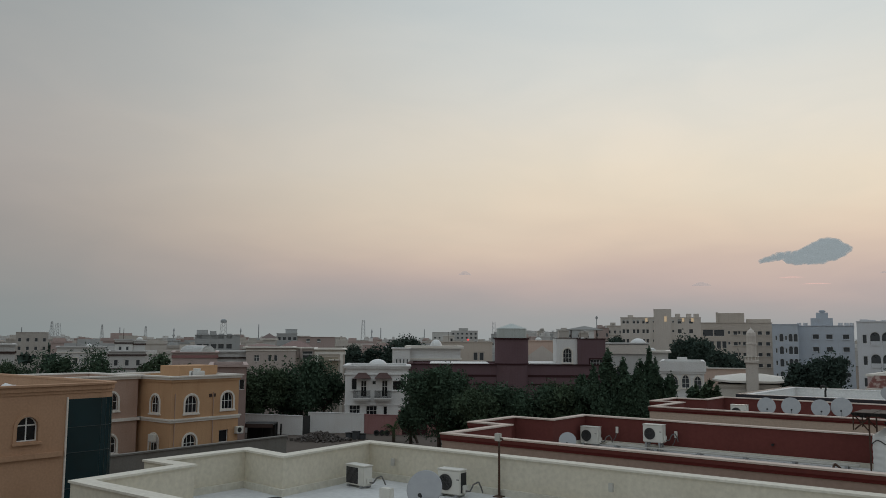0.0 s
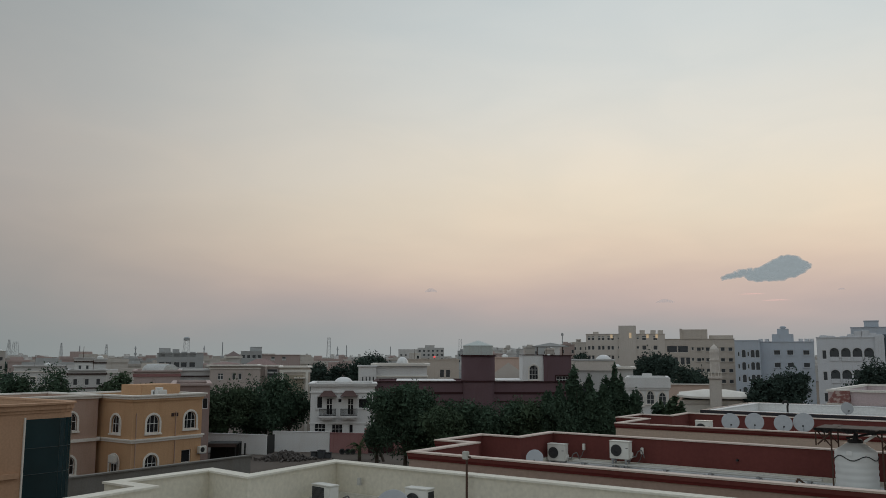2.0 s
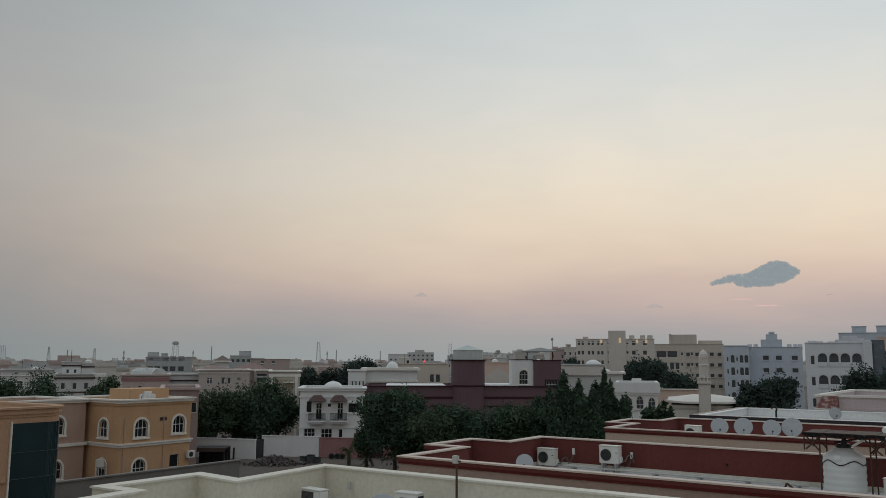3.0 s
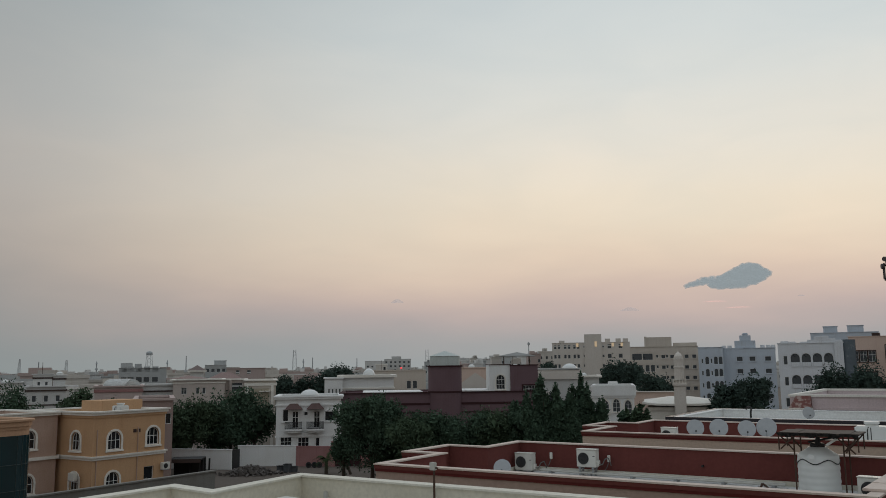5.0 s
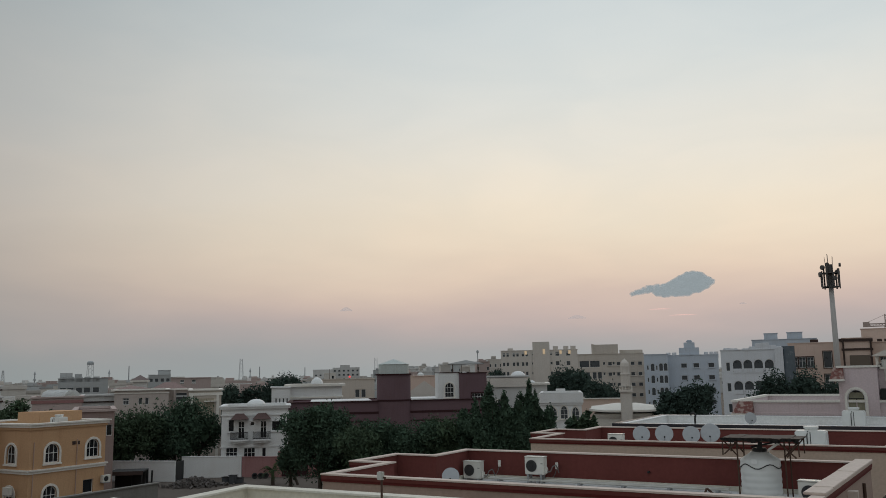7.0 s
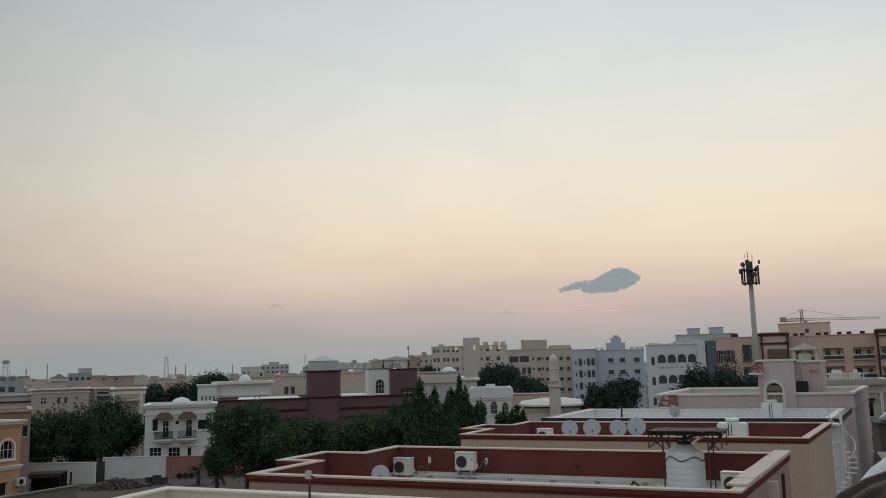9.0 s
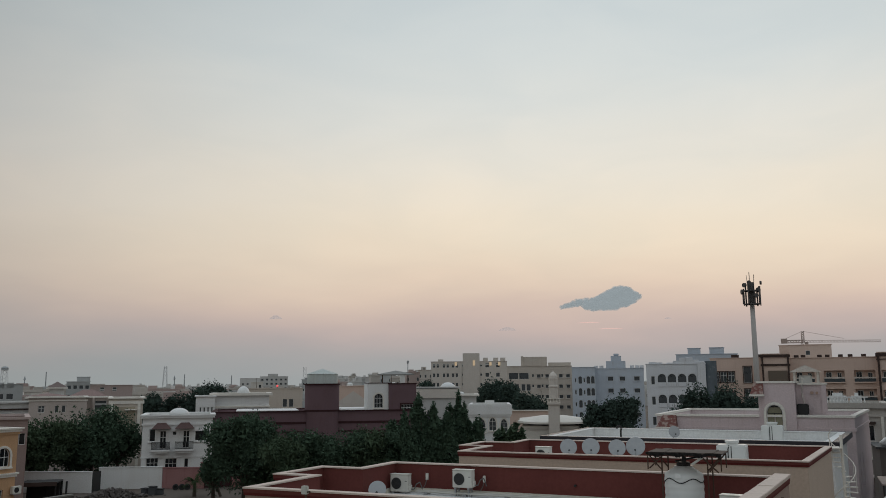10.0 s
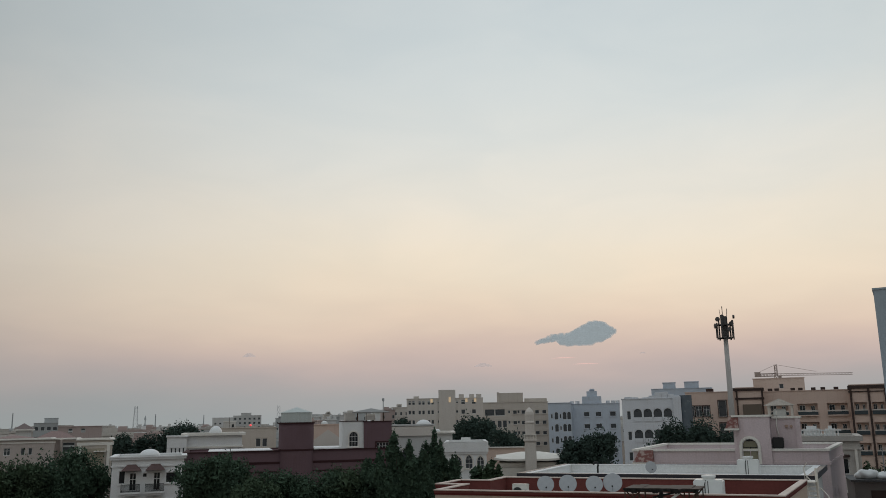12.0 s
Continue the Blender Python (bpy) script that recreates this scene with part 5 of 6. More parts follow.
    part("valve_cover", B(w, w + .07, d * .3, d * .8, z0 + .05, z0 + h * .4, bev=.01), ACW, ob)
    for x in (.08, w - .16):
        part("foot", B(x, x + .08, -.02, d + .02, stand, z0), STEEL, ob)
        if stand:
            for y in (0, d - .06):
                part("stand_leg", B(x + .01, x + .07, y, y + .06, 0, stand), STEEL, ob)
    bm = bmesh.new()
    tube(bm, [(w + .06, d * .5, z0 + .1), (w + .18, d * .6, z0 + .1), (w + .24, d * .8, z0 + h * .45), (w + .34, d + .02, z0 + h * .55), (w + .4, d + .06, z0 + h * .3), (w + .42, d + .1, z0 + .05)], .02)
    part("pipe", bm, LAG, ob)
    return ob


LAG = simple("grey_pipe_lagging", (.12, .115, .11), .85)
ZW, ZR = 7.97, 7.95
AC = "off-white split air conditioner unit on the pale roof"
ac_unit(AC + " beside the parapet", at(-16.52, 16.85, ZW, -6), .76, .51, .32, fan=False)
ac_unit("air conditioner unit with black fan beside a dish", at(-13.7, 17.35, ZW, 4), .70, .60, .32, coil_side=True)
ac_unit("air conditioner unit with black fan at the red parapet", at(-16.03, 29.2, ZR), .74, .62, .32)
ac_unit("air conditioner unit raised on a stand at the red parapet", at(-13.46, 29.25, ZR), .76, .62, .32, stand=.25)
ac_unit("low air conditioner unit beside the water tank", at(-3.75, 26.9, ZR, -8), .85, .62, .34, stand=.1)
ac_unit("air conditioner unit half hidden behind the roof edge", at(-14.85, 42.6, ZR), .80, .74, .34)


def dish(label, m, r, mat=None, tilt=55, solid=True, legs=.5):
    """A satellite dish that looks along local -y and up."""
    ob = thing("satellite_dish", m, label, "satellite dish")
    R = Matrix.Translation((0, 0, legs + r)) @ Matrix.Rotation(radians(90 - (90 - tilt)), 4, "X")
    prof = [(r * k / 8, .28 * r * (k / 8) ** 2) for k in range(9)]
    bm = bmesh.new()
    lathe(bm, [(max(a, .004), b) for a, b in prof] + [(r * 1.01, .28 * r - .015)] + [(max(a, .004), b - .015) for a, b in prof[::-1]], 40, R)
    part("reflector", bm, mat or DISHM, ob, smooth=True)
    bm = bmesh.new()
    lathe(bm, [(r * 1.015, .28 * r - .03), (r * 1.03, .28 * r), (r * .99, .28 * r + .006)], 40, R)
    part("rim", bm, STEEL, ob)
    bm = bmesh.new()
    tip = R @ Vector((0, -r * .55, r * .62))
    rod(bm, R @ Vector((0, -r * .98, .26 * r)), tip, .014, 6)
    part("feed_arm", bm, STEEL, ob)
    bm = bmesh.new()
    cyl(bm, .03, .045, 0, .11, 12, Matrix.Translation(tip) @ R.to_3x3().to_4x4())
    part("feed_horn", bm, BLACK, ob)
    bm = bmesh.new()
    hub = R @ Vector((0, 0, -.05))
    rod(bm, (hub.x, hub.y + .1, 0), (hub.x, hub.y + .1, hub.z), .04, 8)
    rod(bm, (hub.x, hub.y + .1, hub.z), hub, .05, 8)
    part("mount", bm, STEEL, ob)
    part("base_plate", B(hub.x - .25, hub.x + .25, hub.y - .15, hub.y + .35, 0, .03), STEEL, ob)
    return ob


dish("large dusty satellite dish with faded lettering on the roof", at(-12.34, 15.2, ZW, 20), .41, legs=.17, tilt=64)
dish("small pale satellite dish beside the air conditioner", at(-15.62, 27.5, ZR, 25), .31, legs=.0, tilt=66)
for u, v, r, tn in ((-13.32, 43.4, .42, 22), (-12.22, 43.7, .44, 18), (-10.88, 43.8, .42, 20), (-10.05, 44.4, .47, 8)):
    tagged(dish("round satellite dish behind the red roof edge", at(u, v, ZR, tn), r, legs=.33, tilt=70), group="row of dishes")
dish("rusty mesh satellite dish on the white roof", at(-10.8, 59.5, 8.18, 30), .38, mat=simple("rusty_mesh", (.21, .12, .08), .9, var=.4, scale=14), legs=.12, tilt=75)

# faded marks on the large dish, as plain bars
big = [o for o in scene.objects if o.name.startswith("satellite_dish") and "lettering" in o.get("label", "")][0]
RB = Matrix.Translation((0, 0, .58)) @ Matrix.Rotation(radians(64), 4, "X")
for k, (x, y, w_) in enumerate(((-.14, .12, .05), (-.07, .12, .04), (.0, .12, .05), (.08, .12, .06), (-.12, .02, .05), (-.03, .02, .06), (.07, .02, .05))):
    part("faded_bar", box(bmesh.new(), x * 1.4, x * 1.4 + w_ * 1.3, y, y + .085, .055, .059, RB @ Matrix.Translation((0, 0, .004))), ACG, big)
# pole with junction box
ob = thing("roof_pole", at(-12.35, 18.2, ZW), "dark steel pole with a grey box on top", "pole")
part("post", cyl(bmesh.new(), .035, .028, 0, 1.5, 10), RUST, ob)
part("lamp_box", B(-.11, .05, -.06, .06, 1.4, 1.6, bev=.015), PIPE, ob)
part("bracket", B(-.02, .12, -.02, .02, 1.44, 1.48), RUST, ob)
part("foot_plate", B(-.12, .12, -.12, .12, 0, .02), RUST, ob)
ob = thing("electrical_box", at(-13.8, 15.5, ZW, 10), "small grey electrical box on the roof", "box")
part("case", B(-.16, .16, -.1, .1, .05, .42, bev=.02), ACW, ob)
part("foot", B(-.12, .12, -.08, .08, 0, .05), STEEL, ob)
ob = thing("plastic_sack", at(-7.35, 17.75, ZW, 8), "white plastic sack on the roof", "sack")
bm = bmesh.new()
bmesh.ops.create_icosphere(bm, subdivisions=3, radius=.38, matrix=Matrix.Translation((0, 0, .28)) @ Matrix.Diagonal((1.25, .8, .85, 1)))
for v in bm.verts:
    v.co += v.normal * .07 * noise.noise(v.co * 4)
    v.co.z = max(v.co.z, 0)
part("bag", bm, TANKM, ob, smooth=True)
for u, v, sz in ((-16.5, 14.3, .22), (-15.2, 15.0, .1), (-11.6, 17.6, .25), (-10.9, 17.9, .3), (-9.1, 17.2, .2)):
    ob = thing("roof_rag", at(u, v, ZW, u * 50), "dark scrap of cloth lying on the pale roof", "scrap")
    bm = bmesh.new()
    bmesh.ops.create_icosphere(bm, subdivisions=2, radius=sz)
    for w_ in bm.verts:
        w_.co *= 1 + .5 * noise.noise(w_.co * 9)
        w_.co.z = max(0, w_.co.z * .22)
    part("cloth", bm, BLACK, ob)
for u, z in ((-16.0, 8.5), (-9.2, 8.55)):
    ob = thing("pipe_outlet", at(u, 18.25, z), "small grey wall box with a short conduit", "outlet")
    part("box", B(-.06, .06, -.07, 0, -.1, .1, bev=.01), PIPE, ob)
for u in (-14.75, -12.4):
    ob = thing("pipe_outlet", at(u, 29.8, 8.55), "small white wall box with conduit on red paint", "outlet")
    part("box", B(-.05, .05, -.07, 0, -.12, .12, bev=.01), ACW, ob)
    bm = bmesh.new()
    tube(bm, [(0, -.05, -.1), (-.06, -.08, -.3), (-.14, -.1, -.42)], .014)
    part("conduit", bm, LAG, ob)
ob = thing("pipe_stub", at(-9.0, 29.95, 8.45), "small dark pipe stub in a red wall", "pipe")
part("stub", cyl(bmesh.new(), .04, .04, 0, .12, 12, Matrix.Rotation(math.pi / 2, 4, "X")), BLACK, ob)
# long service pipes on the red villa's roof
ob = thing("roof_pipes", at(0, 0, ZR), "pale service pipes along the roof upstand", "pipes")
for k, (v, z) in enumerate(((29.45, .12), (29.3, .1))):
    bm = bmesh.new()
    tube(bm, [(-15.0, v, z), (-11.5, v - .05, z), (-6.2, v, z)], .035)
    part("pipe", bm, PIPE, ob)
for k in range(6):
    part("clip", B(-14.6 + k * 1.6, -14.5 + k * 1.6, 29.2, 29.55, 0, .09), STEEL, ob)

# water tank under a makeshift canopy
TU, TV = -5.05, 28.75
ob = thing("water_tank", at(TU, TV, ZR), "white ribbed plastic water tank with stains", "water tank")
R_ = .60
prof = [(.05, 0), (R_, 0), (R_, .08)]
for k in range(5):
    z = .12 + k * .2
    prof += [(R_, z), (R_ + .012, z + .05), (R_ + .012, z + .1), (R_, z + .15)]
prof += [(R_, 1.16), (R_ - .04, 1.21), (.30, 1.38), (.28, 1.42), (.004, 1.44)]
part("shell", lathe(bmesh.new(), prof, 40), TANKM, ob, smooth=True)
bm = bmesh.new()
lathe(bm, [(.22, 1.40), (.22, 1.50), (.19, 1.54), (.004, 1.55)], 24)
part("lid", bm, BLACK, ob)
bm = bmesh.new()
pts = [((R_ + .02) * math.cos(a), (R_ + .02) * math.sin(a), 1.0 + .07 * math.sin(a * 5)) for a in [radians(-175 + k * 10) for k in range(19)]]
tube(bm, pts, .016, 5)
part("rope", bm, BLACK, ob)
part("label", B(-.1, .06, -.53, -.515, 1.16, 1.3), WFRAME, ob).matrix_local = pose(-.05, .02, .02, 8)
ob = thing("tank_canopy", at(TU + .14, TV - .1, ZR), "sagging rusty steel canopy frame over the tank", "canopy")
ZC = 1.83
W2, D2_ = 1.12, .62
for sx in (-1, 1):
    for sy in (-1, 1):
        bm = bmesh.new()
        rod(bm, (sx * (W2 - .42), sy * D2_ * .85, 0), (sx * (W2 - .42), sy * D2_ * .85, ZC), .025, 6)
        part("post", bm, RUST, ob)
        bm = bmesh.new()
        rod(bm, (sx * (W2 - .42), sy * D2_ * .85, ZC - .5), (sx * W2, sy * D2_ * .85, ZC - .02), .022, 6)
        part("brace", bm, RUST, ob)
        bm = bmesh.new()
        rod(bm, (sx * W2, sy * D2_, ZC), (sx * W2, sy * D2_, ZC - .48), .022, 6)
        part("hanger", bm, RUST, ob)
for x0, x1, z1 in ((W2 - .62, W2 - .08, .52), (W2 - .02, W2 - .34, .5), (-W2 + .5, -W2 + .05, .45)):
    bm = bmesh.new()
    rod(bm, (x0, -D2_, ZC - .02), (x1, -D2_ - .02, ZC - z1), .026, 5)
    part("brace", bm, RUST, ob)
bm = bmesh.new()
rod(bm, (-.1, -.1, ZC - .32), (-.06, -.1, ZC), .09, 8, .05)
rod(bm, (-.35, -.15, ZC - .26), (.3, .1, ZC - .12), .03, 6)
part("hanging_fitting", bm, BLACK, ob, "dark float valve hung under the boards")
for y in (-D2_, -.3, .3, D2_):
    bm = bmesh.new()
    tube(bm, [(-W2, y, ZC), (-.4, y, ZC - .03), (.5, y, ZC - .02), (W2, y, ZC + .01)], .03, 6)
    part("rail", bm, RUST, ob)
for k in range(9):
    x = -W2 + .02 + k * .25
    part("board", B(x, x + .27, -D2_ - .08 - .04 * math.sin(k * 2.3), D2_ + .06, ZC + .02, ZC + .06), WOODM, ob).matrix_local = pose(0, 0, .006 + .006 * (k % 2), .5 * math.sin(k * 1.3), .4 * math.sin(k * 1.7), .6 * math.sin(k * 3))
bm = bmesh.new()
box(bm, .55, .95, -D2_ - .12, -D2_ - .08, ZC - .62, ZC - .55, Matrix.Translation((.5, 0, .2)) @ Matrix.Rotation(-.6, 4, "Y"))
part("loose_slat", bm, PIPE, ob)
bm = bmesh.new()
rows_ = []
for k in range(53):
    x = -W2 - .03 + k * (2 * W2 + .06) / 52
    dz = .03 + .035 * abs(math.sin(k * 1.9)) + .07 * abs(math.sin(k * .21)) ** 3
    rows_.append([bm.verts.new((x, -D2_ - .15 + .02 * math.sin(k), ZC + .06)), bm.verts.new((x, -D2_ - .16 + .03 * math.sin(k * 1.3), ZC + .04 - dz))])
for p, q in zip(rows_, rows_[1:]):
    bm.faces.new((p[0], q[0], q[1], p[1]))
bmesh.ops.solidify(bm, geom=bm.faces[:], thickness=.015)
part("torn_cover", bm, simple("dark_torn_sheet", (.025, .021, .019), .9, var=.4), ob, "dark torn cover hanging at the edge")
ob = thing("pipe_fittings", at(-6.35, 27.6, ZR), "rusty pipe fittings on the roof beside the tank", "pipes")
bm = bmesh.new()
tube(bm, [(-.3, 0, .03), (-.15, 0, .35), (.15, 0, .12), (.4, 0, .12)], .035)
part("bent_pipe", bm, RUST, ob)
part("valve", B(.35, .6, -.1, .1, 0, .25, bev=.02), STEEL, ob)
ob = thing("plank", at(-4.4, 26.6, ZR), "pale plank across two blocks on the roof", "plank")
part("board", B(-.6, .6, -.15, .15, .22, .27), PIPE, ob)
for x in (-.45, .45):
    part("block", B(x - .1, x + .1, -.12, .12, 0, .22), GREYB, ob)


def box_tank(label, m, w, d, h):
    ob = thing("water_tank", m, label, "water tank")
    part("shell", B(-w / 2, w / 2, -d / 2, d / 2, 0, h, bev=.06), TANKM, ob)
    part("seam", B(-.02, .02, -d / 2 - .008, -d / 2, .05, h - .05), ACG, ob)
    part("collar", cyl(bmesh.new(), .3, .28, h, h + .1, 24), TANKM, ob)
    part("lid", cyl(bmesh.new(), .34, .34, h + .1, h + .2, 24), TANKM, ob)
    bm = bmesh.new()
    tube(bm, [(-.15, -d / 2 - .03, 0), (-.15, -d / 2 - .03, h * .8), (-.1, -d / 2 + .05, h * .98)], .025)
    part("pipe", bm, BLACK, ob)


box_tank("white box water tank against the red parapet", at(-5.4, 45.0, ZR), 1.4, 1.0, 1.0)
box_tank("white box water tank on the white roof", at(-4.6, 60.4, 8.18), 1.35, .9, 1.0)
ob = thing("vent_pipe", at(-13.0, 53.6, 8.18), "black bent vent pipe on the white roof", "vent pipe")
bm = bmesh.new()
tube(bm, [(0, 0, 0), (0, 0, .85), (.05, 0, 1.0), (-.05, 0, 1.15), (-.2, 0, 1.12), (-.26, 0, .98)], .06, 8)
part("pipe", bm, BLACK, ob)
ob = thing("black_tank", at(-2.87, 66.0, 8.82), "black plastic tank beside a white pipe", "tank")
part("shell", B(-.38, .38, -.3, .3, .85, 1.62, bev=.06), BLACK, ob)
part("stand", B(-.3, .3, -.26, .26, 0, .85), STEEL, ob)
bm = bmesh.new()
tube(bm, [(-.5, -.1, 0), (-.5, -.1, 1.6), (-.7, 0, 3.2)], .05)
part("pipe", bm, PIPE, ob)
for u in (-11.5, -10.6, -9.4):
    ob = thing("roof_bundle", at(u, 66.2, 8.75, u * 31), "pale covered bundle on the pink villa roof", "bundle")
    part("cover", B(-.5, .5, -.35, .35, 0, .85 + .1 * math.sin(u * 3), bev=.14), TANKM, ob)

# sheds, covers and washing in the yard beyond the pink villa
sh = thing("yard_shed", at(2.2, 81.0, 0, 4), "low dark yard shed with a flat sheet roof", "shed")
part("shed_wall", B(0, 9, 0, 6, 0, 6.4), plaster("dull_block_wall", (.17, .155, .145), .4), sh)
part("lean_to_roof", box(bmesh.new(), -.4, 9, -3.4, -.05, 4.1, 4.22, Matrix.Rotation(.09, 4, "X")), PCOP, sh, "faded sloping sheet roof")
for x in (-.2, 3, 6, 8.8):
    part("post", B(x, x + .1, -3.3, -3.2, 0, 3.8), STEEL, sh)
for x in (1.2, 4.4):
    part("shutter", B(x, x + 1.3, -.04, -.005, 4.6, 5.7), BROWN, sh)
part("shed_roof", B(-.3, 9.3, -.4, 6.2, 6.4, 6.55, bev=.02), ACG, sh)
for x, w_, h_ in ((.3, 1.6, .75), (2.1, .9, .5), (4.6, 1.2, .6)):
    ob = thing("roof_bundle", at(2.2 + x, 81.5, 6.55, 10 * x), "pale rumpled sheet cover on a shed roof", "bundle")
    bm = bmesh.new()
    bmesh.ops.create_icosphere(bm, subdivisions=3, radius=1, matrix=Matrix.Translation((w_ / 2, .5, h_ * .45)) @ Matrix.Diagonal((w_ * .6, .6, h_ * .62, 1)))
    for v in bm.verts:
        v.co += v.normal * .22 * noise.noise(v.co * 2.2 + Vector((x, 0, 0)))
        v.co.z = max(0, v.co.z)
    part("cover", bm, TANKM, ob, smooth=True)
ob = thing("washing_line", at(4.6, 82.0, 6.55), "white cloths on a washing line over the shed", "washing line")
for x in (0, 3.4):
    part("post", B(x, x + .08, 0, .08, 0, 2.6), STEEL, ob)
bm = bmesh.new()
rod(bm, (0, .04, 2.55), (3.45, .04, 2.55), .02, 5)
part("line", bm, STEEL, ob)
for k in range(4):
    bm = bmesh.new()
    x = .3 + k * .8
    hh = 1.0 + .35 * math.sin(k * 2.7)
    g = [[bm.verts.new((x + i * .1, .04 + .06 * math.sin(i * 1.7 + k), 2.55 - j * hh / 3)) for j in range(4)] for i in range(7)]
    for i in range(6):
        for j in range(3):
            bm.faces.new((g[i][j], g[i + 1][j], g[i + 1][j + 1], g[i][j + 1]))
    bmesh.ops.solidify(bm, geom=bm.faces[:], thickness=.01)
    part("cloth", bm, WFRAME if k % 2 else ACW, ob)

def heap(label, m, sx, sy, sz, seed, mat, name="tarpaulin"):
    """A crumpled sheet thrown over stacked things."""
    ob = thing(name, m, label, "tarpaulin")
    bm = bmesh.new()
    bmesh.ops.create_icosphere(bm, subdivisions=4, radius=1)
    for v in bm.verts:
        k = 1 + .35 * noise.noise(v.co * 1.7 + Vector((seed, 0, 0))) + .16 * noise.noise(v.co * 4.5 + Vector((0, seed, 0)))
        v.co = Vector((v.co.x * k * sx, v.co.y * k * sy, max(0, v.co.z * k * sz)))
    part("sheet", bm, mat, ob, smooth=False)
    return ob


yd = thing("store_hut", polar(39.6, 92, 0, -39), "low dull block hut with a pale slab roof", "hut")
part("hut_wall", B(-1.3, 3.6, 0, 4, 0, 4.6), plaster("dull_hut_render", (.26, .23, .21), .4), yd)
part("hut_roof", B(-1.6, 3.9, -.4, 4.2, 4.6, 4.8, bev=.03), TRIM, yd)
part("doorway", B(.4, 1.6, -.03, -.002, 1.2, 3.6), BLACK, yd)
part("shelf", B(-1.3, -.1, -.7, -.02, 3.0, 3.2, bev=.02), TRIM, yd)
heap("white crumpled sheet thrown over a hut roof", polar(39.4, 93, 4.8, -30), 1.5, .9, .75, 3.0, TANKM)
heap("pale grey sheet sagging off a hut roof", polar(40.6, 93.5, 4.8, 10), .9, .8, .6, 8.0, ACW)
for k, (x, z0, z1, lean) in enumerate(((1.9, 1.0, 5.3, 1.5), (2.5, .6, 5.0, 1.6), (3.2, .4, 4.7, 1.2))):
    bs = thing("leaning_board", polar(39.6, 92, 0, -39) @ pose(x, -.55 - .1 * k, 0), "white weathered board leaning on a hut", "board")
    bm = bmesh.new()
    box(bm, -.16, .16, -.03, .03, 0, z1, Matrix.Rotation(radians(-12 - 4 * k), 4, "Y"), bev=.01)
    part("plank", bm, TRIM, bs)

# wall-mounted units and pipes on the ochre villa
for s, z in ((7.35, 3.4), ):
    ob = thing("ac_unit", at(-62.0, 41.9, 0, 90) @ pose(s - .4, -.42, z), "off-white air conditioner bracketed on an ochre wall", "air conditioner")
    part("casing", B(0, .8, 0, .32, 0, .6, bev=.02), ACW, ob)
    part("fan_recess", cyl(bmesh.new(), .22, .22, 0, .01, 24, Matrix.Translation((.34, -.002, .3)) @ Matrix.Rotation(math.pi / 2, 4, "X")), ACD, ob)
    part("bracket", B(.05, .75, .02, .44, -.06, 0), STEEL, ob)
ob = thing("ac_unit", at(-62.0, 41.9, 0, 90) @ pose(-.44, 2.0, 3.2, 0, 0, -90), "off-white air conditioner bracketed beside an arched window", "air conditioner")
part("casing", B(0, .8, 0, .32, 0, .6, bev=.02), ACW, ob)
part("bracket", B(.05, .75, .02, .44, -.06, 0), STEEL, ob)
for s in (3.9, 4.3):
    for z in (6.9, 3.6):
        ob = thing("wall_vent", at(-62.0, 41.9, 0, 90) @ pose(s + .4, -.06, z), "small dark wall vent on ochre render", "vent")
        part("grille", B(-.14, .14, 0, .06, -.14, .14), BROWN, ob)
        break
box_tank("white roof tank on the ochre villa", at(-63.5, 45.8, 7.95), 1.15, .9, 1.05)
ob = thing("roof_stand", at(-47.5, 16.5, 8.35), "white wooden frame on the sand coloured roof", "frame")
for x in (0, 1.1):
    part("post", B(x, x + .1, 0, .1, 0, 1.0), TRIM, ob)
part("shelf", B(0, 1.2, 0, .6, 1.0, 1.08), TRIM, ob)
ob = thing("antenna", at(-49.5, 16.2, 8.35), "thin dark aerial pole on the sand coloured roof", "antenna")
part("pole", cyl(bmesh.new(), .025, .02, 0, 1.7, 6), RUST, ob)
ob = thing("tarpaulin", at(-49.5, 23.0, 8.35), "white tarpaulin heap on the sand coloured roof", "tarpaulin")
bm = bmesh.new()
bmesh.ops.create_icosphere(bm, subdivisions=3, radius=.8)
for v in bm.verts:
    v.co *= 1 + .35 * noise.noise(v.co * 2)
    v.co = Vector((v.co.x * 1.4, v.co.y, max(0, v.co.z * 1.1)))
part("sheet", bm, TANKM, ob)

# spiral stair between the villas
ob = thing("spiral_stair", at(-.5, 48.7, 0), "white steel spiral stair beside the villas", "stair")
part("column", cyl(bmesh.new(), .07, .07, 0, 9.3, 12), TRIM, ob)
bm = bmesh.new()
box(bm, .05, .6, -.12, .12, -.02, .02)
tread_me = mesh_of("tread", bm, TRIM)
for k in range(36):
    part("tread", tread_me, None, ob, m=pose(0, 0, .24 * (k + 1), 0, 0, k * 27))
bm = bmesh.new()
pts = [(.58 * math.cos(radians(k * 27)), .58 * math.sin(radians(k * 27)), .24 * (k + 1) + .95) for k in range(36)]
tube(bm, pts, .025, 5)
part("handrail", bm, TRIM, ob)
bm = bmesh.new()
for k in range(0, 36, 2):
    x, y = .58 * math.cos(radians(k * 27)), .58 * math.sin(radians(k * 27))
    rod(bm, (x, y, .24 * (k + 1)), (x, y, .24 * (k + 1) + .95), .016, 5)
part("baluster", bm, TRIM, ob)
part("landing", B(-.95, -.1, -.6, .6, 8.62, 8.68), TRIM, ob)

# parked car and a pale lean-to roof in the lane
ob = thing("car", pose(60.5, 72.8, 0, 0, 0, 62), "silver-white parked car with a dark windscreen", "car")
bm = bmesh.new()
box(bm, -2.2, 2.2, -.88, .88, .3, .95, bev=.12)
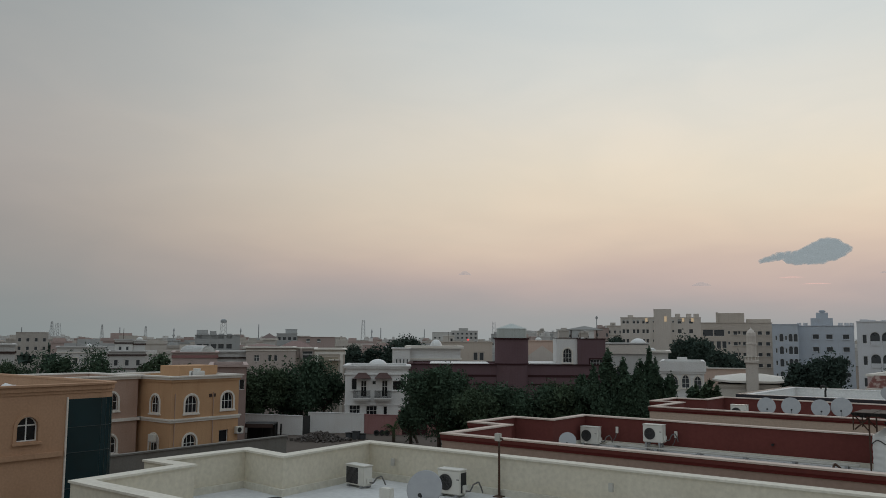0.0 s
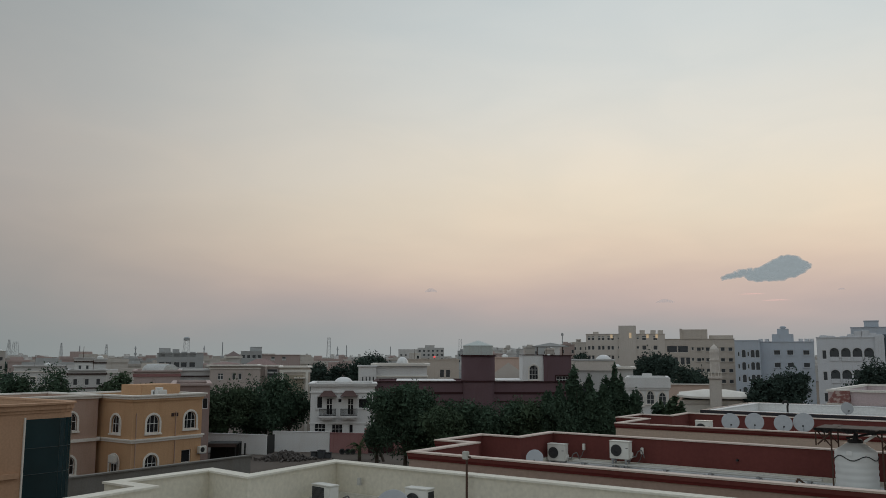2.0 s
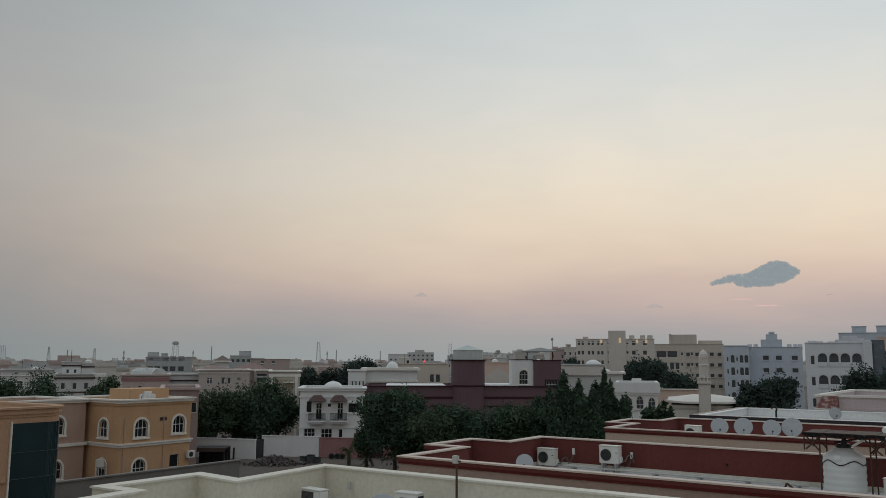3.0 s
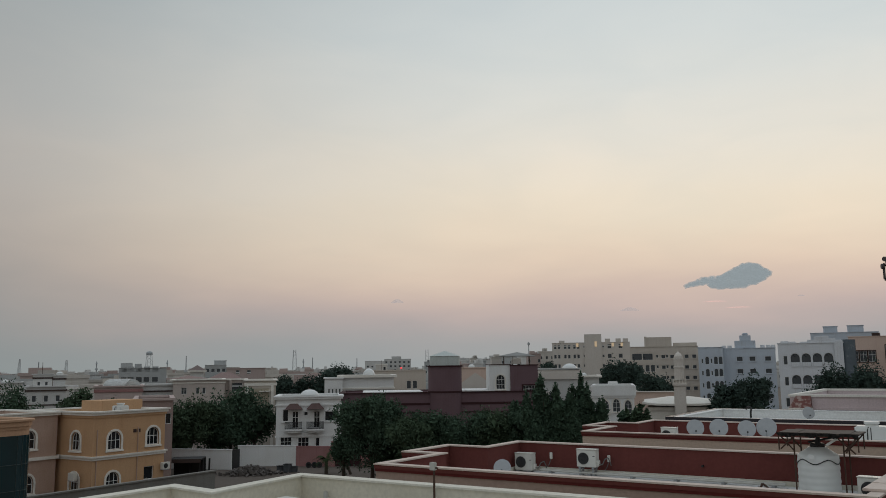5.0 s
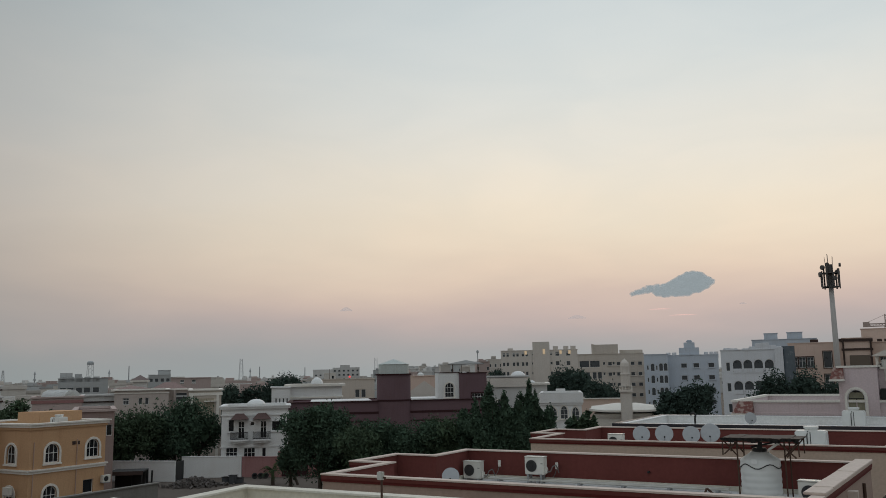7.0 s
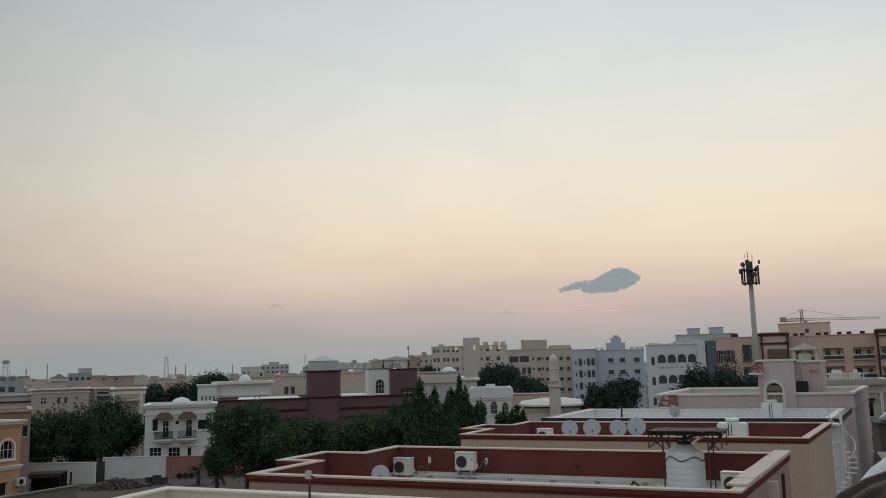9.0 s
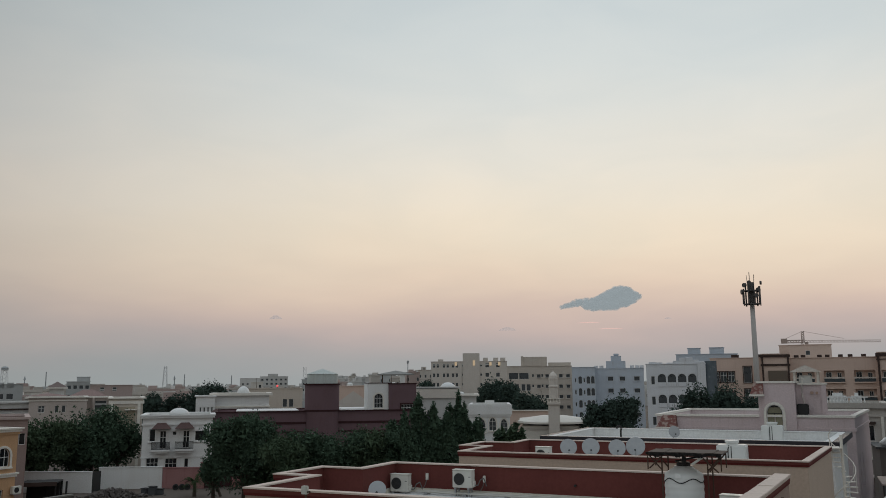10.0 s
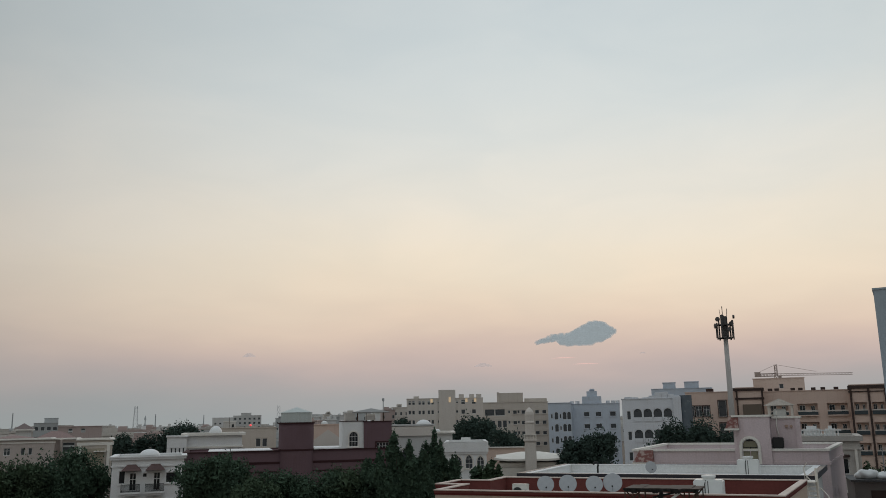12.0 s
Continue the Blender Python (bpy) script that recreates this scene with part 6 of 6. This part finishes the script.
part("body", bm, simple("silver_car_paint", (.55, .58, .62), .25, .3, var=.05), ob)
bm = bmesh.new()
lo = [bm.verts.new(p) for p in ((-1.8, -.8, .95), (1.1, -.8, .95), (1.1, .8, .95), (-1.8, .8, .95))]
hi = [bm.verts.new(p) for p in ((-1.2, -.66, 1.5), (.35, -.66, 1.5), (.35, .66, 1.5), (-1.2, .66, 1.5))]
for i in range(4):
    bm.faces.new((lo[i], lo[(i + 1) % 4], hi[(i + 1) % 4], hi[i]))
part("windows", bm, GLASS, ob)
part("roof", B(-1.25, .4, -.68, .68, 1.49, 1.53, bev=.015), simple("silver_car_roof", (.55, .58, .62), .25, .3, var=.05), ob)
for x in (-1.35, 1.35):
    for y in (-.85, .85):
        wl = part("wheel", cyl(bmesh.new(), .32, .32, -.1, .1, 24, Matrix.Translation((x, y, .32)) @ Matrix.Rotation(math.pi / 2, 4, "X")), BLACK, ob)
        part("rim", cyl(bmesh.new(), .19, .19, -.105, .105, 16, Matrix.Translation((x, y, .32)) @ Matrix.Rotation(math.pi / 2, 4, "X")), STEEL, wl)
for y in (-.6, .6):
    part("headlight", B(2.12, 2.22, y - .2, y + .2, .62, .78, bev=.03), WFRAME, ob)
ob = thing("lean_to", at(3.3, 66, 0, 0), "pale sheet lean-to roof over a lane", "lean-to")
bm = bmesh.new()
box(bm, 0, 6, 0, 6, 3.4, 3.48, Matrix.Rotation(radians(-6), 4, "Y"))
part("sheet", bm, PINK, ob)
for x in (.2, 5.6):
    for y in (.2, 5.6):
        part("post", B(x, x + .1, y, y + .1, 0, 3.3), RUST, ob)
ob = thing("carport", pose(-23.2, 98.5, 0), "black low carport beside a white garden wall", "carport")
part("roof", B(0, 3.6, 0, 3, 1.85, 2.0), BLACK, ob)
for x in (.05, 3.4):
    for y in (.05, 2.8):
        part("post", B(x, x + .12, y, y + .12, 0, 1.85), BLACK, ob)
part("fascia", B(0, 3.6, -.04, 0, 1.6, 2.02), BROWN, ob)
# black panel added to paint the shade under the carport roof
part("back_panel", B(0, 3.6, 2.9, 2.98, 0, 1.85), BLACK, ob)

# rubble heap, scrap bins, posts and tyres on the vacant lot
rnd = random.Random(7)
bm = bmesh.new()
for k in range(420):
    a, r = rnd.uniform(0, 6.28), abs(rnd.gauss(0, .42))
    x, y = r * 4.6 * math.cos(a), r * 2.0 * math.sin(a)
    s = rnd.uniform(.1, .32)
    z = max(.05, 1.0 * math.exp(-r * r * 3)) * rnd.uniform(.4, 1)
    q = Euler((rnd.uniform(0, 3), rnd.uniform(0, 3), rnd.uniform(0, 3))).to_matrix().to_4x4()
    bmesh.ops.create_cube(bm, size=s, matrix=Matrix.Translation((x, y, z)) @ q @ Matrix.Diagonal((1.6, 1, .6, 1)))
ob = part("rubble", bm, simple("mixed_rubble", (.10, .088, .08), .9, var=.6, scale=2), None)
ob.matrix_world = pose(-14.2, 99.5, 0)
tagged(ob, "heap of broken blocks and scrap on the lot", "rubble", kind="stuff")
for x, y, s in ((-11.0, 101.5, .7), (-10.2, 101.2, .9), (-9.5, 101.4, .6)):
    ob = thing("scrap_bin", pose(x, y, 0, 0, 0, x * 20), "dark battered scrap bin beside the rubble", "bin")
    part("body", B(-.4, .4, -.35, .35, 0, s, bev=.06), simple("dull_grey_bin", (.06, .065, .07), .8, var=.4), ob)
    part("lid", B(-.44, .44, -.38, .38, s, s + .07, bev=.02), BLACK, ob)
for x in (-6.9, -6.2, -5.6):
    ob = thing("tyre", pose(x - 1.2, 105.2, .34, 80, 0, 8), "black tyre leaning on a rose wall", "tyre")
    part("rubber", lathe(bmesh.new(), [(.2, -.1), (.33, -.1), (.36, 0), (.33, .1), (.2, .1), (.2, -.1)], 20), BLACK, ob)
for x, y in ((-19.8, 100.5), (-19.0, 100.2), (-21.4, 101)):
    ob = thing("stake", pose(x, y, 0, 3, 2, 0), "dark upright stake on the lot", "stake")
    part("post", B(-.09, .09, -.09, .09, 0, 1.9), BLACK, ob)

# ---- antenna mast ----
ob = thing("antenna_mast", polar(33.05, 140), "tall pale steel mast with dark antenna panels", "mast")
part("pole", cyl(bmesh.new(), .50, .32, 0, 27.2, 24), plaster("pale_mast_paint", (.44, .42, .40), .15), ob, smooth=True)
DARKS = simple("dark_antenna_grey", (.085, .078, .075), .6, .2)
for z in (23.9, 26.0):
    bm = bmesh.new()
    lathe(bm, [(1.22, z), (1.22, z + .14), (1.08, z + .14), (1.08, z)], 24)
    ring_ = part("platform", bm, DARKS, ob)
    for k in range(6):
        a = k * math.tau / 6
        bm = bmesh.new()
        rod(bm, (.3 * math.cos(a), .3 * math.sin(a), z + .07), (1.15 * math.cos(a), 1.15 * math.sin(a), z + .07), .05, 6)
        part("strut", bm, DARKS, ring_)
for k in range(9):
    a = k * math.tau / 9 + .3
    m = Matrix.Rotation(a, 4, "Z") @ Matrix.Translation((1.3, 0, 0))
    z = 23.7 + (.3 if k % 2 else 0)
    part("panel_antenna", box(bmesh.new(), -.07, .07, -.12, .12, z, z + 2.3 + .4 * (k % 3), bev=.03), DARKS, ob, m=m)
for k, (a, z, r) in enumerate(((.2, 26.3, .38), (2.9, 25.9, .4), (3.4, 26.9, .36), (5.8, 27.3, .3), (1.2, 27.6, .3), (4.6, 25.2, .34))):
    m = Matrix.Rotation(a, 4, "Z") @ Matrix.Translation((1.45, 0, z)) @ Matrix.Rotation(math.pi / 2, 4, "Y")
    part("drum_antenna", cyl(bmesh.new(), r, r, -.14, .14, 18), DARKS, ob, m=m)
for k in range(5):
    bm = bmesh.new()
    a = k * math.tau / 5
    rod(bm, (.44 * math.cos(a), .5 * math.sin(a), 26), (.62 * math.cos(a), .62 * math.sin(a), 28.6 + .4 * (k % 2)), .035, 5)
    part("whip_aerial", bm, DARKS, ob)
part("equipment", cyl(bmesh.new(), .48, .48, 24.2, 27.4, 12), DARKS, ob)

ob = thing("warning_light", polar(1.74, 173.5, 10.4), "glowing red warning light on a villa roof", "lamp")
part("stem", cyl(bmesh.new(), .06, .05, 0, 1.2, 8), RUST, ob)
bm = bmesh.new()
bmesh.ops.create_icosphere(bm, subdivisions=2, radius=.22, matrix=Matrix.Translation((0, 0, 1.35)))
part("bulb", bm, simple("red_lamp_glass", (.5, .02, .02), .3, emit=((1, .10, .10), .8)), ob, smooth=True)

# ---- tower crane ----
CR = simple("faded_crane_steel", (.40, .31, .27), .7, .1)


def lattice(bm, a, b, w, n, r):
    a, b = Vector(a), Vector(b)
    q = (b - a).to_track_quat("Z", "Y").to_matrix()
    c = [q @ Vector((sx * w / 2, sy * w / 2, 0)) for sx, sy in ((-1, -1), (1, -1), (1, 1), (-1, 1))]
    for o in c:
        rod(bm, a + o, b + o, r, 4)
    for k in range(n):
        p, s = a.lerp(b, k / n), a.lerp(b, (k + 1) / n)
        for i in range(4):
            rod(bm, p + c[i], s + c[(i + 1) % 4], r * .7, 4)
    return bm


ob = thing("tower_crane", polar(35.95, 420, 0, -36), "distant tower crane with a long level jib", "crane")
part("tower", lattice(bmesh.new(), (0, 0, 0), (0, 0, 29.5), 1.7, 18, .16), CR, ob)
part("jib", lattice(bmesh.new(), (0, 0, 30.0), (31.8, 0, 29.4), .9, 26, .07), CR, ob)
part("counter_jib", lattice(bmesh.new(), (0, 0, 30.0), (-9.4, 0, 30.0), 1.2, 8, .16), CR, ob)
part("counterweight", B(-9.4, -6.8, -.9, .9, 29.2, 31.4), CR, ob)
part("apex", lattice(bmesh.new(), (0, 0, 29.5), (0, 0, 34.6), 1.1, 5, .16), CR, ob)
part("cab", B(.7, 2.2, -.8, .8, 27.8, 29.4), CR, ob)
bm = bmesh.new()
for x in (-8.5, 17):
    rod(bm, (0, 0, 34.6), (x, 0, 30.9), .07, 4)
part("tie_rod", bm, CR, ob)

# ---- far masts and minarets on the horizon ----
# steel paled so its base colour holds the haze over distance
PYL = simple("hazy_grey_steel", (.34, .36, .37), .8)


def pylon(az, d, h, w0, w1, label, cap=False):
    ob = thing("lattice_tower", polar(az, d), label, "tower")
    bm = bmesh.new()
    n = 7
    for k in range(n):
        z0, z1 = h * k / n, h * (k + 1) / n
        a0, a1 = w0 + (w1 - w0) * k / n, w0 + (w1 - w0) * (k + 1) / n
        for i in range(4):
            c, e = math.cos(i * math.pi / 2 + .7), math.sin(i * math.pi / 2 + .7)
            c2, e2 = math.cos((i + 1) * math.pi / 2 + .7), math.sin((i + 1) * math.pi / 2 + .7)
            rod(bm, (a0 * c, a0 * e, z0), (a1 * c, a1 * e, z1), d * .00017, 4)
            rod(bm, (a0 * c, a0 * e, z0), (a1 * c2, a1 * e2, z1), d * .00009, 4)
    part("lattice", bm, PYL, ob)
    if cap:
        part("tank", lathe(bmesh.new(), [(.1, h - 1.5), (w1 * 1.15, h - 1.2), (w1 * 1.15, h + 1.6), (w1 * .7, h + 3.0), (.05, h + 3.4)], 14), PYL, ob)
    return ob


LT = "far hazy lattice steel tower on the horizon"
for az, d, h, w0, w1, cap in ((-24.94, 1500, 36, 5, 1.2, 0), (-24.59, 1500, 33, 7, 3.5, 0), (-22.05, 1500, 31.5, 4, .8, 0), (-19.45, 1500, 29.5, 4, 1.2, 0), (-14.61, 1100, 31.5, 6.0, 3.4, 1), (-5.39, 1300, 39.5, 5, 2.4, 0), (3.5, 800, 28, 2.4, 1.7, 0)):
    pylon(az, d, h, w0, w1, LT, cap)
for az, d, h in ((-12.34, 900, 25.5), (-13.5, 700, 18.5), (-4.81, 700, 18.3), (-1.24, 900, 21.6), (-17.72, 900, 20.2), (10.4, 300, 20.0), (-4.2, 1000, 24), (-21.0, 1200, 24), (-26.6, 1100, 22)):
    ob = thing("far_pole", polar(az, d), "thin far pole on the hazy horizon", "pole")
    part("shaft", cyl(bmesh.new(), d * .0008, d * .0005, 0, h, 6), PYL, ob)
    if az in (-17.72, -4.81, -13.5):
        part("gallery", cyl(bmesh.new(), d * .0017, d * .0014, h * .62, h * .70, 8), PYL, ob)
        part("finial", cyl(bmesh.new(), d * .0013, .02, h * .9, h + 1.4, 8), PYL, ob)
    elif az == 10.4:
        part("reflector", B(-.4, .4, -.3, .3, h - 1.1, h + .1, bev=.2), PYL, ob)

# ---- far city ----
rnd = random.Random(21)
protos = []
for k in range(8):
    mat = FARM[k % 4]
    w, d, h = rnd.uniform(8, 16), rnd.uniform(8, 13), rnd.uniform(6.0, 9.5)
    ob = thing("far_house", pose(0, -900 - 40 * k, -60), "far hazy flat-roofed house of the city", "house", "far city houses")
    part("outer_wall", B(-w / 2, w / 2, 0, d, 0, h), mat, ob)
    part("parapet", ring(bmesh.new(), rect(w + .5, d + .5, -w / 2 - .25, -.25), rect(w - .5, d - .5, -w / 2 + .25, .25), h, h + .8), mat, ob)
    rw = rnd.uniform(2.5, 6)
    part("roof_room", B(-w / 2 + .8, -w / 2 + .8 + rw, 1.5, 6, h, h + rnd.uniform(1.8, 3.0)), mat, ob)
    if k % 2:
        part("roof_tank", cyl(bmesh.new(), .9, .9, h, h + 1.8, 10, Matrix.Translation((w * .3, 3, 0))), DOME, ob)
    wm = mesh_of("window", B(-.6, .6, -.04, .05, 0, 1.4), GLASS)
    nn = int(w / 3.2)
    for s in range(2):
        for i in range(nn):
            if rnd.random() < .6:
                part("window", wm, None, ob, m=pose(-w / 2 + (i + .7) * w / (nn + .4), 0, 1.2 + s * 3.3))
    protos.append((ob, max(w, d)))
placed = []
tries = 0
while len(placed) < 480 and tries < 9000:
    tries += 1
    d = 205 * math.exp(rnd.uniform(0, 1.95))
    az = rnd.uniform(-30, 13) if d < 330 else rnd.uniform(-30, 44)
    x, y = d * math.sin(radians(az)), d * math.cos(radians(az))
    if any((x - a) ** 2 + (y - b) ** 2 < (15 + d * .012) ** 2 for a, b, _ in placed) or (220 < d < 300 and 9 < az) or (240 < d < 290 and -18 < az < -12) or (d < 350 and az < -24.5):
        continue
    placed.append((x, y, az))
placed.sort(key=lambda p: p[0] ** 2 + p[1] ** 2)
for x, y, az in placed[:290]:
    ob, _ = protos[rnd.randrange(8)]
    copy_thing(ob, pose(x, y, 0, 0, 0, -az + rnd.choice((-35, 10, 35, 52, 0))) @ Matrix.Diagonal((1, 1, rnd.uniform(.8, 1.25), 1)))
bm = bmesh.new()
for x, y, az in placed[290:]:
    w, d, h = rnd.uniform(9, 20), rnd.uniform(8, 14), rnd.uniform(6, 12)
    m = pose(x, y, 0, 0, 0, -az + rnd.choice((-35, 10, 35, 0)))
    box(bm, -w / 2, w / 2, 0, d, 0, h, m)
    box(bm, -w / 2 + 1, -w / 2 + 4, 1, 5, h, h + rnd.uniform(1.5, 3), m)
    for i in range(3):
        box(bm, w * .2 * i - w * .3, w * .2 * i - w * .3 + 1.2, -.05, .1, h * .6, h * .6 + 1.4, m)
ob = part("far_city", bm, FARM[1], None)
tagged(ob, "hazy far flat-roofed houses along the horizon", "houses", kind="stuff")
for ob, _ in protos:
    for c in list(ob.children_recursive):
        bpy.data.objects.remove(c)
    bpy.data.objects.remove(ob)
# roof clutter on the mid-distance houses: tanks, stair heads, small dishes
rnd = random.Random(5)
for ob in [o for o in scene.objects if o.parent is None and o.get("category") == "house" and o.get("label", "")[:3] != "far" and o.location.length > 144 and not o.children[0].name.startswith("dome")]:
    rf = [c for c in ob.children if c.name.split(".")[0] == "roof"]
    if not rf:
        continue
    co = [v.co for v in rf[0].data.vertices]
    x0, x1, y0, y1, zt = min(v.x for v in co) + 1, max(v.x for v in co) - 1, min(v.y for v in co) + 1, max(v.y for v in co) - 1, max(v.z for v in co)
    for k in range(rnd.randint(1, 2)):
        m = ob.matrix_world @ pose(rnd.uniform(x0, x1), rnd.uniform((y0 + y1) / 2, y1), zt, 0, 0, rnd.choice((0, 90)))
        kind = rnd.random()
        if kind < .45:
            t = thing("roof_tank", m, "small white water tank on a villa roof", "water tank", "roof tanks")
            part("shell", cyl(bmesh.new(), .6, .6, 0, 1.25, 14), TANKM, t)
            part("lid", cyl(bmesh.new(), .58, .2, 1.25, 1.5, 14), TANKM, t)
        elif kind < .62 and x1 - x0 > 8:
            w = rnd.uniform(2.0, 3.0)
            m = ob.matrix_world @ pose(rnd.uniform(x0, x1 - 3), y1 - 3, zt)
            t = thing("stair_head", m, "small rendered stair head on a villa roof", "stair head")
            part("room", B(0, w, 0, 2.4, 0, 2.1, bev=.02), FARM[rnd.randrange(3)], t)
            part("cap", B(-.08, w + .08, -.08, 2.48, 2.1, 2.2), TRIM, t)
            part("window", B(w - .8, w - .35, -.02, 0, 1.0, 1.6), GLASS, t)
        else:
            t = thing("roof_aerial", m, "thin aerial mast on a villa roof", "aerial")
            part("mast", cyl(bmesh.new(), .05, .04, 0, 3.0, 6), RUST, t)
# far tree belts between the houses
lob = []
for k in range(260):
    d = rnd.uniform(230, 900)
    az = rnd.uniform(-30, 14)
    x, y = d * math.sin(radians(az)), d * math.cos(radians(az))
    lob.append((x, y, rnd.uniform(2.5, 4.8), rnd.uniform(2, 5), rnd.uniform(2, 5), rnd.uniform(2, 3.8)))
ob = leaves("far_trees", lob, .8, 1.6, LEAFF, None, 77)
tagged(ob, "scattered dark far trees between city houses", "trees", kind="stuff")


# ---- clouds ----
def cloud(az, el, width, height, seed, d=4300, n=54, profile=None, mats=None, sx=1.3, fuzz=.05, label="blue-grey cloud bank low in the sky", grain=.035):
    """Merged puffs between a lower and an upper outline, with a dense heart inside thinner veils."""
    rnd = random.Random(seed)
    ob = thing("cloud", polar(az, d, 12 + d * math.tan(radians(el)), -az), label, "cloud", "", "structure")
    puffs = []
    for k in range(n):
        s = (k + .5) / n
        lo, hi = (q * height for q in profile(s))
        for j in range(6):
            r = (height * .03 + (hi - lo) * .15) * rnd.uniform(.6, 1.2)
            z = lo + r * .7 + max(0, hi - lo - 1.5 * r) * (j + rnd.uniform(.2, .8)) / 6
            puffs.append(((s - .5) * width + rnd.gauss(0, width * .006), rnd.gauss(0, height * .12), z, r))
    f = 5.0 / height
    for i, mat in enumerate(mats):
        bm = bmesh.new()
        e = (i - len(mats) * .5) * fuzz * height
        for x, y, z, r in puffs:
            q = max(r + e, r * .35)
            bmesh.ops.create_icosphere(bm, subdivisions=2, radius=1, matrix=Matrix.Translation((x, y, z)) @ Matrix.Diagonal((q * sx, q, q * .85, 1)))
        for v in bm.verts:
            v.co += v.normal * height * (.05 * noise.noise(v.co * f) + .035 * noise.noise(v.co * f * 2.5) + .02 * noise.noise(v.co * f * 6))
        p = part("vapour" if i == 0 else "veil", bm, mat, ob, smooth=True)
        md = p.modifiers.new("merge", "REMESH")
        md.mode, md.voxel_size, md.use_smooth_shade = "VOXEL", height * grain, True
        sm = p.modifiers.new("soften", "SMOOTH")
        sm.iterations, sm.factor = 14, .5
    return ob


def vapour(name, glow, share):
    """Self-glowing haze, its lit tone put into the emission; a share below one lets the sky show through."""
    m = simple(name, (.05, .055, .06), 1.0, var=.05, scale=.01, emit=(glow, 1.0))
    m.node_tree.nodes["Principled BSDF"].inputs["Alpha"].default_value = share
    return m


CLOUD = [vapour("blue_grey_vapour", (.245, .298, .32), 1.0)] + [vapour("blue_grey_veil", (.285, .32, .335), q) for q in (.45, .3, .2)]
PXM = 4300 / 1480


def outline(s, *knots):
    for (a, p), (b, q) in zip(knots, knots[1:]):
        if s <= b:
            return p + (q - p) * (s - a) / (b - a)
    return knots[-1][1]


def prof_main(s):
    """A thin tail to the west, a nick, then a humped body whose underside lifts at the end."""
    lo = outline(s, (0, .09), (.1, .15), (.27, .25), (.31, .04), (.36, 0), (.68, .0), (.8, .12), (.9, .27), (1, .50))
    hi = outline(s, (0, .13), (.06, .25), (.2, .40), (.33, .46), (.345, .30), (.38, .42), (.46, .54), (.55, .66), (.62, .80), (.70, .95), (.76, 1.0), (.84, .92), (.92, .72), (1, .58))
    return lo - .05, hi + .07


cloud(23.5, 4.82, 134 * PXM, 41 * PXM, 3, n=90, profile=prof_main, mats=CLOUD, fuzz=.022, grain=.022)
bump = lambda s: (0, .2 + .8 * math.sin(s * math.pi))
CL2 = [vapour("mauve_grey_vapour", (.40, .37, .38), .42), vapour("mauve_grey_veil", (.43, .39, .39), .28)]
cloud(1.5, 4.3, 22 * PXM, 8 * PXM, 5, n=12, profile=bump, mats=CL2, sx=1.8, fuzz=.15, label="small thin grey cloud low in the sky")
cloud(17.2, 3.5, 32 * PXM, 7 * PXM, 6, n=12, profile=bump, mats=CL2, sx=2.2, fuzz=.15, label="small thin grey cloud low in the sky")
cloud(27.85, 4.1, 12 * PXM, 3 * PXM, 8, n=7, profile=bump, mats=CL2, sx=3.0, fuzz=.15, label="small thin grey cloud low in the sky")
GLOW = [vapour("sunlit_pink_vapour", (.84, .56, .49), .75), vapour("sunlit_pink_veil", (.76, .50, .45), .4)]
cloud(22.65, 3.95, 40 * PXM, 2.0 * PXM, 9, n=24, sx=9, profile=bump, mats=GLOW, fuzz=.15, label="thin pink sunlit cloud streak")
cloud(24.1, 3.52, 44 * PXM, 2.0 * PXM, 10, n=24, sx=9, profile=bump, mats=GLOW, fuzz=.15, label="thin pink sunlit cloud streak")
